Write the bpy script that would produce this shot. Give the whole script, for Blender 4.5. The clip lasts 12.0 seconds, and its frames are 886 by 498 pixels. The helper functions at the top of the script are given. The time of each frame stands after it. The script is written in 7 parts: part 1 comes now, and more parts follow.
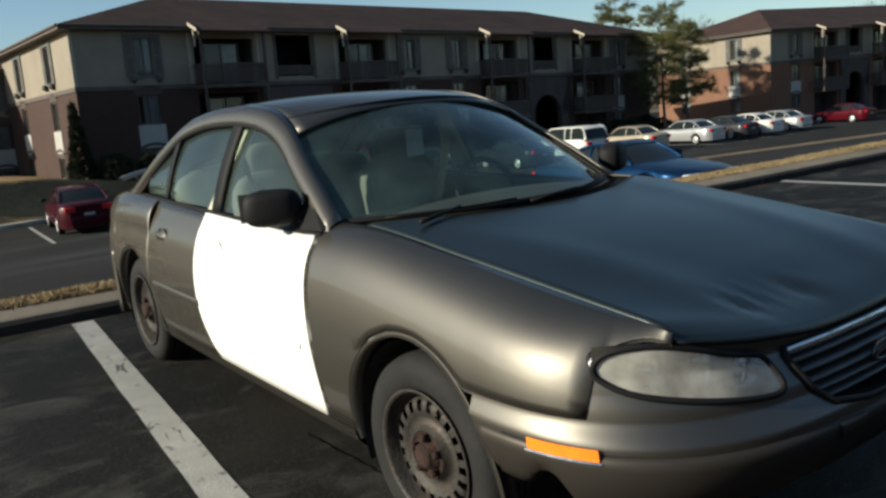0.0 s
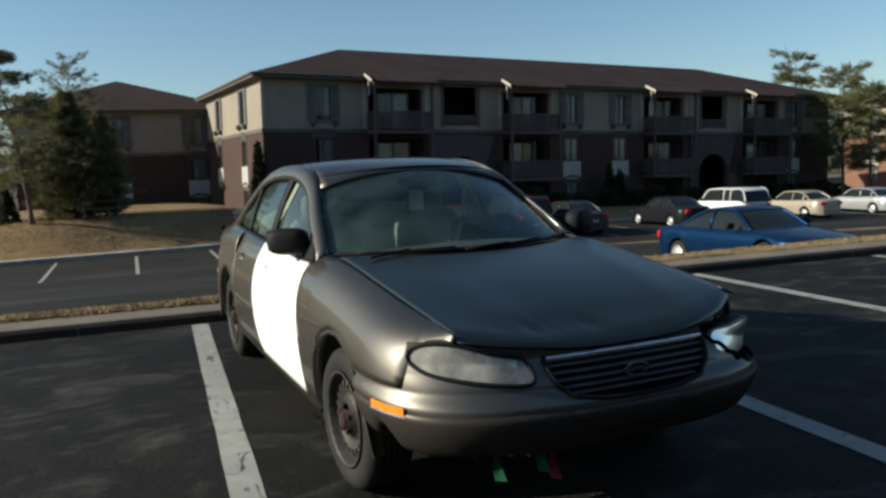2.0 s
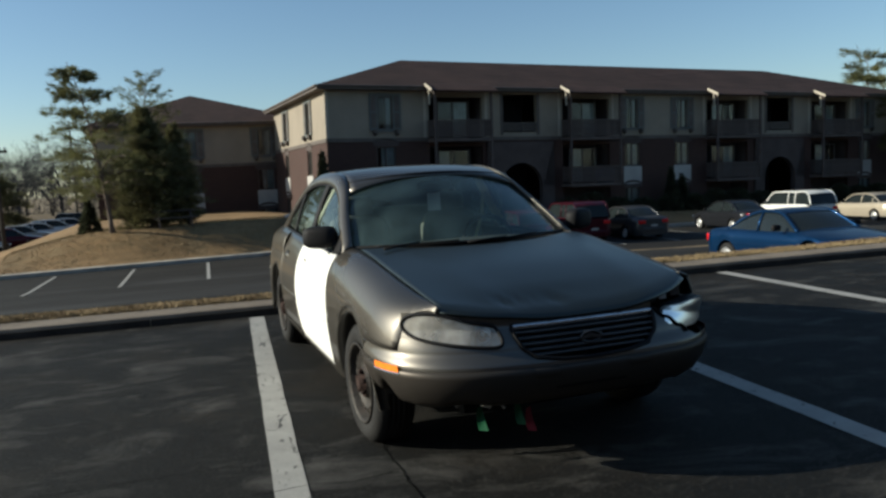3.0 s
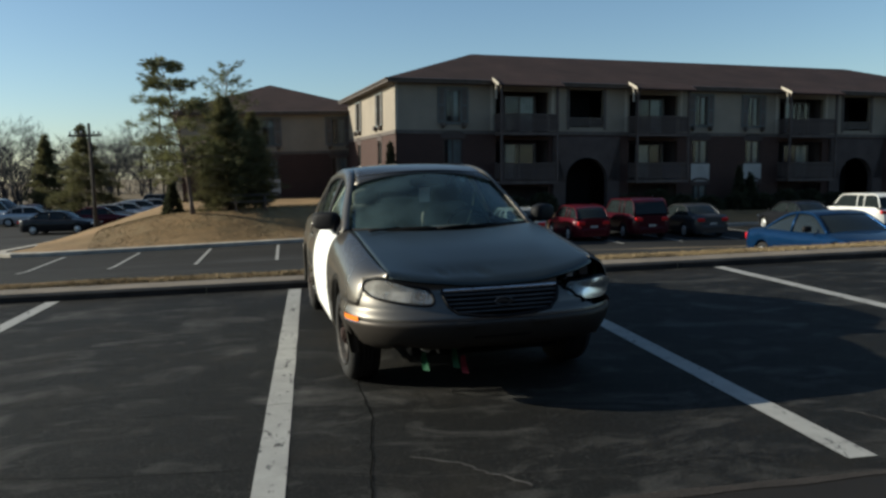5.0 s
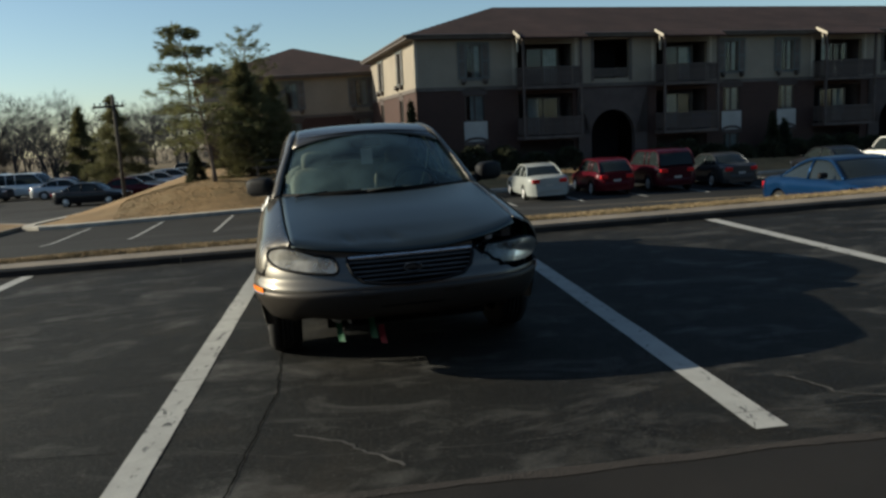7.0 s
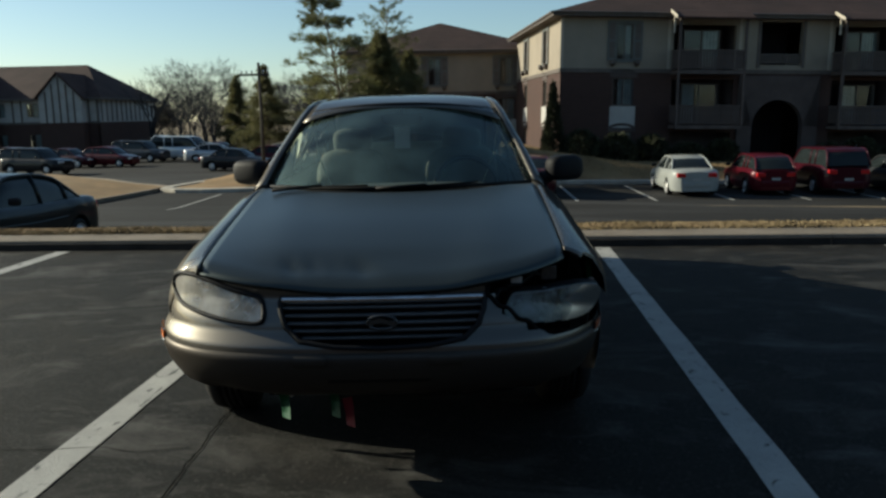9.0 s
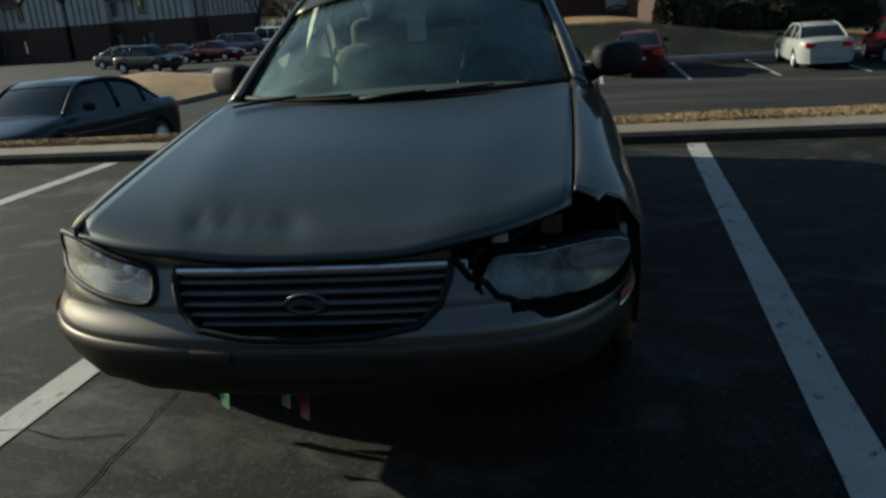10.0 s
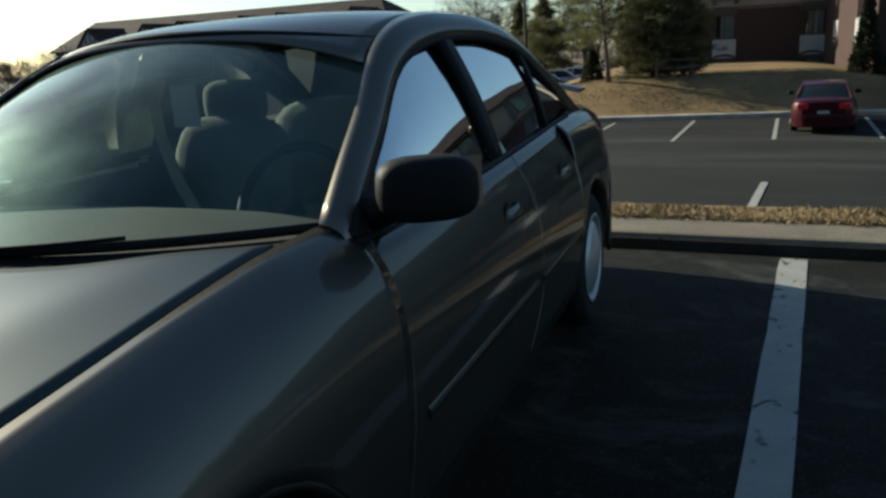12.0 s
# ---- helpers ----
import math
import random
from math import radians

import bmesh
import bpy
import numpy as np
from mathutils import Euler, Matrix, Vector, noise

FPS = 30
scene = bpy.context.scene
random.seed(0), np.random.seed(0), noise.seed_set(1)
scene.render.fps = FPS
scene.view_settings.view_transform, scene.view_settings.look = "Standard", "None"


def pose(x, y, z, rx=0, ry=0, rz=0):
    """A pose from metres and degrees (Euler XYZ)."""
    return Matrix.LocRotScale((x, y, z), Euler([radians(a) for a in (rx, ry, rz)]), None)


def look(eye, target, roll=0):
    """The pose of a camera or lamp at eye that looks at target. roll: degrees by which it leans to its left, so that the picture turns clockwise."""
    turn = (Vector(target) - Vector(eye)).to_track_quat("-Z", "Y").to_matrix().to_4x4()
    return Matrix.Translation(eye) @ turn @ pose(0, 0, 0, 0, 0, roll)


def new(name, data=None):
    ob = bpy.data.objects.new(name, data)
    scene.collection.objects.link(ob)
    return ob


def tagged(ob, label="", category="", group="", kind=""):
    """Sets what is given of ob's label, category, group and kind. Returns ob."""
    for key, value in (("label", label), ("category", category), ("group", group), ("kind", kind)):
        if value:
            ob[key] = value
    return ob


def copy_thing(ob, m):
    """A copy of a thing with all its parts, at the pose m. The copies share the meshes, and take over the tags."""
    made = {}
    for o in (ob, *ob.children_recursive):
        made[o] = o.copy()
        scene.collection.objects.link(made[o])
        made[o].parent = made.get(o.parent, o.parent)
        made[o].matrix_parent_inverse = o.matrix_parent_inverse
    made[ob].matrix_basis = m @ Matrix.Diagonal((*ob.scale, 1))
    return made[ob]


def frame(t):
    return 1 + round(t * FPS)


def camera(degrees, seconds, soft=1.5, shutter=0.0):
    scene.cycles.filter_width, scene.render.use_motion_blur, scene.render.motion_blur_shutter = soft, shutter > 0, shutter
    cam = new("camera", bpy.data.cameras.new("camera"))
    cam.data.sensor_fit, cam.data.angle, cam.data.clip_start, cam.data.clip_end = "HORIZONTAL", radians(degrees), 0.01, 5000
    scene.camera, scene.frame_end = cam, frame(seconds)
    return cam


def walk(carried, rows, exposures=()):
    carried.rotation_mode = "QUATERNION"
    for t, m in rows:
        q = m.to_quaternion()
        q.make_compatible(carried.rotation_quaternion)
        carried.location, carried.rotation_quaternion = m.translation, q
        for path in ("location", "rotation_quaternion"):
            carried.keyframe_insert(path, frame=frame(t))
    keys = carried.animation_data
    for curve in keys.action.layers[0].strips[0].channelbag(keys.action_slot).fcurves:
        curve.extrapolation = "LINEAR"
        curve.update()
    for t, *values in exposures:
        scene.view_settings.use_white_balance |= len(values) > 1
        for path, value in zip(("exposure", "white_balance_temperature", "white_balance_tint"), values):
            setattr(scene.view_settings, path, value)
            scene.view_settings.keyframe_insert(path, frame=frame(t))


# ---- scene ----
cam = camera(58.1, 12.0, soft=2.7)
PATH = [
    (0, (0.379, 0.223, 1.357), (1.396, 1.907, 0.997), -5.2),
    (0.5, (0.54, -0.11, 1.37), (1.476, 1.615, 0.987), -3.5),
    (1, (0.575, -0.465, 1.379), (1.457, 1.28, 0.958), -0.3),
    (1.5, (0.657, -0.802, 1.357), (1.441, 1.013, 1.055), -0.2),
    (2, (0.769, -1.118, 1.403), (1.429, 0.758, 1.188), -2.4),
    (2.5, (0.768, -1.538, 1.388), (1.376, 0.353, 1.159), 0.1),
    (3, (0.875, -1.861, 1.378), (1.378, 0.065, 1.189), -3.2),
    (3.2, (0.906, -2.001, 1.394), (1.359, -0.064, 1.184), -2.6),
    (4.8, (1.229, -3.096, 1.411), (1.534, -1.131, 1.199), 0.0),
    (5, (1.284, -3.158, 1.413), (1.603, -1.194, 1.209), -1.7),
    (5.5, (1.391, -3.398, 1.42), (1.684, -1.439, 1.14), -1.8),
    (6, (1.681, -3.462, 1.414), (1.975, -1.501, 1.156), -1.4),
    (6.5, (1.914, -3.327, 1.373), (2.223, -1.376, 1.06), -2.0),
    (7, (2.065, -3.008, 1.379), (2.28, -1.042, 1.077), -3.9),
    (7.5, (2.324, -2.653, 1.342), (2.363, -0.674, 1.06), -3.9),
    (7.7, (2.402, -2.507, 1.368), (2.403, -0.528, 1.079), -1.6),
    (9.3, (2.85, -0.997, 1.317), (2.638, 0.958, 0.951), -1.4),
    (9.5, (2.909, -0.818, 1.343), (2.633, 1.095, 0.828), -1.8),
    (10, (3.111, -0.37, 1.317), (2.69, 1.49, 0.717), -4.3),
    (10.5, (3.348, 0.017, 1.371), (2.677, 1.72, 0.566), -2.0),
    (10.7, (3.385, 0.268, 1.347), (2.694, 1.969, 0.553), -0.2),
    (11, (3.472, 0.609, 1.342), (2.815, 2.301, 0.501), -2.2),
    (11.2, (3.565, 0.807, 1.322), (2.892, 2.539, 0.581), -5.9),
    (11.5, (3.76, 1.095, 1.325), (3.088, 2.907, 0.812), -4.6),
    (12, (3.866, 1.61, 1.307), (3.03, 3.361, 0.822), -3.3),
]
walk(cam, [(t, look(eye, target, roll)) for t, eye, target, roll in PATH], [(0.0, 0.74, 6200, 1), (3.0, 0.72, 5950, 1), (5.5, 0.72, 6050, 1), (7.5, 0.74, 6350, 0), (9.5, 0.76, 6200, -3), (10.5, 0.84, 6150, -4), (12.0, 0.86, 6100, -4)])
# ---- sky and sun ----
SUN_AZ, SUN_EL = 77.0, 22.0  # degrees left of +y, degrees up
world = bpy.data.worlds.new("World")
scene.world = world
world.use_nodes = True
_wn = world.node_tree
_sky = _wn.nodes.new("ShaderNodeTexSky")
_sky.sky_type = "NISHITA"
_sky.sun_disc = False
_sky.sun_elevation = radians(SUN_EL)
_sky.sun_rotation = radians(-SUN_AZ)
_sky.air_density, _sky.dust_density, _sky.ozone_density = 0.9, 0.6, 1.6
_bg = _wn.nodes["Background"]
_bg.inputs["Strength"].default_value = 0.072
_wn.links.new(_sky.outputs["Color"], _bg.inputs["Color"])
_sd = bpy.data.lights.new("sun", "SUN")
_sd.energy, _sd.angle, _sd.color = 5.0, radians(0.55), (1.0, 0.87, 0.71)
sun = new("sun", _sd)
_dir = Vector((-math.sin(radians(SUN_AZ)) * math.cos(radians(SUN_EL)), math.cos(radians(SUN_AZ)) * math.cos(radians(SUN_EL)), math.sin(radians(SUN_EL))))
sun.matrix_world = look(_dir * 50, (0, 0, 0))


# ---- materials ----
def mat(name, color, rough=0.6, metal=0.0, vary=0.25, scale=3.0, fine=60.0, bump=0.15, bump_scale=None, spec=0.25, coat=0.0):
    """A principled material with stains at one scale, grain at a finer one, and relief."""
    m = bpy.data.materials.new(name)
    m.use_nodes = True
    nt = m.node_tree
    p = nt.nodes["Principled BSDF"]
    p.inputs["Roughness"].default_value = rough
    p.inputs["Metallic"].default_value = metal
    p.inputs["Specular IOR Level"].default_value = spec
    p.inputs["Coat Weight"].default_value = coat
    p.inputs["Coat Roughness"].default_value = 0.06
    tc = nt.nodes.new("ShaderNodeTexCoord")
    n1 = nt.nodes.new("ShaderNodeTexNoise")
    n1.inputs["Scale"].default_value, n1.inputs["Detail"].default_value, n1.inputs["Roughness"].default_value = scale, 6.0, 0.62
    n2 = nt.nodes.new("ShaderNodeTexNoise")
    n2.inputs["Scale"].default_value, n2.inputs["Detail"].default_value = fine, 3.0
    for n in (n1, n2):
        nt.links.new(tc.outputs["Object"], n.inputs["Vector"])
    ramp = nt.nodes.new("ShaderNodeValToRGB")
    ramp.color_ramp.elements[0].position, ramp.color_ramp.elements[1].position = 0.32, 0.68
    dark = tuple(c * (1 - vary) for c in color)
    lite = tuple(min(1, c * (1 + vary)) for c in color)
    ramp.color_ramp.elements[0].color, ramp.color_ramp.elements[1].color = (*dark, 1), (*lite, 1)
    nt.links.new(n1.outputs["Fac"], ramp.inputs["Fac"])
    mix = nt.nodes.new("ShaderNodeMix")
    mix.data_type, mix.blend_type = "RGBA", "MULTIPLY"
    mix.inputs[0].default_value = min(1.0, vary * 1.6)
    r2 = nt.nodes.new("ShaderNodeValToRGB")
    r2.color_ramp.elements[0].position, r2.color_ramp.elements[1].position = 0.3, 0.7
    r2.color_ramp.elements[0].color, r2.color_ramp.elements[1].color = (0.55, 0.55, 0.55, 1), (1.25, 1.25, 1.25, 1)
    nt.links.new(n2.outputs["Fac"], r2.inputs["Fac"])
    nt.links.new(ramp.outputs["Color"], mix.inputs[6])
    nt.links.new(r2.outputs["Color"], mix.inputs[7])
    nt.links.new(mix.outputs[2], p.inputs["Base Color"])
    if bump:
        b = nt.nodes.new("ShaderNodeBump")
        b.inputs["Strength"].default_value, b.inputs["Distance"].default_value = bump, 0.02
        src = n2
        if bump_scale:
            src = nt.nodes.new("ShaderNodeTexNoise")
            src.inputs["Scale"].default_value, src.inputs["Detail"].default_value = bump_scale, 4.0
            nt.links.new(tc.outputs["Object"], src.inputs["Vector"])
        nt.links.new(src.outputs["Fac"], b.inputs["Height"])
        nt.links.new(b.outputs["Normal"], p.inputs["Normal"])
    return m


def mix_in(m, color, scale, lo, hi, amount=1.0, detail=8.0, stretch=(1, 1, 1), distort=0.0):
    """Lays patches of a second colour over a material, where a noise is high."""
    nt = m.node_tree
    p = nt.nodes["Principled BSDF"]
    src = p.inputs["Base Color"].links[0].from_socket
    tc = nt.nodes.new("ShaderNodeTexCoord")
    mp = nt.nodes.new("ShaderNodeMapping")
    mp.inputs["Scale"].default_value = stretch
    n = nt.nodes.new("ShaderNodeTexNoise")
    n.inputs["Scale"].default_value, n.inputs["Detail"].default_value, n.inputs["Roughness"].default_value = scale, detail, 0.65
    n.inputs["Distortion"].default_value = distort
    nt.links.new(tc.outputs["Object"], mp.inputs["Vector"])
    nt.links.new(mp.outputs["Vector"], n.inputs["Vector"])
    mr = nt.nodes.new("ShaderNodeMapRange")
    mr.inputs[1].default_value, mr.inputs[2].default_value, mr.inputs[4].default_value = lo, hi, amount
    nt.links.new(n.outputs["Fac"], mr.inputs[0])
    mix = nt.nodes.new("ShaderNodeMix")
    mix.data_type = "RGBA"
    nt.links.new(mr.outputs[0], mix.inputs[0])
    nt.links.new(src, mix.inputs[6])
    mix.inputs[7].default_value = (*color, 1)
    nt.links.new(mix.outputs[2], p.inputs["Base Color"])
    return m


def glass(name, tint=(0.6, 0.7, 0.68), rough=0.02, alpha=0.55, haze=0.0, haze_color=(0.5, 0.5, 0.5), ior=1.5, film_rough=None, smear=0.3, grain=4.0):
    """Thin tinted pane: part clear, part mirror, with a film of dust."""
    m = bpy.data.materials.new(name)
    m.use_nodes = True
    nt = m.node_tree
    nt.nodes.remove(nt.nodes["Principled BSDF"])
    tr = nt.nodes.new("ShaderNodeBsdfTransparent")
    tr.inputs["Color"].default_value = (*[c * alpha for c in tint], 1)
    df = nt.nodes.new("ShaderNodeBsdfDiffuse")
    df.inputs["Color"].default_value = (*haze_color, 1)
    tl = nt.nodes.new("ShaderNodeBsdfTranslucent" if film_rough is None else "ShaderNodeBsdfGlossy")
    tl.inputs["Color"].default_value = (*haze_color, 1)
    if film_rough is not None:
        tl.inputs["Roughness"].default_value = film_rough
    both = nt.nodes.new("ShaderNodeMixShader")
    nt.links.new(df.outputs[0], both.inputs[1])
    nt.links.new(tl.outputs[0], both.inputs[2])
    tc = nt.nodes.new("ShaderNodeTexCoord")
    nz = nt.nodes.new("ShaderNodeTexNoise")
    nz.inputs["Scale"].default_value, nz.inputs["Detail"].default_value = grain, 6.0
    nt.links.new(tc.outputs["Object"], nz.inputs["Vector"])
    mr = nt.nodes.new("ShaderNodeMapRange")
    mr.inputs[1].default_value, mr.inputs[2].default_value, mr.inputs[3].default_value, mr.inputs[4].default_value = 0.3, 0.7, haze * (1 - smear), haze * (1 + smear)
    nt.links.new(nz.outputs["Fac"], mr.inputs[0])
    both.inputs["Fac"].default_value = 0.3 if film_rough is None else 0.92
    film = nt.nodes.new("ShaderNodeMixShader")
    nt.links.new(mr.outputs[0], film.inputs["Fac"])
    nt.links.new(tr.outputs[0], film.inputs[1])
    nt.links.new(both.outputs[0], film.inputs[2])
    gl = nt.nodes.new("ShaderNodeBsdfGlossy")
    gl.inputs["Roughness"].default_value = rough
    fr = nt.nodes.new("ShaderNodeFresnel")
    fr.inputs["IOR"].default_value = ior
    mx = nt.nodes.new("ShaderNodeMixShader")
    nt.links.new(fr.outputs["Fac"], mx.inputs["Fac"])
    nt.links.new(film.outputs[0], mx.inputs[1])
    nt.links.new(gl.outputs[0], mx.inputs[2])
    nt.links.new(mx.outputs[0], nt.nodes["Material Output"].inputs["Surface"])
    return m


def brick_mat(name, c1, c2, mortar):
    m = mat(name, c1, 0.85, vary=0.2, scale=0.8, fine=30, bump=0.2)
    nt = m.node_tree
    p = nt.nodes["Principled BSDF"]
    tc = nt.nodes.new("ShaderNodeTexCoord")
    sep = nt.nodes.new("ShaderNodeSeparateXYZ")
    add = nt.nodes.new("ShaderNodeMath")
    com = nt.nodes.new("ShaderNodeCombineXYZ")
    br = nt.nodes.new("ShaderNodeTexBrick")
    br.inputs["Scale"].default_value = 1.0
    br.inputs["Brick Width"].default_value, br.inputs["Row Height"].default_value, br.inputs["Mortar Size"].default_value = 0.22, 0.075, 0.008
    br.inputs["Color1"].default_value, br.inputs["Color2"].default_value, br.inputs["Mortar"].default_value = (*c1, 1), (*c2, 1), (*mortar, 1)
    nt.links.new(tc.outputs["Object"], sep.inputs[0])
    nt.links.new(sep.outputs[0], add.inputs[0])
    nt.links.new(sep.outputs[1], add.inputs[1])
    nt.links.new(add.outputs[0], com.inputs[0])
    nt.links.new(sep.outputs[2], com.inputs[1])
    nt.links.new(com.outputs[0], br.inputs["Vector"])
    old = p.inputs["Base Color"].links[0].from_socket
    mix = nt.nodes.new("ShaderNodeMix")
    mix.data_type, mix.blend_type = "RGBA", "MIX"
    mix.inputs[0].default_value = 0.7
    nt.links.new(old, mix.inputs[6])
    nt.links.new(br.outputs["Color"], mix.inputs[7])
    nt.links.new(mix.outputs[2], p.inputs["Base Color"])
    return m


def leafy(m, share=0.35):
    """Lets light through thin leaves."""
    nt = m.node_tree
    p = nt.nodes["Principled BSDF"]
    tl = nt.nodes.new("ShaderNodeBsdfTranslucent")
    nt.links.new(p.inputs["Base Color"].links[0].from_socket, tl.inputs["Color"])
    mx = nt.nodes.new("ShaderNodeMixShader")
    mx.inputs["Fac"].default_value = share
    nt.links.new(p.outputs[0], mx.inputs[1])
    nt.links.new(tl.outputs[0], mx.inputs[2])
    nt.links.new(mx.outputs[0], nt.nodes["Material Output"].inputs["Surface"])
    return m


M = {}
M["asphalt"] = mix_in(mix_in(mat("asphalt", (0.0066, 0.0066, 0.0060), 0.74, vary=0.4, scale=0.7, fine=190, bump=0.7, bump_scale=260, spec=0.12), (0.10, 0.097, 0.09), 1.3, 0.53, 0.70, 0.6, stretch=(0.85, 1.35, 1), distort=0.9), (0.014, 0.014, 0.015), 0.5, 0.55, 0.75, 0.6)
mix_in(M["asphalt"], (0.027, 0.022, 0.016), 0.9, 0.5, 0.72, 0.6, distort=0.6)
mix_in(M["asphalt"], (0.13, 0.126, 0.115), 3.2, 0.55, 0.75, 0.34, stretch=(0.8, 1.3, 1), distort=0.7)
mix_in(M["asphalt"], (0.16, 0.152, 0.136), 62.0, 0.56, 0.74, 0.5, detail=5.0)
M["asphalt_brown"] = mix_in(mat("asphalt_lane", (0.0125, 0.0104, 0.0084), 0.78, spec=0.2, vary=0.35, scale=0.9, fine=170, bump=0.4, bump_scale=300), (0.11, 0.105, 0.095), 2.0, 0.62, 0.85, 0.4)
M["asphalt_low"] = mix_in(mat("asphalt_lower", (0.019, 0.0185, 0.0175), 0.92, spec=0.12, vary=0.25, scale=0.3, fine=40, bump=0.2), (0.06, 0.06, 0.06), 0.25, 0.5, 0.7, 0.6, stretch=(0.3, 1.4, 1))
M["line"] = mix_in(mat("line_paint", (0.29, 0.285, 0.265), 0.7, vary=0.12, scale=5, fine=120, bump=0.3), (0.07, 0.07, 0.07), 14, 0.6, 0.68, 0.9, stretch=(1, 0.5, 1))
mix_in(M["line"], (0.03, 0.03, 0.03), 7, 0.6, 0.64, 0.9, stretch=(1, 0.35, 1), distort=1.5)
M["concrete"] = mix_in(mat("kerb_concrete", (0.165, 0.137, 0.105), 0.85, vary=0.25, scale=1.5, fine=70, bump=0.3), (0.16, 0.15, 0.14), 2.5, 0.55, 0.75, 0.6)
M["kerb_dark"] = mat("kerb_dark", (0.045, 0.040, 0.035), 0.9, spec=0.1, vary=0.3, scale=3, fine=80, bump=0.3)
M["crack"] = mat("crack_dark", (0.004, 0.004, 0.004), 1.0, vary=0.2, scale=8, fine=80, bump=0.0, spec=0.0)
M["joint"] = mat("joint_brown", (0.027, 0.0225, 0.0195), 0.95, vary=0.4, scale=3, fine=60, bump=0.3)
M["scuff"] = mat("scuff_pale", (0.055, 0.052, 0.048), 0.95, vary=0.4, scale=6, fine=60, bump=0.3)
M["soil"] = mat("soil", (0.16, 0.12, 0.07), 0.95, vary=0.4, scale=0.8, fine=20, bump=0.5)
M["lawn"] = mix_in(mat("dry_lawn", (0.215, 0.136, 0.063), 0.95, vary=0.35, scale=0.35, fine=18, bump=0.6), (0.20, 0.15, 0.08), 0.6, 0.5, 0.72, 0.7)
mix_in(M["lawn"], (0.13, 0.098, 0.048), 2.6, 0.5, 0.7, 0.55, stretch=(0.5, 1.2, 1))
M["concrete_pale"] = mix_in(mat("kerb_concrete_pale", (0.34, 0.31, 0.26), 0.85, vary=0.25, scale=1.5, fine=70, bump=0.3), (0.3, 0.28, 0.25), 1.2, 0.5, 0.75, 0.6)
M["straw"] = mat("dry_grass_blades", (0.225, 0.172, 0.095), 0.9, vary=0.4, scale=1.5, fine=30, bump=0)
M["brick"] = brick_mat("brick_brown", (0.056, 0.029, 0.023), (0.038, 0.021, 0.018), (0.058, 0.048, 0.043))
M["brick_red"] = brick_mat("brick_red", (0.17, 0.08, 0.048), (0.12, 0.058, 0.036), (0.17, 0.13, 0.10))
M["siding"] = mat("siding_beige", (0.235, 0.203, 0.160), 0.8, vary=0.1, scale=0.6, fine=25, bump=0.1)
M["trim_dark"] = mat("trim_dark", (0.10, 0.085, 0.075), 0.7, vary=0.2, scale=2, fine=30, bump=0.1)
M["trim_lite"] = mat("trim_light", (0.36, 0.32, 0.26), 0.7, vary=0.12, scale=2, fine=30, bump=0.1)
M["stucco"] = mat("stucco_brown", (0.075, 0.06, 0.056), 0.9, vary=0.15, scale=1.2, fine=40, bump=0.2)
M["roof"] = mat("roof_shingles", (0.044, 0.025, 0.021), 0.9, vary=0.3, scale=0.5, fine=9, bump=0.4)
M["shutter"] = mat("shutter_green_grey", (0.11, 0.12, 0.115), 0.7, vary=0.15, scale=2, fine=30, bump=0.1)
M["panel_white"] = mat("panel_white", (0.36, 0.35, 0.33), 0.7, vary=0.1, scale=1, fine=20, bump=0.05)
M["curtain"] = mat("curtain", (0.36, 0.37, 0.36), 0.9, vary=0.2, scale=1.5, fine=12, bump=0.1)
# near-black that holds the shade of rooms and passages in its colour
M["indoor_shade"] = mat("indoor_shade_black", (0.014, 0.012, 0.012), 0.9, vary=0.3, scale=1, fine=10, bump=0)
M["rail_wood"] = mat("balcony_wood", (0.088, 0.070, 0.063), 0.8, vary=0.25, scale=2, fine=30, bump=0.1)
M["bark"] = mat("bark", (0.13, 0.10, 0.08), 0.9, vary=0.35, scale=4, fine=30, bump=0.6)
M["needles"] = leafy(mat("pine_needles", (0.125, 0.125, 0.05), 0.7, vary=0.4, scale=0.8, fine=6, bump=0))
M["needles_dark"] = leafy(mat("cedar_needles", (0.125, 0.12, 0.055), 0.75, vary=0.45, scale=0.7, fine=6, bump=0))
M["shrub_leaves"] = leafy(mat("shrub_leaves", (0.045, 0.05, 0.028), 0.7, vary=0.4, scale=2, fine=9, bump=0))
M["pole_wood"] = mat("pole_wood", (0.055, 0.048, 0.042), 0.9, vary=0.3, scale=4, fine=30, bump=0.3)
M["twigs"] = mat("bare_twigs", (0.042, 0.040, 0.042), 0.9, vary=0.3, scale=0.3, fine=4, bump=0)


# ---- mesh helpers ----
def link_mesh(name, verts, faces, material, parent=None, smooth=False, m=None):
    me = bpy.data.meshes.new(name)
    me.from_pydata([tuple(v) for v in verts], [], faces)
    me.update()
    if smooth:
        me.polygons.foreach_set("use_smooth", [True] * len(me.polygons))
    if material is not None:
        me.materials.append(material)
    ob = new(name, me)
    if parent is not None:
        ob.parent = parent
    if m is not None:
        ob.matrix_basis = m
    return ob


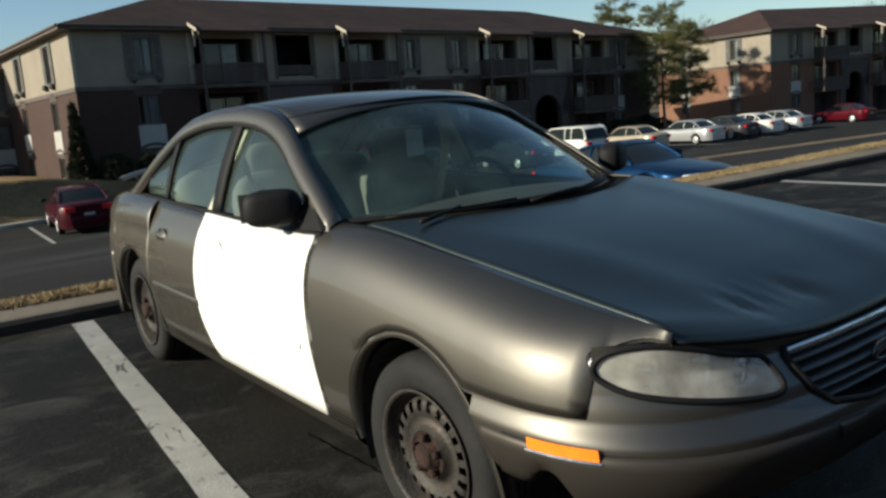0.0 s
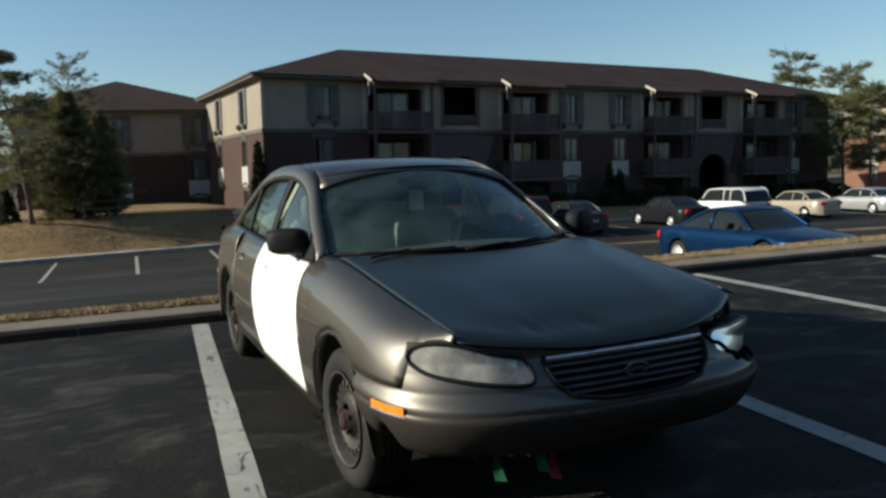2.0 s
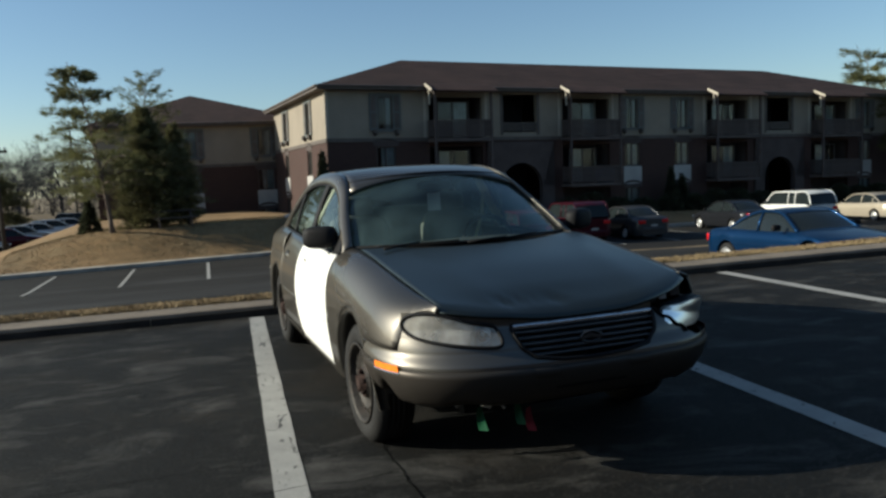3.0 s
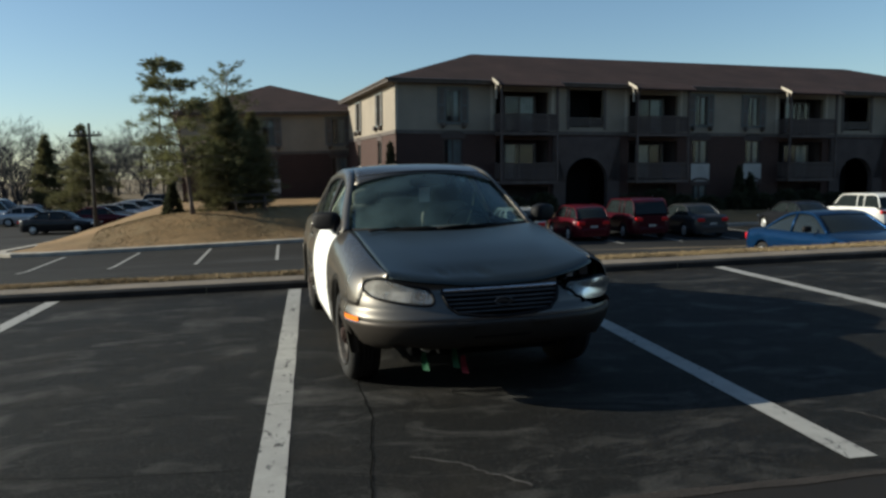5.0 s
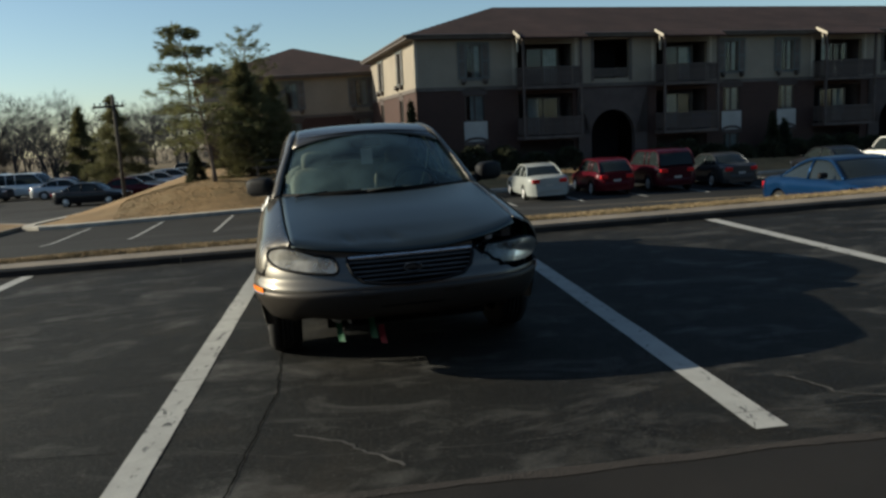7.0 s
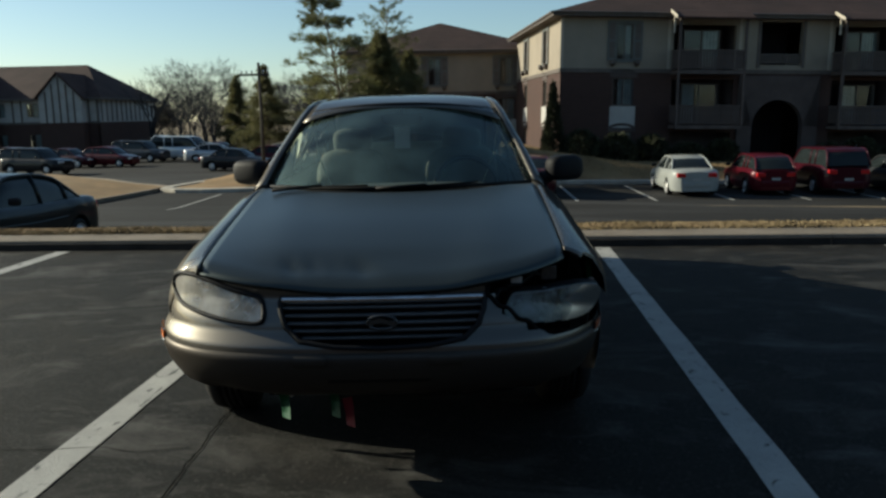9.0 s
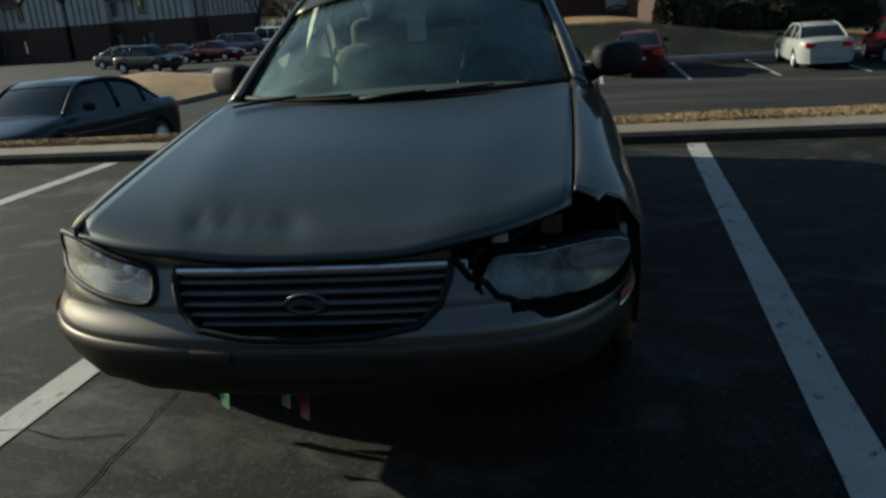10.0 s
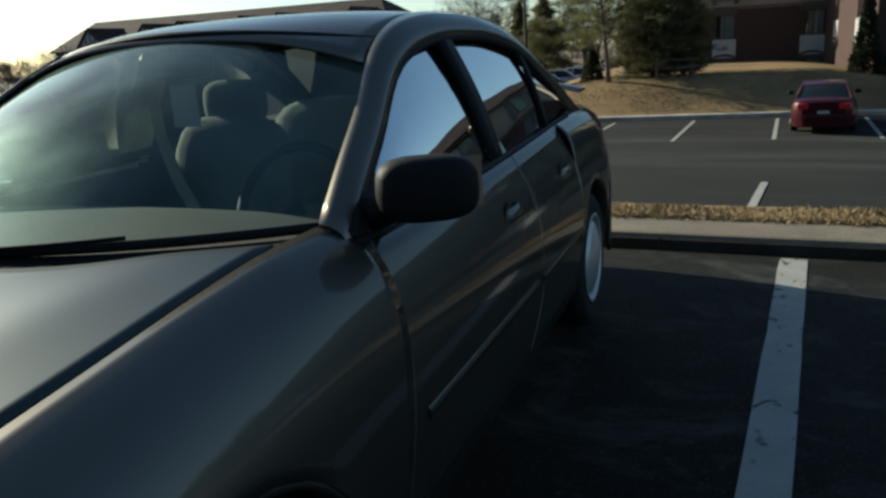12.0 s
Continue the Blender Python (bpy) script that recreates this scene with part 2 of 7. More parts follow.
class Geo:
    """Gathers verts and faces, then becomes one mesh object."""

    def __init__(self):
        self.v, self.f = [], []

    def add(self, verts, faces):
        k = len(self.v)
        self.v += [tuple(v) for v in verts]
        self.f += [tuple(i + k for i in f) for f in faces]
        return self

    def box(self, x0, x1, y0, y1, z0, z1, m=None):
        vs = [Vector((x, y, z)) for z in (z0, z1) for x, y in ((x0, y0), (x1, y0), (x1, y1), (x0, y1))]
        if m is not None:
            vs = [m @ v for v in vs]
        return self.add(vs, [(3, 2, 1, 0), (4, 5, 6, 7), (0, 1, 5, 4), (1, 2, 6, 5), (2, 3, 7, 6), (3, 0, 4, 7)])

    def tube(self, pts, radii, n=8, caps=True):
        """A tube along points, with a radius for each."""
        pts = [Vector(p) for p in pts]
        if not hasattr(radii, "__len__"):
            radii = [radii] * len(pts)
        vs, fs = [], []
        up = Vector((0.13, 0.21, 0.97))
        for i, p in enumerate(pts):
            d = (pts[min(i + 1, len(pts) - 1)] - pts[max(i - 1, 0)]).normalized()
            a = d.cross(up)
            if a.length < 1e-3:
                a = d.cross(Vector((1, 0, 0)))
            a.normalize()
            b = d.cross(a)
            for k in range(n):
                w = 2 * math.pi * k / n
                vs.append(p + radii[i] * (math.cos(w) * a + math.sin(w) * b))
        for i in range(len(pts) - 1):
            for k in range(n):
                fs.append((i * n + k, i * n + (k + 1) % n, (i + 1) * n + (k + 1) % n, (i + 1) * n + k))
        if caps:
            fs += [tuple(range(n - 1, -1, -1)), tuple(range((len(pts) - 1) * n, len(pts) * n))]
        return self.add(vs, fs)

    def grid(self, rows, closed=False):
        """A skin over rows of points."""
        n = len(rows[0])
        vs = [p for r in rows for p in r]
        fs = []
        for i in range(len(rows) - 1):
            for k in range(n if closed else n - 1):
                fs.append((i * n + k, i * n + (k + 1) % n, (i + 1) * n + (k + 1) % n, (i + 1) * n + k))
        return self.add(vs, fs)

    def lathe(self, prof, m, n=24):
        """Turns (radius, along) pairs round the x axis, then lays them by m."""
        rows = [[m @ Vector((a, r * math.cos(2 * math.pi * k / n), r * math.sin(2 * math.pi * k / n))) for k in range(n)] for r, a in prof]
        return self.grid(rows, closed=True)

    def done(self, name, material, parent=None, smooth=False, m=None, label=""):
        ob = link_mesh(name, self.v, self.f, material, parent, smooth, m)
        if label:
            tagged(ob, label)
        return ob


def thing(name, m, label, category, group="", kind=""):
    ob = new(name)
    ob.empty_display_size = 0.2
    ob.matrix_basis = m
    return tagged(ob, label, category, group, kind)


def edge_round(ob, width=0.01, seg=2, angle=40):
    md = ob.modifiers.new("bevel", "BEVEL")
    md.width, md.segments, md.limit_method, md.angle_limit = width, seg, "ANGLE", radians(angle)
    return ob


def lerp(a, b, t):
    return a + (b - a) * t


def curve(pts, x):
    """Smooth interpolation through (x, y) pairs."""
    if x <= pts[0][0]:
        return pts[0][1]
    for i in range(len(pts) - 1):
        (x0, y0), (x1, y1) = pts[i], pts[i + 1]
        if x <= x1:
            h = x1 - x0
            m0 = (y1 - pts[i - 1][1]) / (x1 - pts[i - 1][0]) if i else (y1 - y0) / h
            m1 = (pts[i + 2][1] - y0) / (pts[i + 2][0] - x0) if i + 2 < len(pts) else (y1 - y0) / h
            t = (x - x0) / h
            return (2 * t**3 - 3 * t**2 + 1) * y0 + (t**3 - 2 * t**2 + t) * h * m0 + (3 * t**2 - 2 * t**3) * y1 + (t**3 - t**2) * h * m1
    return pts[-1][1]
# ---- ground, lots, kerbs ----
KERB_Y, KERB_H = 6.63, 0.105
BLD = Matrix.Translation((5.83, 40.05, 0)) @ Matrix.Rotation(radians(8), 4, "Z") @ Matrix.Rotation(radians(1.4), 4, "Y")
ROW = Matrix.Translation((5.83, 40.05, 0)) @ Matrix.Rotation(radians(8), 4, "Z")


def low(x, y=40.0):
    """Height of the lower lot: it falls away from the strip, and gently to the east."""
    t = max(0.0, min(1.0, (y - 9.5) / 16.5))
    return -0.86 - t * (0.89 + 0.022 * max(0.0, min(x, 90.0) - 4.0))


def smooth01(t):
    t = max(0.0, min(1.0, t))
    return t * t * (3 - 2 * t)


def island(x, y):
    """Height of the lawns beyond the lower lot over its asphalt: a mound to the west, a level bed before the building."""
    p = ROW.inverted() @ Vector((x, y, 0))
    u, v = p.x, p.y
    back = smooth01((v + 6.0) / 3.5)
    ends = smooth01((u + 18.3 - max(0, -v - 2) * 0.7) / 8.0)
    return 1.25 * back * ends * (1 - 0.52 * smooth01((u + 3) / 7)) * (1 - 0.3 * smooth01((u - 8) / 20))


def terrain(x, y):
    if y < 7.42:
        return 0.0 if y < KERB_Y else KERB_H
    z = lerp(KERB_H, low(x, y), smooth01((y - 7.4) / 1.3))
    return z - (0.35 * smooth01((y - 38) / 10) * smooth01((-6 - x) / 6))


def sheet(name, xs, ys, height, material, label, category):
    rows = [[(x, y, height(x, y)) for x in xs] for y in ys]
    g = Geo().grid(rows)
    return tagged(g.done(name, material, smooth=True), label, category, kind="structure")


def span(a, b, n):
    return [a + (b - a) * i / n for i in range(n + 1)]


sheet("ground", [-900, -400, -200] + span(-120, 140, 52) + [220, 450, 900], [-600, -200] + span(-60, 6, 6) + span(7.2, 13, 24) + span(16, 160, 36) + [250, 500, 1200], lambda x, y: terrain(x, y) - 0.06, M["soil"], "dull earth and dry turf round the parking lots", "ground")
sheet("parking_lot_upper", span(-60, 60, 60), span(-0.06, KERB_Y, 8), lambda x, y: 0.0, M["asphalt"], "worn dark sealed asphalt with pale scuffs", "parking lot")
sheet("drive_lane", span(-60, 60, 30), span(-40, -0.06, 12), lambda x, y: -0.0015, M["asphalt_brown"], "brownish older asphalt lane along the bays", "road")
sheet("parking_lot_lower", span(-90, 110, 100), span(9.0, 26, 17) + span(28, 100, 30), lambda x, y: low(x, y) - 0.33 * smooth01((y - 38) / 10) * smooth01((-6 - x) / 6), M["asphalt_low"], "grey asphalt of the lower lot", "parking lot")


def kerb_line(name, pts, w=0.3, h=0.13, base=lambda x, y: 0.0, label="worn pale concrete kerb", material="concrete"):
    """A kerb with rounded nose along a line; the face is on the right-hand side of the way."""
    prof = [(0, -0.1), (0.0, h - 0.03), (0.012, h - 0.008), (0.035, h), (w, h + 0.005), (w, -0.1)]
    rows = []
    for i, p in enumerate(pts):
        a, b = pts[max(i - 1, 0)], pts[min(i + 1, len(pts) - 1)]
        d = Vector((b[0] - a[0], b[1] - a[1])).normalized()
        n = Vector((-d.y, d.x))
        z = base(p[0], p[1])
        rows.append([(p[0] + n.x * s, p[1] + n.y * s, z + q) for s, q in prof])
    return tagged(Geo().grid(rows).done(name, M[material]), label, "kerb", kind="structure")


kerb_line("kerb_strip", [(x, KERB_Y) for x in span(-60, 60, 60)], w=0.42, h=KERB_H)
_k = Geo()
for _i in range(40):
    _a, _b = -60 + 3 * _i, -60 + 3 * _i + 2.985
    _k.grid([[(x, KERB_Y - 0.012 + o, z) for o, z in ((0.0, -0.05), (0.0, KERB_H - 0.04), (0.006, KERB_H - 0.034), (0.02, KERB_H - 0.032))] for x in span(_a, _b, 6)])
tagged(_k.done("kerb_face", M["kerb_dark"]), "dark face of the concrete kerb", "kerb", kind="structure")
sheet("grass_strip", span(-60, 60, 120), [7.03, 7.08, 7.16, 7.25, 7.34, 7.4, 7.55, 7.7, 7.9, 8.1, 8.3, 8.5, 8.7, 8.9, 9.1, 9.3], lambda x, y: (KERB_H - 0.03 + 0.035 * smooth01((y - 7.03) / 0.2) if y < 7.42 else terrain(x, y) + 0.035) + 0.01 * noise.noise((x * 2.3, y * 3, 0)), M["lawn"], "strip of dry winter grass between the lots", "lawn")

# bay lines of the upper lot
for k in range(-8, 10):
    x = 1.035 + 2.745 * k
    g = Geo()
    ys = span(0.1, 6.54, 24)
    g.grid([[(x - 0.075 + 0.006 * noise.noise((k * 7, y * 2, 1)), y, 0.004), (x + 0.075 + 0.006 * noise.noise((k * 7, y * 2, 5)), y, 0.004)] for y in ys])
    tagged(g.done("bay_line", M["line"]), "worn white painted bay line on the asphalt", "road marking", "bay lines of the upper lot", "structure")
# bay lines of the lower lot, far row and near row
for k in range(-4, 18):
    p0 = Vector((-0.05 + 2.8 * k, 0, 0))
    q0 = p0 + Vector((1.1, 0, 0))
    u0 = (q0.x - 5.83) / math.cos(radians(8))
    g = Geo()
    pts = [ROW @ Vector((u0 - 0.12 + 0.11 * (v + 13.0), v, 0)) for v in span(-13.0, -7.0, 6)]
    g.grid([[(p.x - 0.06, p.y, low(p.x, p.y) + 0.012), (p.x + 0.06, p.y, low(p.x, p.y) + 0.012)] for p in pts])
    tagged(g.done("bay_line", M["line"]), "white painted bay line of the far row", "road marking", "bay lines of the lower lot", "structure")
    g = Geo()
    g.grid([[(p0.x + 3.14 - 0.06, y, low(p0.x + 3, y) + 0.012), (p0.x + 3.14 + 0.06, y, low(p0.x + 3, y) + 0.012)] for y in span(10.4, 16.2, 6)])
    tagged(g.done("bay_line", M["line"]), "white painted bay line of the near row", "road marking", "bay lines of the lower lot", "structure")

# lawn beyond the lower lot, with its kerb
_edge = [(-15.5, 7.0), (-16.6, 3.0), (-17.8, -1.5), (-18.7, -4.2), (-18.6, -5.2), (-17.8, -5.9), (-16.6, -6.3)] + [(u, -6.3) for u in span(-15, 60, 37)]
kerb_line("kerb_island", [tuple((ROW @ Vector((u, v, 0))).xy) for u, v in _edge], w=0.5, h=0.16, base=lambda x, y: low(x), material="concrete_pale")


def lawn_height(x, y):
    return low(x) + 0.12 + island(x, y)


_rows = []
for i in range(41):
    v = -5.86 + i * 0.615
    _rows.append([(lambda p: (p.x, p.y, lawn_height(p.x, p.y) + 0.03 * noise.noise((p.x * 0.7, p.y * 0.7, 0))))(ROW @ Vector((max(u, -18.5 + 1.2 * max(0, -4.9 - v) + 0.29 * max(0, v + 4.2)), v, 0))) for u in span(-18.6, 60, 78)])
tagged(Geo().grid(_rows).done("lawn_island", M["lawn"], smooth=True), "sunlit mound of straw-coloured winter lawn", "lawn", kind="structure")


def lot(x, y):
    return low(x, y) - 0.33 * smooth01((y - 38) / 10) * smooth01((-6 - x) / 6)


# grass island where the lots fork
_line = [(-12.1, 33.4), (-13.0, 34.3), (-14.4, 35.3), (-17.0, 38.0), (-20.0, 40.7), (-23.0, 43.3), (-24.6, 43.0), (-24.8, 40.5), (-23.0, 33.5), (-19.0, 27.0), (-15.0, 24.6), (-13.4, 25.2), (-12.8, 27.0), (-12.4, 30.0), (-12.2, 32.4)]
_ring = [tuple(lerp(_line[i][c], _line[(i + 1) % len(_line)][c], t) for c in (0, 1)) for i in range(len(_line)) for t in (0, 0.33, 0.67)]
_c = (-17.5, 33.5)
_rows = [[(lerp(_c[0], x, r), lerp(_c[1], y, r), lot(lerp(_c[0], x, r), lerp(_c[1], y, r)) + 0.13 + 0.5 * (1 - r**2) ** 1.5 + 0.02 * noise.noise((x * r, y * r, 2))) for x, y in _ring] for r in (1.0, 0.9, 0.78, 0.64, 0.5, 0.35, 0.2, 0.02)]
tagged(Geo().grid(_rows, closed=True).done("lawn_fork", M["lawn"], smooth=True), "low grass island of dry winter turf between the lots", "lawn", kind="structure")
kerb_line("kerb_fork", _ring[::-1] + _ring[-1:-3:-1], w=0.22, h=0.15, base=lot)

# joint between the bays and the lane, cracks and filled seams
_g = Geo()
_g.grid([[(x, -0.11 + 0.03 * noise.noise((x * 2.3, 0, 2)) + 0.012 * noise.noise((x * 11, 0, 2)), 0.0015), (x, -0.05 + 0.03 * noise.noise((x * 2.7, 4, 2)) + 0.012 * noise.noise((x * 13, 5, 2)), 0.0015)] for x in span(-30, 30, 900)])
tagged(_g.done("asphalt_joint", M["joint"]), "rust-brown worn joint between two asphalt layers", "road marking", kind="structure")


def crack(pts, width, material, name, label, wander=0.012):
    g = Geo()
    fine = []
    for (x0, y0), (x1, y1) in zip(pts, pts[1:]):
        n = max(3, int(math.hypot(x1 - x0, y1 - y0) / 0.04))
        fine += [(lerp(x0, x1, i / n) + wander * noise.noise((x0 * 9 + i, y0 * 5, 7)) + 0.5 * wander * noise.noise((x0 + i * 3.3, 1, 2)), lerp(y0, y1, i / n)) for i in range(n)]
    rows = []
    for i, (x, y) in enumerate(fine):
        a, b = fine[max(i - 1, 0)], fine[min(i + 1, len(fine) - 1)]
        d = Vector((b[0] - a[0], b[1] - a[1]))
        d = d.normalized() if d.length else Vector((0, 1))
        w = width * (0.6 + 0.8 * abs(noise.noise((x * 14, y * 14, 1)))) / 2
        z = (0.0045 if width < 0.05 else 0.0025) if y > -0.06 else 0.0005
        rows.append([(x - d.y * w, y + d.x * w, z), (x + d.y * w, y - d.x * w, z)])
    g.grid(rows)
    return tagged(g.done(name, material), label, "crack", kind="structure")


crack([(1.47, -0.05), (1.49, 0.31), (1.53, 0.85), (1.57, 1.3), (1.55, 1.69), (1.53, 2.05), (1.6, 2.6), (1.5, 3.4)], 0.008, M["crack"], "asphalt_crack", "dark wandering crack in the asphalt")
crack([(0.2, 1.62), (0.6, 1.66), (0.94, 1.68), (1.13, 1.71), (1.3, 1.66), (1.55, 1.72)], 0.006, M["crack"], "asphalt_crack", "fine dark crack across the bay line")
crack([(-3.5, 1.15), (-2.2, 0.85), (-1.0, 0.95), (0.2, 0.7), (0.95, 0.62)], 0.006, M["crack"], "asphalt_crack", "fine dark crack along the bay")
crack([(1.7, 0.62), (1.92, 0.48), (2.08, 0.28), (2.2, 0.1)], 0.02, M["scuff"], "asphalt_scuff", "pale scraped scar in the asphalt", 0.03)
crack([(4.15, 0.75), (4.21, 0.68), (4.31, 0.39), (4.5, 0.3)], 0.016, M["scuff"], "asphalt_scuff", "pale scraped scar in the asphalt", 0.03)
crack([(1.2, 0.6), (1.7, 0.35), (2.6, 0.25), (3.7, 0.3), (5.2, 0.2), (8.0, 0.3)], 0.005, M["scuff"], "asphalt_scuff", "pale hairline along the head of the bays", 0.05)
crack([(-6.0, 2.4), (-4.3, 2.1), (-2.6, 2.3), (-1.1, 2.0), (0.8, 2.1)], 0.005, M["crack"], "asphalt_crack", "fine dark crack along the bay", 0.04)
crack([(4.5, 2.9), (5.6, 2.7), (7.1, 2.9), (9.0, 2.6)], 0.005, M["crack"], "asphalt_crack", "fine dark crack along the bay", 0.04)
# unseen brick wall added to the south, to cut sky light and reflections
tagged(Geo().box(-55, 48, -21.3, -21.0, -0.1, 8.6).done("unseen_wall_south", M["brick"]), "unseen plain brick wall added to dim the southern sky", "wall", kind="structure")
# ---- apartment buildings ----
def wall_panel(g, u0, u1, z0, z1, holes, thick=0.25, m=None):
    """A wall along x with holes through it (u0, u1, z0, z1), its face at y = 0 and its thickness behind."""
    us = sorted({u0, u1, *[h[0] for h in holes], *[h[1] for h in holes]})
    zs = sorted({z0, z1, *[h[2] for h in holes], *[h[3] for h in holes]})
    us, zs = [u for u in us if u0 <= u <= u1], [z for z in zs if z0 <= z <= z1]
    m = m or Matrix.Identity(4)

    def quad(*pts):
        g.add([m @ Vector(p) for p in pts], [(0, 1, 2, 3)])

    for a, b in zip(us, us[1:]):
        for c, d in zip(zs, zs[1:]):
            uu, zz = (a + b) / 2, (c + d) / 2
            if any(h[0] < uu < h[1] and h[2] < zz < h[3] for h in holes):
                continue
            quad((a, 0, c), (b, 0, c), (b, 0, d), (a, 0, d))
            quad((b, thick, c), (a, thick, c), (a, thick, d), (b, thick, d))
    for h0, h1, c, d in holes:
        quad((h0, 0, c), (h0, thick, c), (h0, thick, d), (h0, 0, d))
        quad((h1, thick, c), (h1, 0, c), (h1, 0, d), (h1, thick, d))
        quad((h0, 0, d), (h0, thick, d), (h1, thick, d), (h1, 0, d))
        quad((h0, thick, c), (h0, 0, c), (h1, 0, c), (h1, thick, c))
    quad((u0, 0, z1), (u1, 0, z1), (u1, thick, z1), (u0, thick, z1))
    quad((u0, thick, z0), (u0, 0, z0), (u0, 0, z1), (u0, thick, z1))
    quad((u1, 0, z0), (u1, thick, z0), (u1, thick, z1), (u1, 0, z1))
    return g


def window_set(parent, u0, u1, z0, z1, m=None, curtain=0.5, flip=False):
    """Frame, pane and half-drawn curtain in an opening of a wall whose face is y = 0."""
    f = Geo()
    t = 0.06
    for a, b, c, d in ((u0, u1, z0, z0 + t), (u0, u1, z1 - t, z1), (u0, u0 + t, z0 + t, z1 - t), (u1 - t, u1, z0 + t, z1 - t)):
        f.box(a, b, 0.06, 0.14, c, d)
    f.box((u0 + u1) / 2 - 0.03, (u0 + u1) / 2 + 0.03, 0.06, 0.13, z0 + t, z1 - t)
    w = f.done("window", M["trim_dark"], parent, m=m)
    p = Geo().add([(u0 + t, 0.1, z0 + t), (u1 - t, 0.1, z0 + t), (u1 - t, 0.1, z1 - t), (u0 + t, 0.1, z1 - t)], [(0, 1, 2, 3)])
    p.done("pane", M["house_glass"], w)
    c = Geo()
    n = 10
    lo, hi = (u0 + 0.05, u1 - (u1 - u0) * curtain) if flip else (u0 + (u1 - u0) * curtain, u1 - 0.05)
    c.grid([[(lerp(lo, hi, i / n), 0.19 + 0.025 * (i % 2), z) for i in range(n + 1)] for z in (z0 + 0.05, z1 - 0.05)])
    c.done("curtain", M["curtain"], w)
    # black sheet behind the curtain, in place of the unlit room
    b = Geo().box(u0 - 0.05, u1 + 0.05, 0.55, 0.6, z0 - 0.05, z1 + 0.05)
    b.done("shade_backing", M["indoor_shade"], w)
    return w


def slab(name, material, parent, *dims):
    return Geo().box(*dims).done(name, material, parent)


def bay_window(parent, uc, z0, m=None):
    """Upper window in dark boards with two carved brackets under it."""
    w = window_set(parent, uc - 0.42, uc + 0.42, z0 + 0.55, z0 + 2.3, m, curtain=0.45)
    for s in (-1, 1):
        slab("shutter", M["shutter"], w, uc + s * 0.66 - 0.23, uc + s * 0.66 + 0.23, -0.06, 0.0, z0 + 0.5, z0 + 2.45)
        slab("shutter_inset", M["trim_dark"], w, uc + s * 0.66 - 0.15, uc + s * 0.66 + 0.15, -0.066, -0.06, z0 + 0.62, z0 + 1.42)
        slab("shutter_inset", M["trim_dark"], w, uc + s * 0.66 - 0.15, uc + s * 0.66 + 0.15, -0.066, -0.06, z0 + 1.52, z0 + 2.33)
    slab("window_head", M["shutter"], w, uc - 0.43, uc + 0.43, -0.05, 0.0, z0 + 2.3, z0 + 2.45)
    slab("window_sill", M["shutter"], w, uc - 0.43, uc + 0.43, -0.07, 0.0, z0 + 0.42, z0 + 0.55)
    for s in (-1, 1):
        b = Geo().tube([(uc + s * 0.62, -0.10, z0 + 0.50), (uc + s * 0.62, -0.13, z0 + 0.36), (uc + s * 0.6, -0.05, z0 + 0.22)], [0.17, 0.16, 0.06], 8)
        b.done("bracket", M["trim_dark"], w)
    return w


def low_window(parent, uc, z0, m=None):
    """Lower windows stacked over each other, with a white panel between and arched brick heads."""
    w = window_set(parent, uc - 0.55, uc + 0.55, z0 + 0.95, z0 + 2.35, m, curtain=0.3)
    Geo().box(uc - 0.66, uc + 0.66, -0.03, 0.02, z0 - 0.15, z0 + 0.93).done("spandrel_panel", M["panel_white"], w)
    for zc in (z0 + 2.36, z0 - 0.35):
        g = Geo()
        rows = []
        for i in range(13):
            a = math.pi * i / 12
            rows.append([(uc - 0.72 * math.cos(a), y, zc + 0.3 * math.sin(a) + e) for y, e in ((-0.05, 0), (-0.05, 0.14), (0.0, 0.14))])
        g.grid(rows)
        g.add([(uc - 0.72 * math.cos(math.pi * i / 12), -0.02, zc + 0.3 * math.sin(math.pi * i / 12)) for i in range(13)], [tuple(range(13))])
        g.done("arched_head", M["stucco"], w)
    window_set(w, uc - 0.55, uc + 0.55, z0 - 1.4, z0 - 0.35, None, curtain=0.3).name = "lower_sash"
    return w


BALUSTER = {}


def baluster(parent, material, u, v, z0, h, turned=False):
    """One board of a rail; alike boards share a mesh."""
    key = (round(h, 3), material.name)
    if key not in BALUSTER:
        first = Geo().box(-0.045, 0.045, -0.015, 0.015, 0.0, h).done("baluster", material, parent)
        BALUSTER[key] = first.data
        ob = first
    else:
        ob = new("baluster", BALUSTER[key])
        ob.parent = parent
    ob.matrix_basis = Matrix.Translation((u, v, z0)) @ Matrix.Rotation(radians(90 if turned else 0), 4, "Z")
    return ob


def rail_piece(parent, material, u0, u1, v, z0, h=1.0, step=0.14):
    slab("top_rail", material, parent, u0, u1, v - 0.04, v + 0.04, z0 + h - 0.07, z0 + h)
    slab("bottom_rail", material, parent, u0, u1, v - 0.03, v + 0.03, z0 + 0.08, z0 + 0.14)
    n = max(1, int((u1 - u0) / step))
    for i in range(n + 1):
        baluster(parent, material, lerp(u0 + 0.05, u1 - 0.05, i / n), v, z0 + 0.1, h - 0.13)


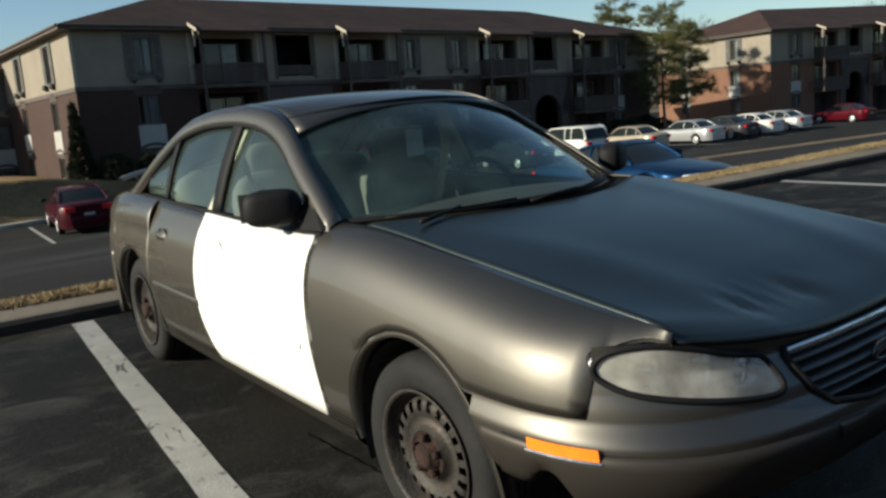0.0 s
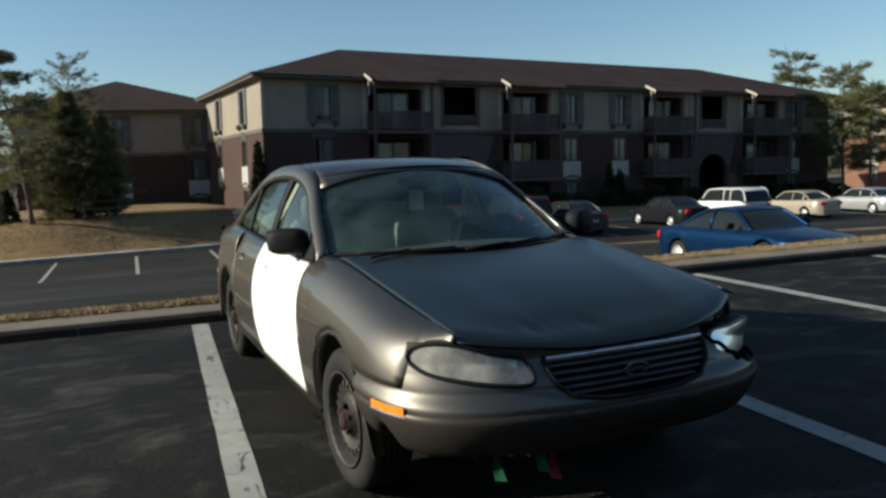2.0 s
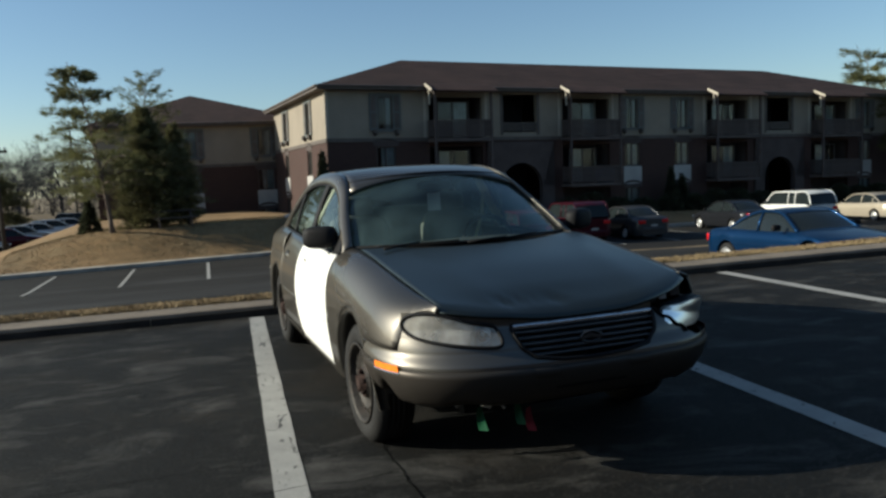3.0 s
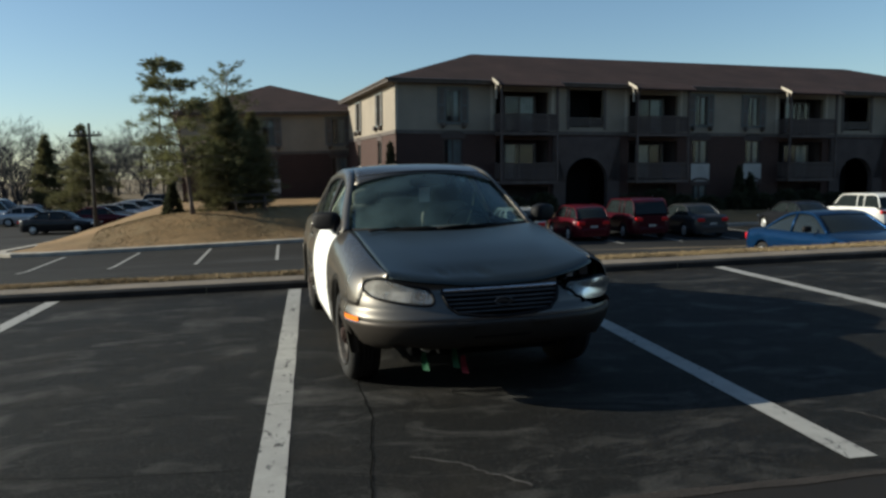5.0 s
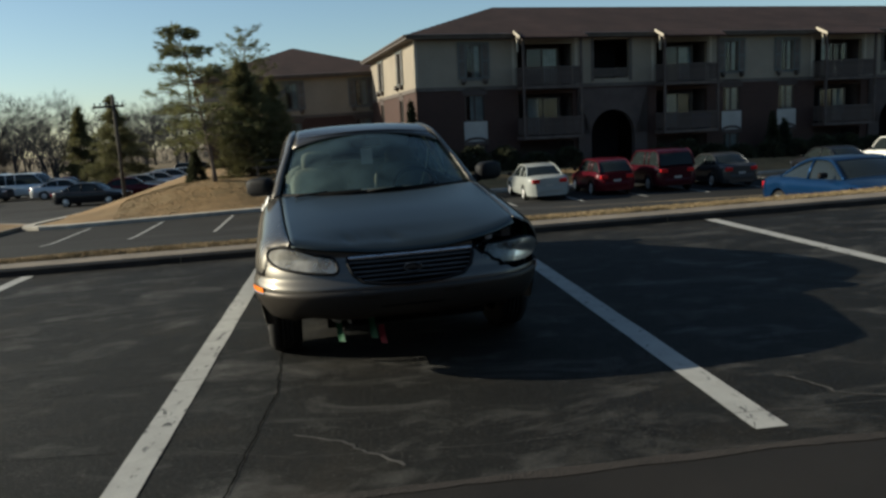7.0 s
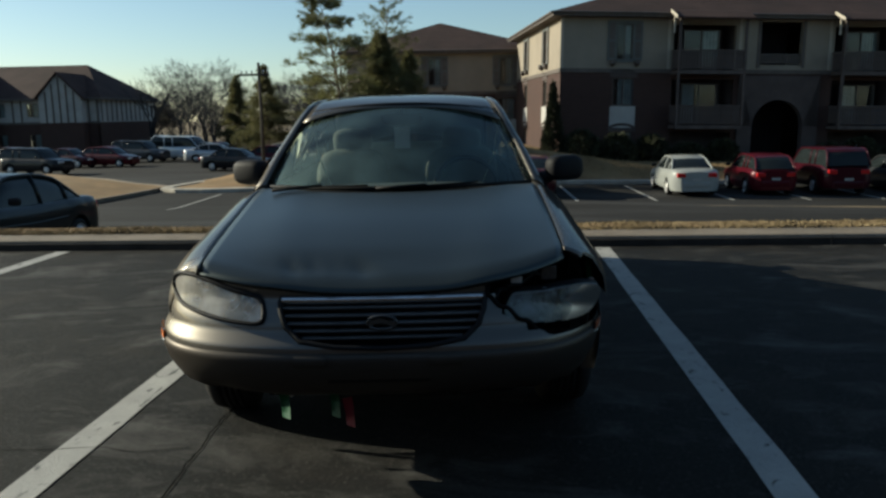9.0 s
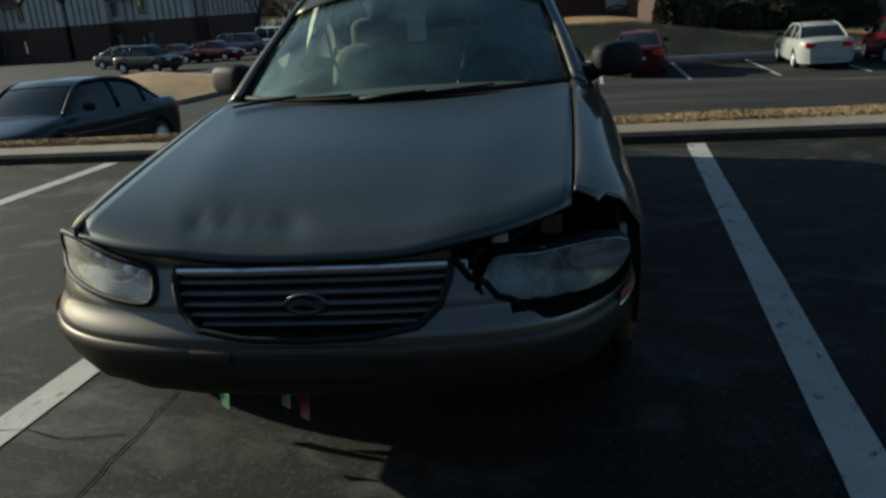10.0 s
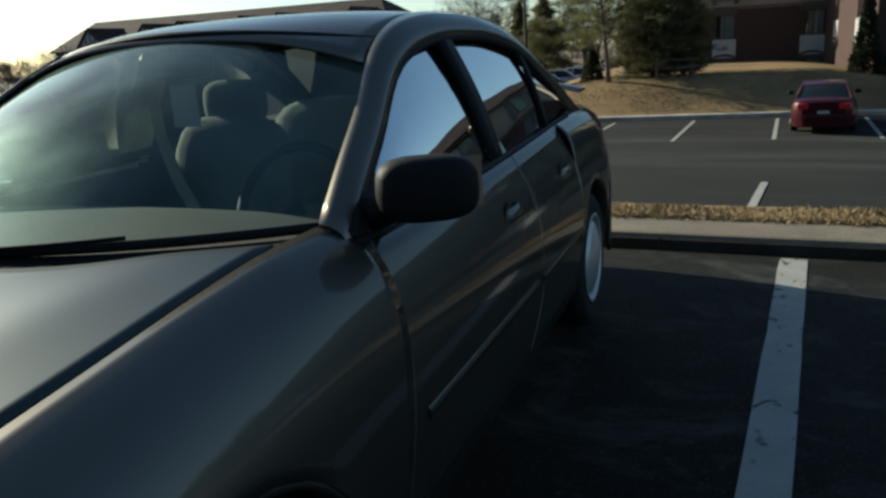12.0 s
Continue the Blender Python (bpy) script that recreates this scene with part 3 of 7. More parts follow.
def balcony(parent, u0, u1, z0, m=None, top=2.55):
    """A recessed balcony with its deck, boarded rail, posts and glass door behind."""
    b = Geo().box(u0 - 0.1, u1 + 0.1, -1.1, 0.1, z0 - 0.18, z0).done("balcony", M["rail_wood"], parent, m=m)
    rail_piece(b, M["rail_wood"], u0 - 0.06, u1 + 0.06, -1.06, z0)
    for u in (u0 - 0.06, u1 + 0.06):
        slab("side_rail", M["rail_wood"], b, u - 0.03, u + 0.03, -1.02, 0.0, z0 + 0.93, z0 + 1.0)
        for k in range(6):
            baluster(b, M["rail_wood"], u, -0.88 + k * 0.15, z0 + 0.1, 0.87, True)
    for u in (u0 - 0.05, u1 + 0.05):
        Geo().box(u - 0.06, u + 0.06, -1.12, -1.0, z0, z0 + top).done("post", M["rail_wood"], b)
    d = window_set(b, (u0 + u1) / 2 - 0.95, (u0 + u1) / 2 + 0.95, z0 + 0.05, z0 + 2.1, Matrix.Translation((0, 0.35, 0)), curtain=(0.5, 0.62, 0.55)[int(u0 + 2 * z0) % 3], flip=int(u0 + z0) % 2 == 0)
    d.name = "patio_door"
    return b


def arch_entry(parent, uc, w, z0, ztop, m=None):
    """The plastered entrance bay: a proud panel with a round-headed opening and a wall behind, blackened for the
    passage's shade.
    """
    a = Geo()
    n = 16
    half = w / 2
    rise = half
    zspring = ztop - rise
    pts = [(uc - half, z0)] + [(uc - half * math.cos(math.pi * i / n), zspring + rise * math.sin(math.pi * i / n)) for i in range(n + 1)] + [(uc + half, z0)]
    U0, U1, Z1 = uc - 2.15, uc + 2.15, ztop + 1.2
    front, back = -0.12, 0.25
    # face between the arch line and the outer edge
    outer = []
    for x, z in pts:
        if z <= zspring:
            outer.append((U0 if x < uc else U1, z))
        else:
            t = (x - (uc - half)) / w
            outer.append((lerp(U0, U1, t), Z1))
    a.grid([[(x, front, z), (ox, front, oz)] for (x, z), (ox, oz) in zip(pts, outer)])
    a.grid([[(x, front, z), (x, back, z)] for x, z in pts])
    a.add([(U0, front, z0), (U0, 0.05, z0), (U0, 0.05, Z1), (U0, front, Z1)], [(0, 1, 2, 3)])
    a.add([(U1, front, z0), (U1, 0.05, z0), (U1, 0.05, Z1), (U1, front, Z1)], [(0, 1, 2, 3)])
    a.add([(U0, front, zspring), (U0, front, Z1), (pts[1][0], front, zspring)], [(0, 1, 2)])
    a.add([(U1, front, zspring), (U1, front, Z1), (pts[-2][0], front, zspring)], [(0, 1, 2)])
    e = a.done("entrance_arch", M["stucco"], parent, m=m)
    Geo().box(uc - half - 0.2, uc + half + 0.2, 2.4, 2.5, z0, ztop + 0.3).done("passage_wall", M["indoor_shade"], e)
    return e


def hip_roof(parent, length, depth, z, rise, over=0.55, m=None, run=None):
    run = run or depth / 2
    o = over
    e = [(-o, -o, z), (length + o, -o, z), (length + o, depth + o, z), (-o, depth + o, z)]
    r0, r1 = (run, depth / 2, z + rise), (length - run, depth / 2, z + rise)
    g = Geo()
    # courses of shingles, each a little proud of the one above
    n = 16
    for a, b, c, d in ((e[0], e[1], r1, r0), (e[2], e[3], r0, r1)):
        for i in range(n):
            t0, t1 = i / n, (i + 1) / n
            p0, p1 = Vector(a).lerp(Vector(d), t0), Vector(b).lerp(Vector(c), t0)
            q0, q1 = Vector(a).lerp(Vector(d), t1), Vector(b).lerp(Vector(c), t1)
            lift = Vector((0, 0, 0.022))
            g.add([p0 + lift, p1 + lift, q1, q0], [(0, 1, 2, 3)])
            g.add([p0, p1, p1 + lift, p0 + lift], [(0, 1, 2, 3)])
    for a, b, c in ((e[1], e[2], r1), (e[3], e[0], r0)):
        for i in range(n):
            t0, t1 = i / n, (i + 1) / n
            p0, p1 = Vector(a).lerp(Vector(c), t0), Vector(b).lerp(Vector(c), t0)
            q0, q1 = Vector(a).lerp(Vector(c), t1), Vector(b).lerp(Vector(c), t1)
            lift = Vector((0, 0, 0.022))
            g.add([p0 + lift, p1 + lift, q1, q0], [(0, 1, 2, 3)])
            g.add([p0, p1, p1 + lift, p0 + lift], [(0, 1, 2, 3)])
    roof = g.done("roof", M["roof"], parent, m=m)
    s = Geo().box(-o, length + o, -o, depth + o, z - 0.2, z - 0.005)
    s.done("soffit", M["trim_dark"], roof)
    for ends in (((-o, -o - 0.05, z - 0.03), (length + o, -o - 0.05, z - 0.03)), ((-o - 0.05, -o, z - 0.03), (-o - 0.05, depth + o, z - 0.03))):
        Geo().tube(ends, 0.06, 8).done("gutter", M["trim_dark"], roof)
    return roof


def apartment(m, length, depth, wins, bals, stairs, label, z0=-2.6, brick="brick", siding="siding", end_us=(), rise=2.4, run=None):
    """A three-storey block: two storeys of brick, the top one in siding, hip roof; the front is y = 0, its left corner the origin."""
    b = thing("apartment_building", m, label, "building")
    z1, z2, z3 = 0.7, 3.4, 6.02
    top, low_h = [], []
    for u in wins:
        top.append((u - 0.42, u + 0.42, z2 + 0.55, z2 + 2.3))
        low_h.append((u - 0.55, u + 0.55, z1 + 0.95, z1 + 2.35))
        low_h.append((u - 0.55, u + 0.55, z1 - 1.4, z1 - 0.35))
    for u0, u1 in bals:
        top.append((u0, u1, z2 + 0.02, z2 + 2.3))
        low_h.append((u0, u1, z1 + 0.02, z1 + 2.3))
        low_h.append((u0, u1, z0 + 0.7, z1 - 0.35))
    for u in stairs:
        top.append((u - 1.1, u + 1.1, z2 + 0.35, z2 + 2.5))
        low_h.append((u - 1.45, u + 1.45, z0, 2.0))
    ends = Matrix.Rotation(radians(-90), 4, "Z")
    LE = Matrix.Translation((0, depth, 0)) @ ends
    RE = Matrix.Translation((length, 0, 0)) @ Matrix.Rotation(radians(90), 4, "Z")
    eh_t = [(u - 0.42, u + 0.42, z2 + 0.55, z2 + 2.3) for u in end_us]
    eh_l = [h for u in end_us for h in ((u - 0.55, u + 0.55, z1 + 0.95, z1 + 2.35), (u - 0.55, u + 0.55, z1 - 1.4, z1 - 0.35))]
    g = Geo()
    wall_panel(g, 0, length, z0, z2, low_h)
    g.done("brick_wall", M[brick], b)
    slab("brick_wall", M[brick], b, 0, length, depth - 0.25, depth, z0, z2)
    wall_panel(Geo(), 0.25, depth - 0.25, z0, z2, eh_l, m=LE).done("brick_end_wall", M[brick], b)
    wall_panel(Geo(), 0.25, depth - 0.25, z0, z2, [], m=RE).done("brick_end_wall", M[brick], b)
    wall_panel(Geo(), 0, length, z2, z3, top).done("siding_wall", M[siding], b)
    slab("siding_wall", M[siding], b, 0, length, depth - 0.25, depth, z2, z3)
    wall_panel(Geo(), 0.25, depth - 0.25, z2, z3, eh_t, m=LE).done("siding_end_wall", M[siding], b)
    wall_panel(Geo(), 0.25, depth - 0.25, z2, z3, [], m=RE).done("siding_end_wall", M[siding], b)
    slab("band_board", M["trim_dark"], b, -0.04, length + 0.04, -0.05, 0.0, z2 - 0.1, z2 + 0.1)
    slab("band_board", M["trim_dark"], b, -0.05, 0.0, 0, depth, z2 - 0.1, z2 + 0.1)
    slab("corner_board", M["trim_lite"], b, -0.035, 0.12, -0.03, 0.0, z2 + 0.1, z3)
    for u0, u1 in bals:
        slab("trim_board", M["trim_lite"], b, u0 - 0.3, u0 - 0.16, -0.03, 0.0, z2 + 0.1, z3)
        slab("trim_board", M["trim_lite"], b, u1 + 0.16, u1 + 0.3, -0.03, 0.0, z2 + 0.1, z3)
    for u in wins:
        bay_window(b, u, z2)
        low_window(b, u, z1)
    for u in end_us:
        bay_window(b, u, z2, LE)
        low_window(b, u, z1, LE)
    for u0, u1 in bals:
        balcony(b, u0, u1, z2)
        balcony(b, u0, u1, z1)
        slab("recess_wall", M["stucco"], b, u0 - 0.1, u1 + 0.1, 1.6, 1.7, z0, z3)
        slab("recess_wall", M["stucco"], b, u0 - 0.06, u0, 0.25, 1.6, z0, z3)
        slab("recess_wall", M["stucco"], b, u1, u1 + 0.06, 0.25, 1.6, z0, z3)
        # little roof over the balcony, its rake board and post catching the sun
        p = Geo()
        p.add([(u0 - 0.35, -0.5, z3 + 0.30), (u1 + 0.35, -0.5, z3 + 0.30), (u1 + 0.35, -1.45, z3 - 0.1), (u0 - 0.35, -1.45, z3 - 0.1), (u0 - 0.35, -0.5, z3 + 0.22), (u1 + 0.35, -0.5, z3 + 0.22), (u1 + 0.35, -1.45, z3 - 0.18), (u0 - 0.35, -1.45, z3 - 0.18)], [(0, 3, 2, 1), (4, 5, 6, 7), (0, 1, 5, 4), (1, 2, 6, 5), (2, 3, 7, 6), (3, 0, 4, 7)])
        r = p.done("balcony_roof", M["roof"], b)
        for u in (u0 - 0.40,):
            q = Geo().add([(u, -0.55, z3 + 0.36), (u + 0.04, -0.55, z3 + 0.36), (u + 0.04, -1.5, z3 - 0.04), (u, -1.5, z3 - 0.04), (u, -0.55, z3 + 0.2), (u + 0.04, -0.55, z3 + 0.2), (u + 0.04, -1.5, z3 - 0.2), (u, -1.5, z3 - 0.2)], [(0, 3, 2, 1), (4, 5, 6, 7), (0, 1, 5, 4), (1, 2, 6, 5), (2, 3, 7, 6), (3, 0, 4, 7)])
            q.done("rake_board", M["trim_lite"], r)
            Geo().box(u - 0.02, u + 0.05, -1.16, -1.09, z3 - 0.85, z3 - 0.05).done("roof_post", M["trim_lite"], r)
    for u in stairs:
        arch_entry(b, u, 2.7, z0, 2.0)
        # the landing's shade is painted on as a near-black wall
        lw = slab("landing_wall", M["indoor_shade"], b, u - 1.2, u + 1.2, 1.9, 2.0, z2, z3)
        rail_piece(lw, M["trim_dark"], u - 1.1, u + 1.1, 0.1, z2 + 0.36, 0.55)
        slab("landing_trim", M["trim_dark"], b, u - 1.26, u - 1.1, -0.04, 0.0, z2 + 0.2, z3 - 0.05)
        slab("landing_trim", M["trim_dark"], b, u + 1.1, u + 1.26, -0.04, 0.0, z2 + 0.2, z3 - 0.05)
    hip_roof(b, length, depth, 6.2, rise, run=run)
    return b


M["house_glass"] = glass("house_glass", (0.82, 0.90, 0.92), 0.03, 0.85, 0.03, (0.5, 0.55, 0.55), 1.5)
apartment(BLD, 42.9, 13.5, (3.25, 19.15, 22.95, 39.0), ((5.75, 9.0), (14.2, 17.5), (24.9, 28.3), (33.9, 37.4)), (11.4, 31.0), "three-storey apartment block, brown brick under beige siding, dark hip roof", end_us=(3.6, 9.6), rise=2.5)
apartment(Matrix.Translation((5.9, 54.0, -0.7)) @ Matrix.Rotation(radians(97), 4, "Z"), 34.0, 13.2, (3.0, 9.0), (), (), "apartment block end in beige siding over dark brick", end_us=(5.8, 10.6), rise=2.5)
apartment(Matrix.Translation((61.9, 44.9, -1.2)) @ Matrix.Rotation(radians(-3), 4, "Z"), 40.0, 13.5, (3.25, 19.15, 22.95), ((5.75, 9.0), (14.2, 17.5), (24.9, 28.3)), (11.4, 31.0), "apartment block with sunlit end wall of red brick and beige siding", brick="brick_red", end_us=(3.6, 9.6), rise=2.4)
# ---- the grey sedan ----
def car_paint(name, color, rough=0.28, metal=0.55, coat=0.8, dirt=(0.10, 0.09, 0.075), dust=0.35, coat_rough=0.05, edge=0.3):
    m = mat(name, color, rough, metal, vary=0.06, scale=1.5, fine=400, bump=0.0, coat=coat)
    m.node_tree.nodes["Principled BSDF"].inputs["Coat Roughness"].default_value = coat_rough
    m.node_tree.nodes["Principled BSDF"].inputs["Specular Tint"].default_value = (edge, edge, edge, 1)
    return mix_in(m, dirt, 3.0, 0.5, 0.85, dust)


M["paint"] = car_paint("paint_pewter", (0.122, 0.113, 0.099), 0.47, 0.95, 0.65, dust=0.03, coat_rough=0.06, edge=0.2)
# body paint darkened: the shade on the bumper is put into this colour
M["paint_bumper_shaded"] = car_paint("paint_bumper_shaded", (0.060, 0.053, 0.046), 0.44, 0.6, 0.0, dust=0.08)
# body paint made darker and bluer: the deep sky it mirrors is in the colour
M["paint_hood_sky"] = car_paint("paint_hood_sky", (0.034, 0.044, 0.044), 0.52, 0.92, 0.55, dust=0.03, coat_rough=0.26, edge=0.9)
M["paint_white"] = mix_in(mat("primer_white", (0.72, 0.71, 0.67), 0.55, vary=0.03, scale=1.0, fine=90, bump=0.02), (0.6, 0.57, 0.5), 4, 0.6, 0.8, 0.35)
M["plastic_black"] = mat("plastic_black", (0.011, 0.011, 0.012), 0.6, vary=0.2, scale=6, fine=200, bump=0.1, spec=0.12)
M["rubber"] = mat("rubber", (0.014, 0.0135, 0.013), 0.8, vary=0.3, scale=5, fine=120, bump=0.2)
M["rim"] = mix_in(mat("steel_rim", (0.045, 0.041, 0.037), 0.6, 0.5, vary=0.3, scale=8, fine=90, bump=0.2), (0.09, 0.06, 0.045), 9, 0.55, 0.75, 0.5)
M["rust"] = mat("rusty_hub", (0.036, 0.021, 0.017), 0.9, 0.2, vary=0.4, scale=20, fine=120, bump=0.5)
M["alloy"] = mat("wheel_cover_silver", (0.5, 0.5, 0.49), 0.4, 0.6, vary=0.1, scale=6, fine=90, bump=0.05)
M["chrome"] = mat("chrome", (0.75, 0.75, 0.74), 0.12, 1.0, vary=0.05, scale=5, fine=80, bump=0.02)
M["dull_chrome"] = mat("dull_chrome", (0.6, 0.6, 0.6), 0.22, 0.95, vary=0.12, scale=9, fine=80, bump=0.05)
M["lamp_clear"] = mat("bulb_glass", (0.8, 0.8, 0.77), 0.2, 0.1, vary=0.05, scale=20, fine=60, bump=0)
M["amber"] = mat("amber_lens", (0.85, 0.22, 0.02), 0.25, vary=0.1, scale=30, fine=150, bump=0.1, coat=0.5)
M["amber_dull"] = mat("amber_lens_dark", (0.22, 0.06, 0.02), 0.5, vary=0.1, scale=30, fine=150, bump=0.1)
M["red_lens"] = mat("red_lens", (0.45, 0.01, 0.012), 0.2, vary=0.1, scale=30, fine=150, bump=0.05, coat=0.6)
M["reflector"] = mat("lamp_reflector", (0.92, 0.92, 0.88), 0.2, 0.6, vary=0.1, scale=14, fine=40, bump=0.9, bump_scale=22)
M["reflector_dull"] = mat("lamp_reflector_dulled", (0.42, 0.43, 0.42), 0.5, 0.3, vary=0.5, scale=16, fine=50, bump=0.9, bump_scale=24)
M["lamp_glass_dull"] = glass("lamp_glass_scuffed", (0.80, 0.86, 0.84), 0.3, 0.85, 0.30, (0.40, 0.45, 0.45), 1.4, smear=0.95, grain=13.0)
M["lamp_glass"] = glass("lamp_glass", (0.95, 0.97, 0.93), 0.03, 0.95, 0.29, (1.0, 0.96, 0.87), 1.45, smear=0.6, grain=9.0)
M["screen_glass"] = glass("windscreen_glass", (0.80, 0.96, 0.92), 0.02, 0.84, 0.06, (0.66, 0.92, 0.83), 1.33, film_rough=0.52, smear=0.75)
M["rear_glass"] = glass("rear_window_glass", (0.80, 0.96, 0.92), 0.03, 0.85, 0.3, (0.66, 0.88, 0.8), 1.4)
M["door_glass"] = glass("door_glass", (0.80, 0.96, 0.92), 0.015, 0.8, 0.05, (0.66, 0.88, 0.8), 1.38)
M["seat"] = mat("seat_cloth", (0.105, 0.105, 0.09), 0.95, vary=0.2, scale=6, fine=150, bump=0.2)
M["dash"] = mat("dash_plastic", (0.045, 0.045, 0.045), 0.6, vary=0.15, scale=6, fine=120, bump=0.1)
M["tape_green"] = mat("green_tape", (0.010, 0.075, 0.03), 0.5, vary=0.15, scale=10, fine=90, bump=0.1)
M["tag_red"] = mat("red_tag", (0.16, 0.01, 0.02), 0.6, vary=0.2, scale=10, fine=90, bump=0.1)
M["belt_cloth"] = mat("pale_trim", (0.46, 0.44, 0.35), 0.85, vary=0.15, scale=8, fine=120, bump=0.1)
M["badge_grey"] = mat("badge_grey", (0.1, 0.1, 0.1), 0.35, 0.8, vary=0.15, scale=30, fine=120, bump=0.1)
M["slat_grey"] = mat("grille_slat", (0.055, 0.055, 0.056), 0.4, vary=0.2, scale=9, fine=80, bump=0.05, spec=0.5)
# near-black with the shade of gaps and hollows in it; also the black cowl
M["shade_black"] = mat("shade_black_matte", (0.007, 0.007, 0.007), 0.95, vary=0.3, scale=8, fine=60, bump=0.2, spec=0.1)
M["under"] = mat("underbody", (0.03, 0.028, 0.026), 0.9, vary=0.4, scale=6, fine=50, bump=0.4)

CAR = Matrix.Translation((2.285, 2.415, 0)) @ Matrix.Rotation(radians(4.4), 4, "Z")
FA = -0.125  # the front axle
WB, TYRE_R, ARCH_R, HUB_Z = 2.74, 0.312, 0.388, 0.312


NOSE_Y, NOSE_N = -0.415, 3.0  # where the nose begins to round, and how squarely


def half_w(y):
    if y < NOSE_Y:
        t = min(1.0, (NOSE_Y - y) / 0.655)
        return 0.872 * (1 - t**NOSE_N) ** (1 / NOSE_N)
    if y > 3.0:
        t = min(1.0, (y - 3.0) / 0.9)
        return 0.872 * (1 - t**2.6) ** (1 / 2.6)
    return 0.872 + 0.012 * math.sin(math.pi * (y - NOSE_Y) / (3.0 - NOSE_Y))


SIDE = ((0.16, 0.90), (0.22, 0.945), (0.30, 0.972), (0.42, 0.99), (0.55, 1.0), (0.66, 0.995), (0.76, 0.975), (0.85, 0.94), (0.92, 0.895), (1.0, 0.85))
BELT = ((0.25, 0.945), (0.6, 0.925), (1.6, 0.945), (2.6, 0.975), (3.0, 0.985))
SEAM_X = ((-0.93, 0.655), (-0.65, 0.668), (-0.2, 0.682), (0.25, 0.690), (0.6, 0.692))
SEAM_Z = ((-0.93, 0.80), (-0.65, 0.838), (-0.2, 0.90), (0.25, 0.957), (0.6, 0.965))
HOOD_Z = ((-1.02, 0.735), (-0.9, 0.772), (-0.7, 0.832), (-0.4, 0.895), (0.0, 0.945), (0.3, 0.972))
NOSE_B = ((0.18, 0.55), (0.25, 0.62), (0.35, 0.66), (0.49, 0.675), (0.55, 0.67), (0.62, 0.655), (0.67, 0.622), (0.70, 0.602), (0.74, 0.604), (0.80, 0.606))


def side_x(y, z):
    return half_w(y) * curve(SIDE, z)


def nose_y(x, z, out=0.0):
    a = 0.872 * curve(SIDE, min(z, 0.66))
    t = min(0.999, abs(x) / a)
    return NOSE_Y - (curve(NOSE_B, z) + out) * (1 - t**NOSE_N) ** (1 / NOSE_N)


def hood_lead(x):
    return -1.016 + 0.088 * (abs(x) / 0.655) ** 4 + 0.085 * (max(0.0, x - 0.25) / 0.4) ** 1.6


def hood_rear(x):
    return 0.09 + 0.28 * (abs(x) / 0.735) ** 2.2


def hood_z(x, y):
    xs, zs, zc = curve(SEAM_X, y), curve(SEAM_Z, y), curve(HOOD_Z, y)
    t = min(1.0, abs(x) / xs)
    z = zc - (zc - zs) * t**2.3
    # the two faint creases that run back from the headlights
    crease = lerp(0.36, 0.52, (y + 0.95) / 1.1)
    z += 0.006 * math.exp(-(((abs(x) - crease) / 0.1) ** 2))
    d = y - hood_lead(x)
    if d < 0.09:
        z -= 0.024 * (1 - d / 0.09) ** 2
    # the knock that the front edge has taken
    w = math.exp(-(((d - 0.13) / 0.1) ** 2)) * math.exp(-(((x + 0.2) / 0.25) ** 2))
    for xc, xw in ((-0.31, 0.10), (-0.05, 0.10)):
        z += (0.006 if xc < -0.2 else 0.004) * math.sin(x * 40 + 26 * d + 5 * math.sin(x * 9 + 2)) * math.exp(-(((d - 0.14 - 0.2 * (x - xc)) / 0.06) ** 2 + ((x - xc) / xw) ** 2))
    z -= w * 0.006 + 0.006 * math.exp(-(((d - 0.12) / 0.07) ** 2 + ((x + 0.08) / 0.07) ** 2)) + 0.008 * math.exp(-(((d - 0.1) / 0.06) ** 2 + ((x + 0.34) / 0.09) ** 2))
    return z


def inside(poly, x, z):
    c = False
    for i in range(len(poly)):
        (x0, z0), (x1, z1) = poly[i], poly[i - 1]
        if (z0 > z) != (z1 > z) and x < (x1 - x0) * (z - z0) / (z1 - z0) + x0:
            c = not c
    return c


def shell(ob, t=0.01):
    md = ob.modifiers.new("thickness", "SOLIDIFY")
    md.thickness, md.offset = t, 0.0
    return ob


def side_panel(name, s, yl, yr, zb, zt, material, parent, nu=22, nv=14, section=None, label=""):
    """A panel of the flank: yl, yr give its front and rear edge for a height, zb, zt its lower and upper edge for a place along."""
    us = [0.5 - 0.5 * math.cos(math.pi * i / nu) for i in range(nu + 1)]
    rows = []
    for u in us:
        ym = lerp(yl(0.6), yr(0.6), u)
        b, t = zb(ym), zt(ym)
        row = []
        for k in range(nv + 1):
            z = lerp(b, t, k / nv)
            y = lerp(yl(z), yr(z), u)
            row.append((s * (section(y, z) if section else side_x(y, z)), y, z))
        rows.append(row)
    return shell(Geo().grid(rows).done(name, material, parent, True, label=label))


def arch_z(y, yc, low_z):
    d = abs(y - yc)
    return max(low_z, HUB_Z + math.sqrt(ARCH_R**2 - d * d)) if d < ARCH_R else low_z


def fender_section(y, v):
    """Over the shoulder: v 0 at the flank, 1 at the hood's seam."""
    xs, zs = curve(SEAM_X, y), curve(SEAM_Z, y)
    z0 = 0.60
    p0, p1, p2 = Vector((side_x(y, z0), z0)), Vector((half_w(NOSE_Y - (NOSE_Y - y) * 1.07) if y < NOSE_Y else half_w(y), zs - 0.035)), Vector((xs + 0.004, zs))
    p1.x = max(p1.x, xs + 0.012)
    return p0 * (1 - v) ** 2 + p1 * 2 * v * (1 - v) + p2 * v * v


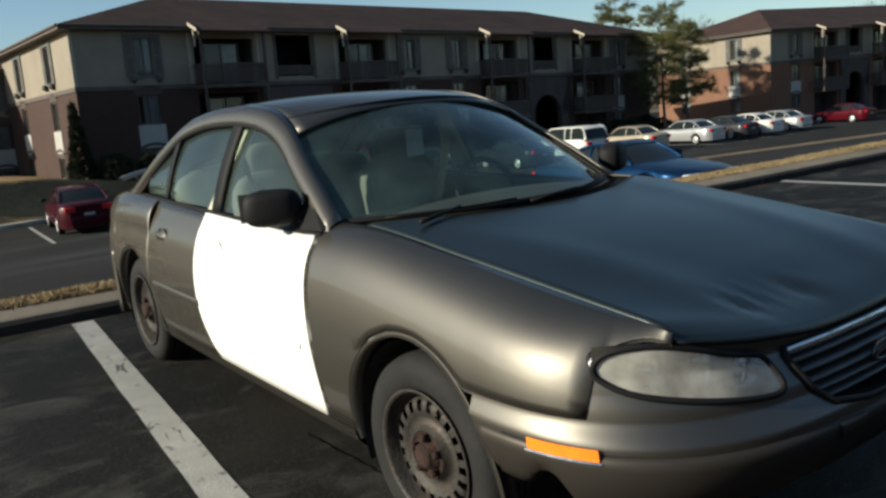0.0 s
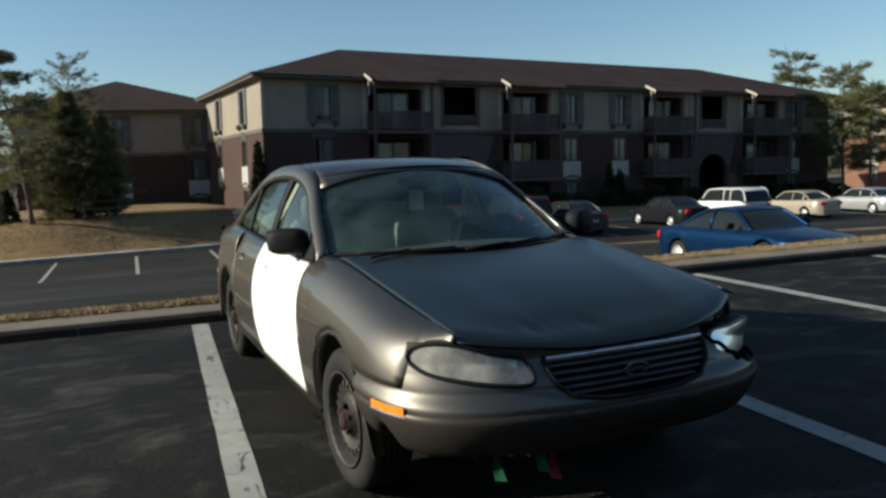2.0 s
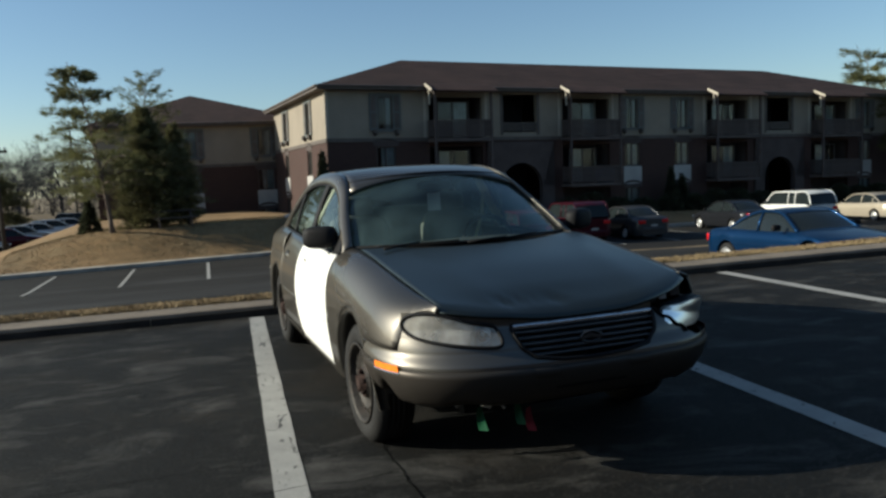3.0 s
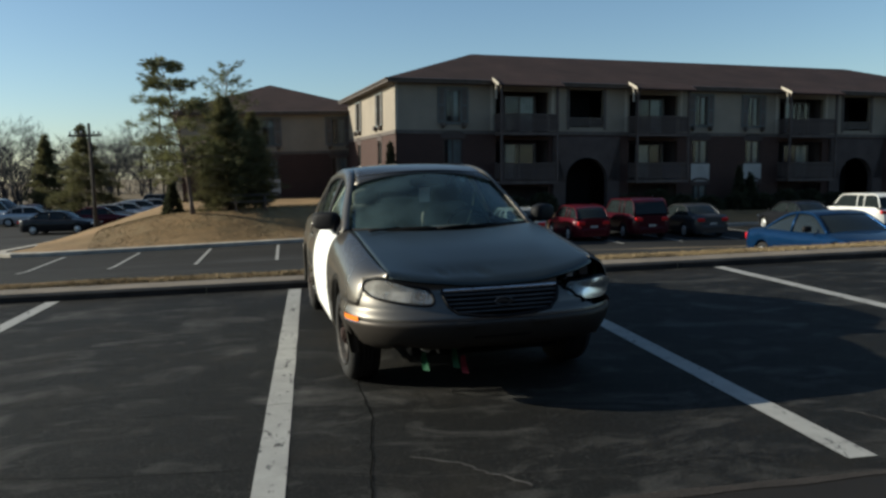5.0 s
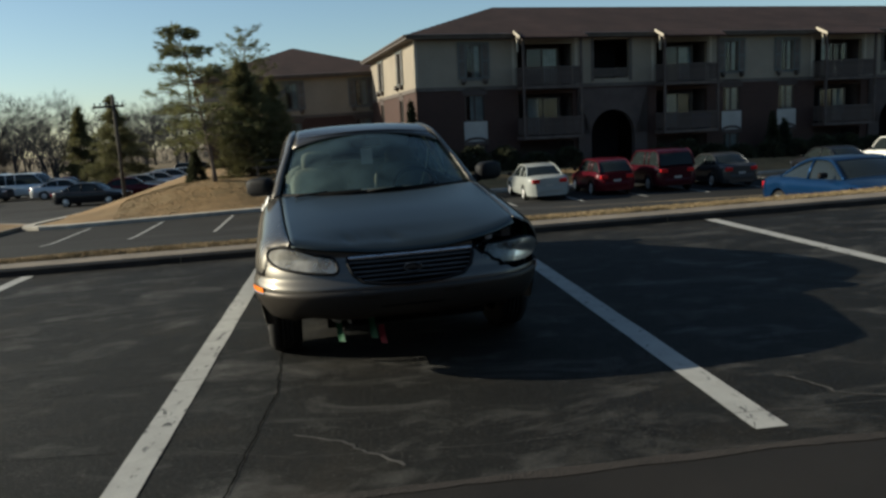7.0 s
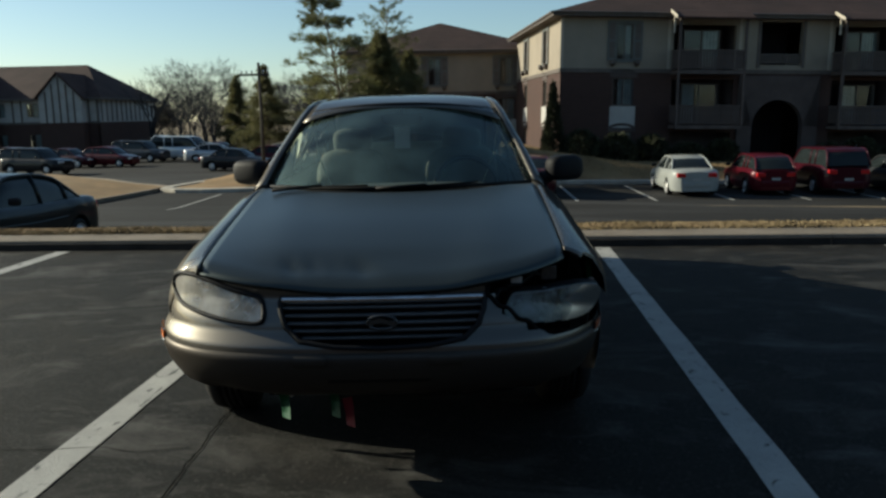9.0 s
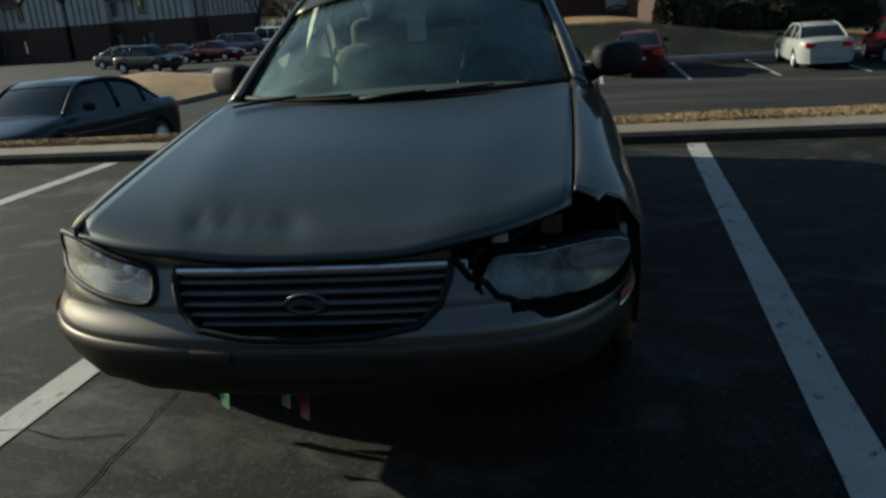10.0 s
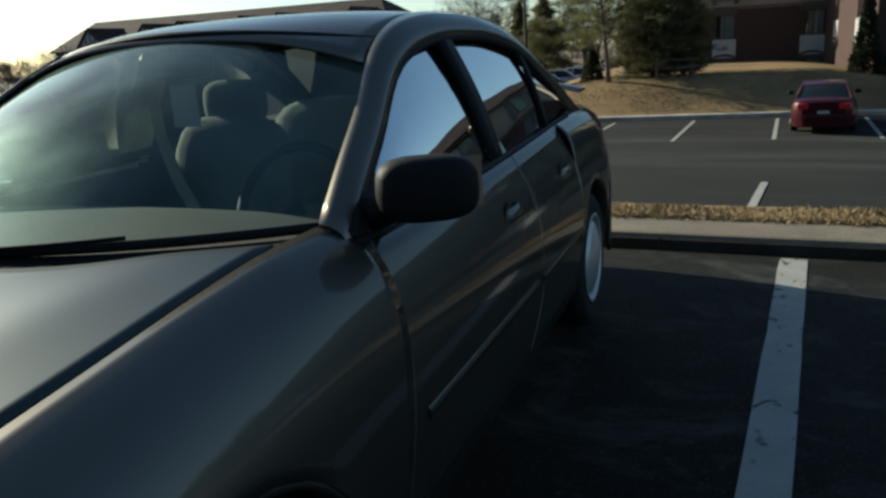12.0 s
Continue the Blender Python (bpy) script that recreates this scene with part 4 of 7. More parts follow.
LAMP_TOP = tuple(sorted((nose_y(x, z), z - 0.001) for x, z in ((0.584, 0.757), (0.636, 0.772), (0.692, 0.784), (0.742, 0.780), (0.774, 0.762), (0.791, 0.735))))


def make_fender(s, y_front, material, parent, ragged=0.0):
    g = Geo()
    fronts = span(y_front, LAMP_TOP[-1][0] - 0.001, 7) + span(LAMP_TOP[-1][0] + 0.001, FA - ARCH_R - 0.001, 6) if s < 0 else span(y_front, FA - ARCH_R - 0.001, 8)
    ys = sorted(set(fronts + [FA + ARCH_R * math.sin(a) for a in span(-math.pi / 2, math.pi / 2, 24)] + span(FA + ARCH_R + 0.001, 0.456, 6)))
    rows = []
    for y in ys:
        low_z = 0.60 if y < FA else 0.285
        if s < 0 and y < LAMP_TOP[-1][0]:
            low_z = curve(LAMP_TOP, y)
        elif s > 0 and y < -0.60:
            low_z = lerp(0.6, 0.79, smooth01((-0.60 - y) / 0.12))
        b = arch_z(y, FA, low_z)
        lean = lambda z: 0.13 * max(0.0, z - 0.34) * max(0.0, (y - FA - ARCH_R) / (0.456 - FA - ARCH_R))  # noqa: E731
        row = [(s * side_x(y + lean(z), z), y + lean(z), z) for z in span(min(b, 0.6), 0.6, 6)] if b < 0.6 else []
        if b >= 0.6:
            row = []
        v0 = 0.0
        if b > 0.6:
            while fender_section(y, v0).y < b and v0 < 0.95:
                v0 += 0.01
        if not row:
            q = fender_section(y, v0)
            row = [(s * q.x, y, q.y)] * 7
        for k in range(1, 15):
            q = fender_section(y, lerp(v0, 1, k / 14))
            yy = y + lean(q.y)
            if ragged and y < y_front + 0.12:
                yy += ragged * noise.noise((q.y * 25, 0, 3)) * (1 - (y - y_front) / 0.12)
            row.append((s * q.x, yy, q.y))
        rows.append(row)
    g.grid(rows)
    return shell(g.done("fender", material, parent, True))


def arch_lip(s, yc, parent):
    g = Geo()
    rows = []
    for a in span(-0.15, math.pi + 0.15, 30):
        y, z = yc + ARCH_R * math.cos(a), HUB_Z + ARCH_R * math.sin(a)
        x = side_x(y, min(z, 0.75))
        rows.append([(s * (x + 0.002), y, z), (s * (x + 0.006), yc + (ARCH_R - 0.012) * math.cos(a), HUB_Z + (ARCH_R - 0.012) * math.sin(a)), (s * (x - 0.05), yc + (ARCH_R - 0.014) * math.cos(a), HUB_Z + (ARCH_R - 0.014) * math.sin(a))])
    g.grid(rows)
    return g.done("arch_lip", M["paint"], parent, True)


def wheel_well(s, yc, parent):
    g = Geo()
    g.grid([[(s * x, yc + 0.36 * math.cos(a), HUB_Z + 0.36 * math.sin(a)) for x in (0.84, 0.50)] for a in span(-0.35, math.pi - 0.05, 24)])
    c = [(s * 0.50, yc + 0.36 * math.cos(a), HUB_Z + 0.36 * math.sin(a)) for a in span(-0.35, math.pi - 0.05, 24)]
    g.add(c, [tuple(range(len(c)))])
    return g.done("wheel_arch_liner", M["under"], parent)


def make_wheel(parent, x, y, s, cover=False, steer=0.0, r=TYRE_R, rim_mat=None, width=0.2):
    """s: the side it faces. A steel wheel with a ring of holes, or one with a plain cover."""
    m = Matrix.Translation((x, y, r)) @ Matrix.Rotation(radians(steer), 4, "Z") @ Matrix.Diagonal((s, 1, 1, 1))
    w = width / 2
    g = Geo().lathe([(0.20, w - 0.02), (0.212, w - 0.006), (0.23, w), (0.27, w + 0.004), (r - 0.025, w - 0.006), (r - 0.008, w - 0.02), (r - 0.001, w - 0.045)] + [q for k in range(4) for q in ((r, w - 0.05 - k * 0.027), (r, w - 0.066 - k * 0.027), (r - 0.008, w - 0.067 - k * 0.027), (r - 0.008, w - 0.074 - k * 0.027))] + [(r - 0.001, -w + 0.03), (r - 0.02, -w), (0.2, -w + 0.01)], m, 48)
    tyre = g.done("tyre", M["rubber"], parent, True)
    g = Geo().lathe([(0.206, w - 0.004), (0.212, w + 0.004), (0.204, w + 0.006), (0.196, w - 0.004), (0.19, w - 0.03), (0.178, w - 0.05)], m, 48)
    n = 80
    if cover:
        g.lathe([(0.178, w - 0.05), (0.17, w - 0.005), (0.12, w + 0.012), (0.06, w + 0.016), (0.05, w + 0.02), (0.0, w + 0.02)], m, 40)
    else:
        prof = [(0.178, w - 0.05), (0.168, w - 0.032), (0.158, w - 0.026), (0.135, w - 0.022), (0.122, w - 0.03)]
        rows = [[m @ Vector((a, q * math.cos(2 * math.pi * k / n), q * math.sin(2 * math.pi * k / n))) for k in range(n)] for q, a in prof]
        base = len(g.v)
        g.v += [tuple(p) for row in rows for p in row]
        for i in range(len(rows) - 1):
            for k in range(n):
                if i in (1, 2) and k % 4 in (0, 1):
                    continue
                g.f.append((base + i * n + k, base + i * n + (k + 1) % n, base + (i + 1) * n + (k + 1) % n, base + (i + 1) * n + k))
        g.lathe([(0.122, w - 0.03), (0.10, w - 0.045), (0.085, w - 0.03), (0.075, w - 0.012)], m, 40)
    rim = g.done("rim", rim_mat or (M["alloy"] if cover else M["rim"]), tyre, True)
    if not cover:
        g = Geo().lathe([(0.19, w - 0.09), (0.0, w - 0.09)], m, 32)
        g.done("brake_backing", M["under"], rim)
        g = Geo().lathe([(0.075, w - 0.012), (0.07, w - 0.02), (0.045, w - 0.02), (0.04, w + 0.004), (0.03, w + 0.012), (0.0, w + 0.012)], m, 24)
        g.done("hub_face", M["rust"], rim, True)
        for k in range(5):
            a = 2 * math.pi * k / 5 + 0.3
            q = m @ Matrix.Translation((0, 0.057 * math.cos(a), 0.057 * math.sin(a)))
            Geo().lathe([(0.013, w - 0.024), (0.013, w), (0.009, w + 0.006), (0.0, w + 0.006)], q, 6).done("lug_nut", M["rust"], rim)
    return tyre


def blob(g, c, size, e=0.5, nu=16, nv=10, m=None):
    """A rounded cushion: superellipsoid of full size about c."""
    def f(w, p):
        return math.copysign(abs(w) ** p, w)
    rows = []
    for i in range(nv + 1):
        a = -math.pi / 2 + math.pi * i / nv
        row = []
        for k in range(nu):
            b = 2 * math.pi * k / nu
            p = Vector((size[0] / 2 * f(math.cos(a), e) * f(math.cos(b), e), size[1] / 2 * f(math.cos(a), e) * f(math.sin(b), e), size[2] / 2 * f(math.sin(a), e)))
            p = (m @ p if m is not None else p) + Vector(c)
            row.append(p)
        rows.append(row)
    return g.grid(rows, closed=True)


HEADLAMP = [(0.412, 0.640), (0.416, 0.676), (0.434, 0.704), (0.483, 0.717), (0.538, 0.730), (0.602, 0.752), (0.680, 0.772), (0.742, 0.772), (0.778, 0.754), (0.790, 0.722), (0.775, 0.688), (0.727, 0.660), (0.61, 0.638), (0.50, 0.625), (0.435, 0.623)]
GRILLE = [(-0.358, 0.70), (0.358, 0.70), (0.352, 0.66), (0.332, 0.612), (0.28, 0.57), (0.16, 0.552), (0.0, 0.546), (-0.16, 0.552), (-0.28, 0.57), (-0.332, 0.612), (-0.352, 0.66)]


def lamp_outline(n=3):
    out = []
    k = len(HEADLAMP)
    for i in range(k):
        p0, p1, p2, p3 = (HEADLAMP[(i + j - 1) % k] for j in range(4))
        for t in [q / n for q in range(n)]:
            out.append(tuple(0.5 * (2 * p1[c] + (p2[c] - p0[c]) * t + (2 * p0[c] - 5 * p1[c] + 4 * p2[c] - p3[c]) * t * t + (3 * p1[c] - p0[c] - 3 * p2[c] + p3[c]) * t**3) for c in (0, 1)))
    return out


def make_headlamp(s, parent, m=None, sealed=True, shine="reflector", cover="lamp_glass"):
    line = lamp_outline()
    cx, cz = 0.575, 0.70
    lens = Geo()
    rings = [[(s * lerp(cx, x, r), nose_y(lerp(cx, x, r), lerp(cz, z, r), 0.006) - 0.012 * (1 - r**2), lerp(cz, z, r)) for x, z in line] for r in (1.0, 0.8, 0.6, 0.4, 0.2, 0.02)]
    lens.grid(rings, closed=True)
    body = Geo()
    def shape(depth):
        return [[(s * lerp(cx, x, r), nose_y(lerp(cx, x, r), lerp(cz, z, r)) + 0.004 + d, lerp(cz, z, r)) for x, z in line] for r, d in depth]

    body.grid(shape([(1.0, 0.012), (1.0, 0.05), (0.95, 0.08), (0.82, 0.1), (0.5, 0.118), (0.02, 0.118)]), closed=True)
    h = body.done("headlight", M["plastic_black"], parent, True, m, "clear headlight with hazed lens")
    Geo().grid(shape([(0.995, 0.003), (0.985, 0.035), (0.93, 0.06), (0.8, 0.082), (0.5, 0.1), (0.02, 0.1)]), closed=True).done("reflector", M[shine], h, True)
    lens.done("lens", M[cover], h, True)
    for bx, bz, br in ((0.468, 0.668, 0.037), (0.562, 0.686, 0.047), (0.676, 0.713, 0.050)):
        b = Geo()
        y0 = nose_y(bx, bz)
        mm = Matrix.Translation((s * bx, y0 + 0.04, bz)) @ Matrix.Rotation(radians(-90), 4, "Z")
        b.lathe([(br * 1.08, -0.004), (br, 0.0), (br * 0.92, -0.014), (br * 0.7, -0.03), (br * 0.4, -0.04), (0.004, -0.043)], mm, 28)
        b.done("reflector_bowl", M["chrome" if sealed else "reflector_dull"], h, True)
        bulb = Geo()
        blob(bulb, mm @ Vector((-0.012, 0, 0)), (0.016, 0.04, 0.016), 1.0, 10, 8)
        bulb.done("bulb", M["lamp_clear" if sealed else "reflector_dull"], h, True)
    if not sealed:
        return h
    seal = Geo()
    pts = [(s * x, nose_y(x, z, 0.007), z) for x, z in line]
    seal.tube(pts + pts[:2], 0.0085, 6, False)
    seal.done("seal", M["plastic_black"], h, True)
    return h


RAIL = ((0.48, 0.96), (0.65, 1.062), (0.85, 1.17), (1.07, 1.293), (1.25, 1.354), (1.48, 1.386), (1.7, 1.394), (2.0, 1.384), (2.3, 1.333), (2.6, 1.218), (2.85, 1.10), (3.0, 1.025), (3.1, 0.985))
RAIL_X = ((0.48, 0.745), (0.8, 0.682), (1.1, 0.615), (1.5, 0.59), (2.0, 0.60), (2.4, 0.635), (2.8, 0.69), (3.1, 0.725))
ROOF_Z = ((0.95, 1.353), (1.15, 1.407), (1.45, 1.441), (1.75, 1.448), (2.05, 1.435), (2.4, 1.392))


def glass_side(name, s, parent, y0, y1, lean0=0.0, lean1=0.0, material=None, inset=0.012):
    """Side glass between the belt and the rail."""
    rows = []
    for u in span(0, 1, 14):
        y = lerp(y0, y1, u)
        zb, zt = curve(BELT, y) + 0.012, curve(RAIL, y) - 0.035
        xb, xt = side_x(y, curve(BELT, y)) - 0.02, curve(RAIL_X, y) - 0.005
        row = []
        for k in range(7):
            t = k / 6
            z = lerp(zb, max(zt, zb + 0.005), t)
            row.append((s * (lerp(xb, xt, t) + 0.018 * math.sin(math.pi * t) - inset), y + lerp(lean0, lean1, u) * t, z))
        rows.append(row)
    ob = Geo().grid(rows).done(name, material or M["door_glass"], parent, True)
    ob.visible_shadow = False
    return ob


def door_gap(z):
    """The upright gap between the doors: it leans forward towards the sill."""
    return 1.61 + 0.05 * math.sin(3 * (z - 0.3)) - 0.12 * (max(0.0, 0.52 - z) / 0.23) ** 2


def build_sedan():
    car = thing("sedan", CAR, "grey four-door sedan with a white front door and broken headlight", "car")
    P = M["paint"]
    # hood
    rows = []
    for t in span(0, 1, 44):
        row = []
        for a in span(-1, 1, 48):
            x0 = a * 0.66
            y = lerp(hood_lead(x0), hood_rear(x0), t)
            xs = curve(SEAM_X, y) - 0.004
            x = a * xs
            y = lerp(hood_lead(x), hood_rear(x), t)
            row.append((x, y, hood_z(x, y)))
        rows.append(row)
    shell(Geo().grid(rows).done("hood", M["paint_hood_sky"], car, True, label="dented grey hood with creased front edge"), 0.012)
    # fenders, with the broken corner on the driver's side
    make_fender(-1, -0.925, P, car)
    make_fender(1, -0.80, P, car, ragged=0.005)
    for s in (-1, 1):
        for yc in (FA, WB):
            wheel_well(s, yc, car)
            arch_lip(s, yc, car)
        # doors
        belt = lambda y: curve(BELT, y)  # noqa: E731
        fd = side_panel("front_door", s, lambda z: 0.462 + 0.13 * max(0, z - 0.34), door_gap, lambda y: 0.285, belt, M["paint_white"] if s < 0 else P, car, 26, 16, label="white replacement front door" if s < 0 else "grey front door")
        rd = side_panel("rear_door", s, lambda z: door_gap(z) + 0.007, lambda z: 2.40 if z > 0.62 else 2.40 - 0.12 * (0.62 - z), lambda y: max(0.285, arch_z(y, WB, 0.285)), belt, P, car, 26, 16)
        q = Geo()
        ys = sorted(set(span(2.407, WB - ARCH_R + 0.001, 2) + [WB + ARCH_R * math.sin(a) for a in span(-math.pi / 2, math.pi / 2, 24)] + span(WB + ARCH_R + 0.001, 3.84, 14)))
        rows = []
        for y in ys:
            if y < 2.407:
                continue
            b = arch_z(y, WB, 0.28 if y > WB else 0.24)
            if y > WB + ARCH_R:
                b = 0.52
            zt = curve(((2.4, 0.972), (3.0, 0.985), (3.5, 0.965), (3.84, 0.93)), y)
            xt = min(half_w(y) * 0.86, curve(((2.4, 0.75), (3.0, 0.70), (3.84, 0.62)), y))
            row = [(s * side_x(y, z), y, z) for z in span(b, 0.80, 8)] if b < 0.8 else [(s * side_x(y, 0.8), y, 0.8)] * 9
            p0, p1, p2 = Vector((side_x(y, 0.8), 0.80)), Vector((half_w(y) * 0.955, zt - 0.02)), Vector((xt, zt))
            for v in span(0.1, 1, 9):
                k = p0 * (1 - v) ** 2 + p1 * 2 * v * (1 - v) + p2 * v * v
                row.append((s * k.x, y, k.y))
            rows.append(row)
        shell(q.grid(rows).done("rear_quarter", P, car, True))
        # sill
        rows = [[(s * (side_x(y, 0.27) + 0.004), y, 0.278), (s * side_x(y, 0.24), y, 0.235), (s * (side_x(y, 0.20) - 0.02), y, 0.195), (s * 0.6, y, 0.19)] for y in span(FA + ARCH_R + 0.02, WB - ARCH_R - 0.02, 12)]
        Geo().grid(rows).done("sill", P, car, True)
        # black strip added behind the fender and door gap to keep it dark
        Geo().grid([[(s * (side_x(y, z) - 0.012), y + 0.13 * max(0, z - 0.34), z) for y in (0.40, 0.46, 0.52)] for z in span(0.30, 0.90, 10)]).done("door_gap_strip", M["shade_black"], car, True)
        # side rub strip and handles
        for d, ya, yb in ((fd, 0.56, 1.56), (rd, 1.63, 2.34)):
            g = Geo()
            g.grid([[(s * (side_x(y, z) + o), y, z) for z, o in ((0.515, 0.002), (0.522, 0.010), (0.545, 0.010), (0.552, 0.002))] for y in span(ya, yb, 10)])
            g.done("rub_strip", M["paint_white"] if (s < 0 and d is fd) else P, d, True)
            yh = yb - 0.14
            g = Geo()
            g.grid([[(s * (side_x(yh, 0.80) + 0.003 + 0.016 * math.sin(math.pi * v) * (1 - abs(2 * u - 1) ** 4)), lerp(yh - 0.085, yh + 0.085, u), lerp(0.775, 0.825, v)) for v in span(0, 1, 6)] for u in span(0, 1, 10)])
            g.done("door_handle", M["paint_white"] if (s < 0 and d is fd) else P, d, True)
            rows = []
            for u in span(0, 2 * math.pi, 16):
                rows.append([(s * (side_x(yh, 0.8) + 0.004 - dd), yh - 0.03 + rr * 1.5 * math.cos(u), 0.80 + rr * math.sin(u)) for rr, dd in ((0.05, 0.0), (0.046, -0.002), (0.04, 0.012))])
            Geo().grid(rows).done("handle_cup", M["dash"] if s > 0 or d is rd else M["paint_white"], d, True)
        # glass, pillars and their trims
        glass_side("side_window", s, car, 0.70, 1.53)
        glass_side("side_window", s, car, 1.615, 2.32)
        glass_side("quarter_window", s, car, 2.36, 2.72)
        rows = []
        for y in (1.52, 1.63):
            rows.append([(s * (lerp(side_x(y, curve(BELT, y)) - 0.02, curve(RAIL_X, y), t) + 0.016 * math.sin(math.pi * t)), y - 0.05 * t, lerp(curve(BELT, y), curve(RAIL, y) - 0.02, t)) for t in span(0, 1, 8)])
        shell(Geo().grid(rows).done("b_pillar", M["plastic_black"], car, True), 0.015)
        Geo().tube([(s * (side_x(y, curve(BELT, y)) - 0.008), y, curve(BELT, y) + 0.004) for y in span(0.5, 2.72, 20)], 0.011, 6).done("belt_trim", M["plastic_black"], car, True)
        rows = [[(s * (lerp(side_x(2.335, curve(BELT, 2.335)) - 0.02, curve(RAIL_X, 2.335), t) + 0.012 * math.sin(math.pi * t)), y - 0.04 * t, lerp(curve(BELT, 2.335), curve(RAIL, 2.335) - 0.02, t)) for t in span(0, 1, 6)] for y in (2.32, 2.37)]
        shell(Geo().grid(rows).done("window_divider", M["plastic_black"], car, True), 0.012)
        # the rail from the windscreen's foot over the roof to the boot
        rows = []
        for y in span(0.48, 3.1, 50):
            zr, xr = curve(RAIL, y), curve(RAIL_X, y)
            w = curve(((0.48, 0.042), (1.0, 0.045), (1.4, 0.055), (2.2, 0.075), (2.6, 0.13), (3.0, 0.2)), y)
            up = curve(((0.48, 0.012), (1.1, 0.03), (2.0, 0.03), (3.0, 0.02)), y)
            rows.append([(s * (xr + 0.012), y + 0.0, zr - 0.055 - 0.3 * max(0, w - 0.08)), (s * (xr + 0.02), y, zr - 0.035), (s * (xr + 0.006), y, zr - 0.006), (s * (xr - 0.02), y, zr + up * 0.7), (s * (xr - w), y, zr + up)])
        shell(Geo().grid(rows).done("roof_rail", P, car, True), 0.012)
        rows = [(s * (curve(RAIL_X, y) + 0.016), y, curve(RAIL, y) - 0.05 - 0.3 * max(0, curve(((0.36, 0.05), (1.0, 0.055), (2.2, 0.075), (2.6, 0.13), (3.0, 0.2)), y) - 0.08)) for y in span(0.5, 2.73, 36)]
        Geo().tube(rows, 0.011, 6).done("window_trim", M["plastic_black"], car, True)
        # the corner ahead of the front window
        a, b = 0.50, 0.71
        Geo().add([(s * (side_x(a, 0.93) - 0.005), a, 0.945), (s * (side_x(b, 0.93) - 0.008), b, 0.935), (s * 0.705, b + 0.01, 1.085), (s * 0.745, a, 0.965)], [(0, 1, 2, 3)]).done("mirror_sail", M["plastic_black"], car)
        # door mirror
        g = Geo()
        mm = Matrix.Rotation(radians(s * 30), 4, "Z")
        xm, ym = (0.838, 0.76) if s < 0 else (0.89, 0.62)
        blob(g, (s * xm, ym, 1.025), (0.22, 0.12, 0.14), 0.62, 20, 12, mm)
        g.tube([(s * 0.75, 0.60 + (ym - 0.62) * 0.6, 0.965), (s * (xm - 0.09), ym - 0.012, 0.98), (s * (xm - 0.055), ym, 0.995)], [0.04, 0.034, 0.035], 10)
        mir = g.done("door_mirror", M["plastic_black"], car, True, label="black door mirror housing")
        Geo().add([mm @ Vector(v) + Vector((s * xm, ym + 0.063, 1.025)) for v in ((-0.1, 0, -0.055), (0.1, 0, -0.055), (0.1, 0, 0.055), (-0.1, 0, 0.055))], [(0, 1, 2, 3)]).done("mirror_glass", M["chrome"], mir)
        # tail lamps
        g = Geo()
        g.grid([[(s * (half_w(y) * curve(SIDE, z) + 0.004), y, z) for y in span(3.62, 3.86, 6)] for z in span(0.66, 0.84, 4)])
        g.done("tail_light", M["red_lens"], car, True)
    # roof
    rows = []
    for y in span(1.0, 2.38, 26):
        xr = curve(RAIL_X, y) - 0.055
        zr = curve(RAIL, y) + 0.026
        rows.append([(a * xr, y - 0.05 * (1 - a * a) * (1 if y < 1.2 else 0) * (1.2 - y) / 0.2, curve(ROOF_Z, y) - (curve(ROOF_Z, y) - zr) * abs(a) ** 2.6) for a in span(-1, 1, 24)])
    shell(Geo().grid(rows).done("roof", P, car, True))
    # windscreen and rear window, bowed in plan
    g = Geo()
    wrows = []
    for t in span(0, 1, 16):
        row = []
        for a in span(-1, 1, 24):
            yb, yt = 0.165 + 0.36 * a * a, 0.985 + 0.16 * a * a
            zb, zt = 0.969 - 0.010 * a * a, 1.380 - 0.045 * a * a
            row.append((a * lerp(0.715, 0.565, t), lerp(yb, yt, t), lerp(zb, zt, t) + 0.028 * math.sin(math.pi * t) * (1 - 0.5 * a * a)))
        wrows.append(row)
    g.grid(wrows)
    ws = g.done("windscreen", M["screen_glass"], car, True)
    ws.visible_shadow = False
    edge = [wrows[0][i] for i in range(25)] + [wrows[i][-1] for i in range(1, 17)] + [wrows[-1][i] for i in range(23, -1, -1)] + [wrows[i][0] for i in range(15, -1, -1)]
    Geo().tube([(x * 1.004, y, z + 0.004) for x, y, z in edge], 0.012, 6, False).done("windscreen_trim", M["plastic_black"], ws, True)
    band = Geo().grid([[(x, y + 0.006, z - 0.002) for x, y, z in wrows[i]] for i in (15, 16)])
    band.done("tint_band", M["plastic_black"], ws, True)
    g = Geo()
    rrows = [[(a * lerp(0.565, 0.60, t), lerp(2.36 - 0.03 * a * a, 3.02 - 0.14 * a * a, t), lerp(1.382 - 0.04 * a * a, 1.035 - 0.03 * a * a, t) + 0.03 * math.sin(math.pi * t)) for a in span(-1, 1, 20)] for t in span(0, 1, 12)]
    rw = g.grid(rrows).done("rear_window", M["rear_glass"], car, True)
    edge = rrows[0] + [r[-1] for r in rrows] + rrows[-1][::-1] + [r[0] for r in rrows][::-1]
    Geo().tube(edge, 0.014, 6, False).done("rear_window_trim", M["plastic_black"], rw, True)
    # boot lid, spoiler, tail, rear bumper
    rows = [[(a * lerp(0.66, 0.60, t), lerp(2.94 + 0.06 * (1 - a * a), 3.80 - 0.10 * a * a, t), curve(((0, 1.03), (0.3, 1.015), (0.8, 0.995), (1, 0.965)), t) - 0.03 * a * a) for a in span(-1, 1, 18)] for t in span(0, 1, 14)]
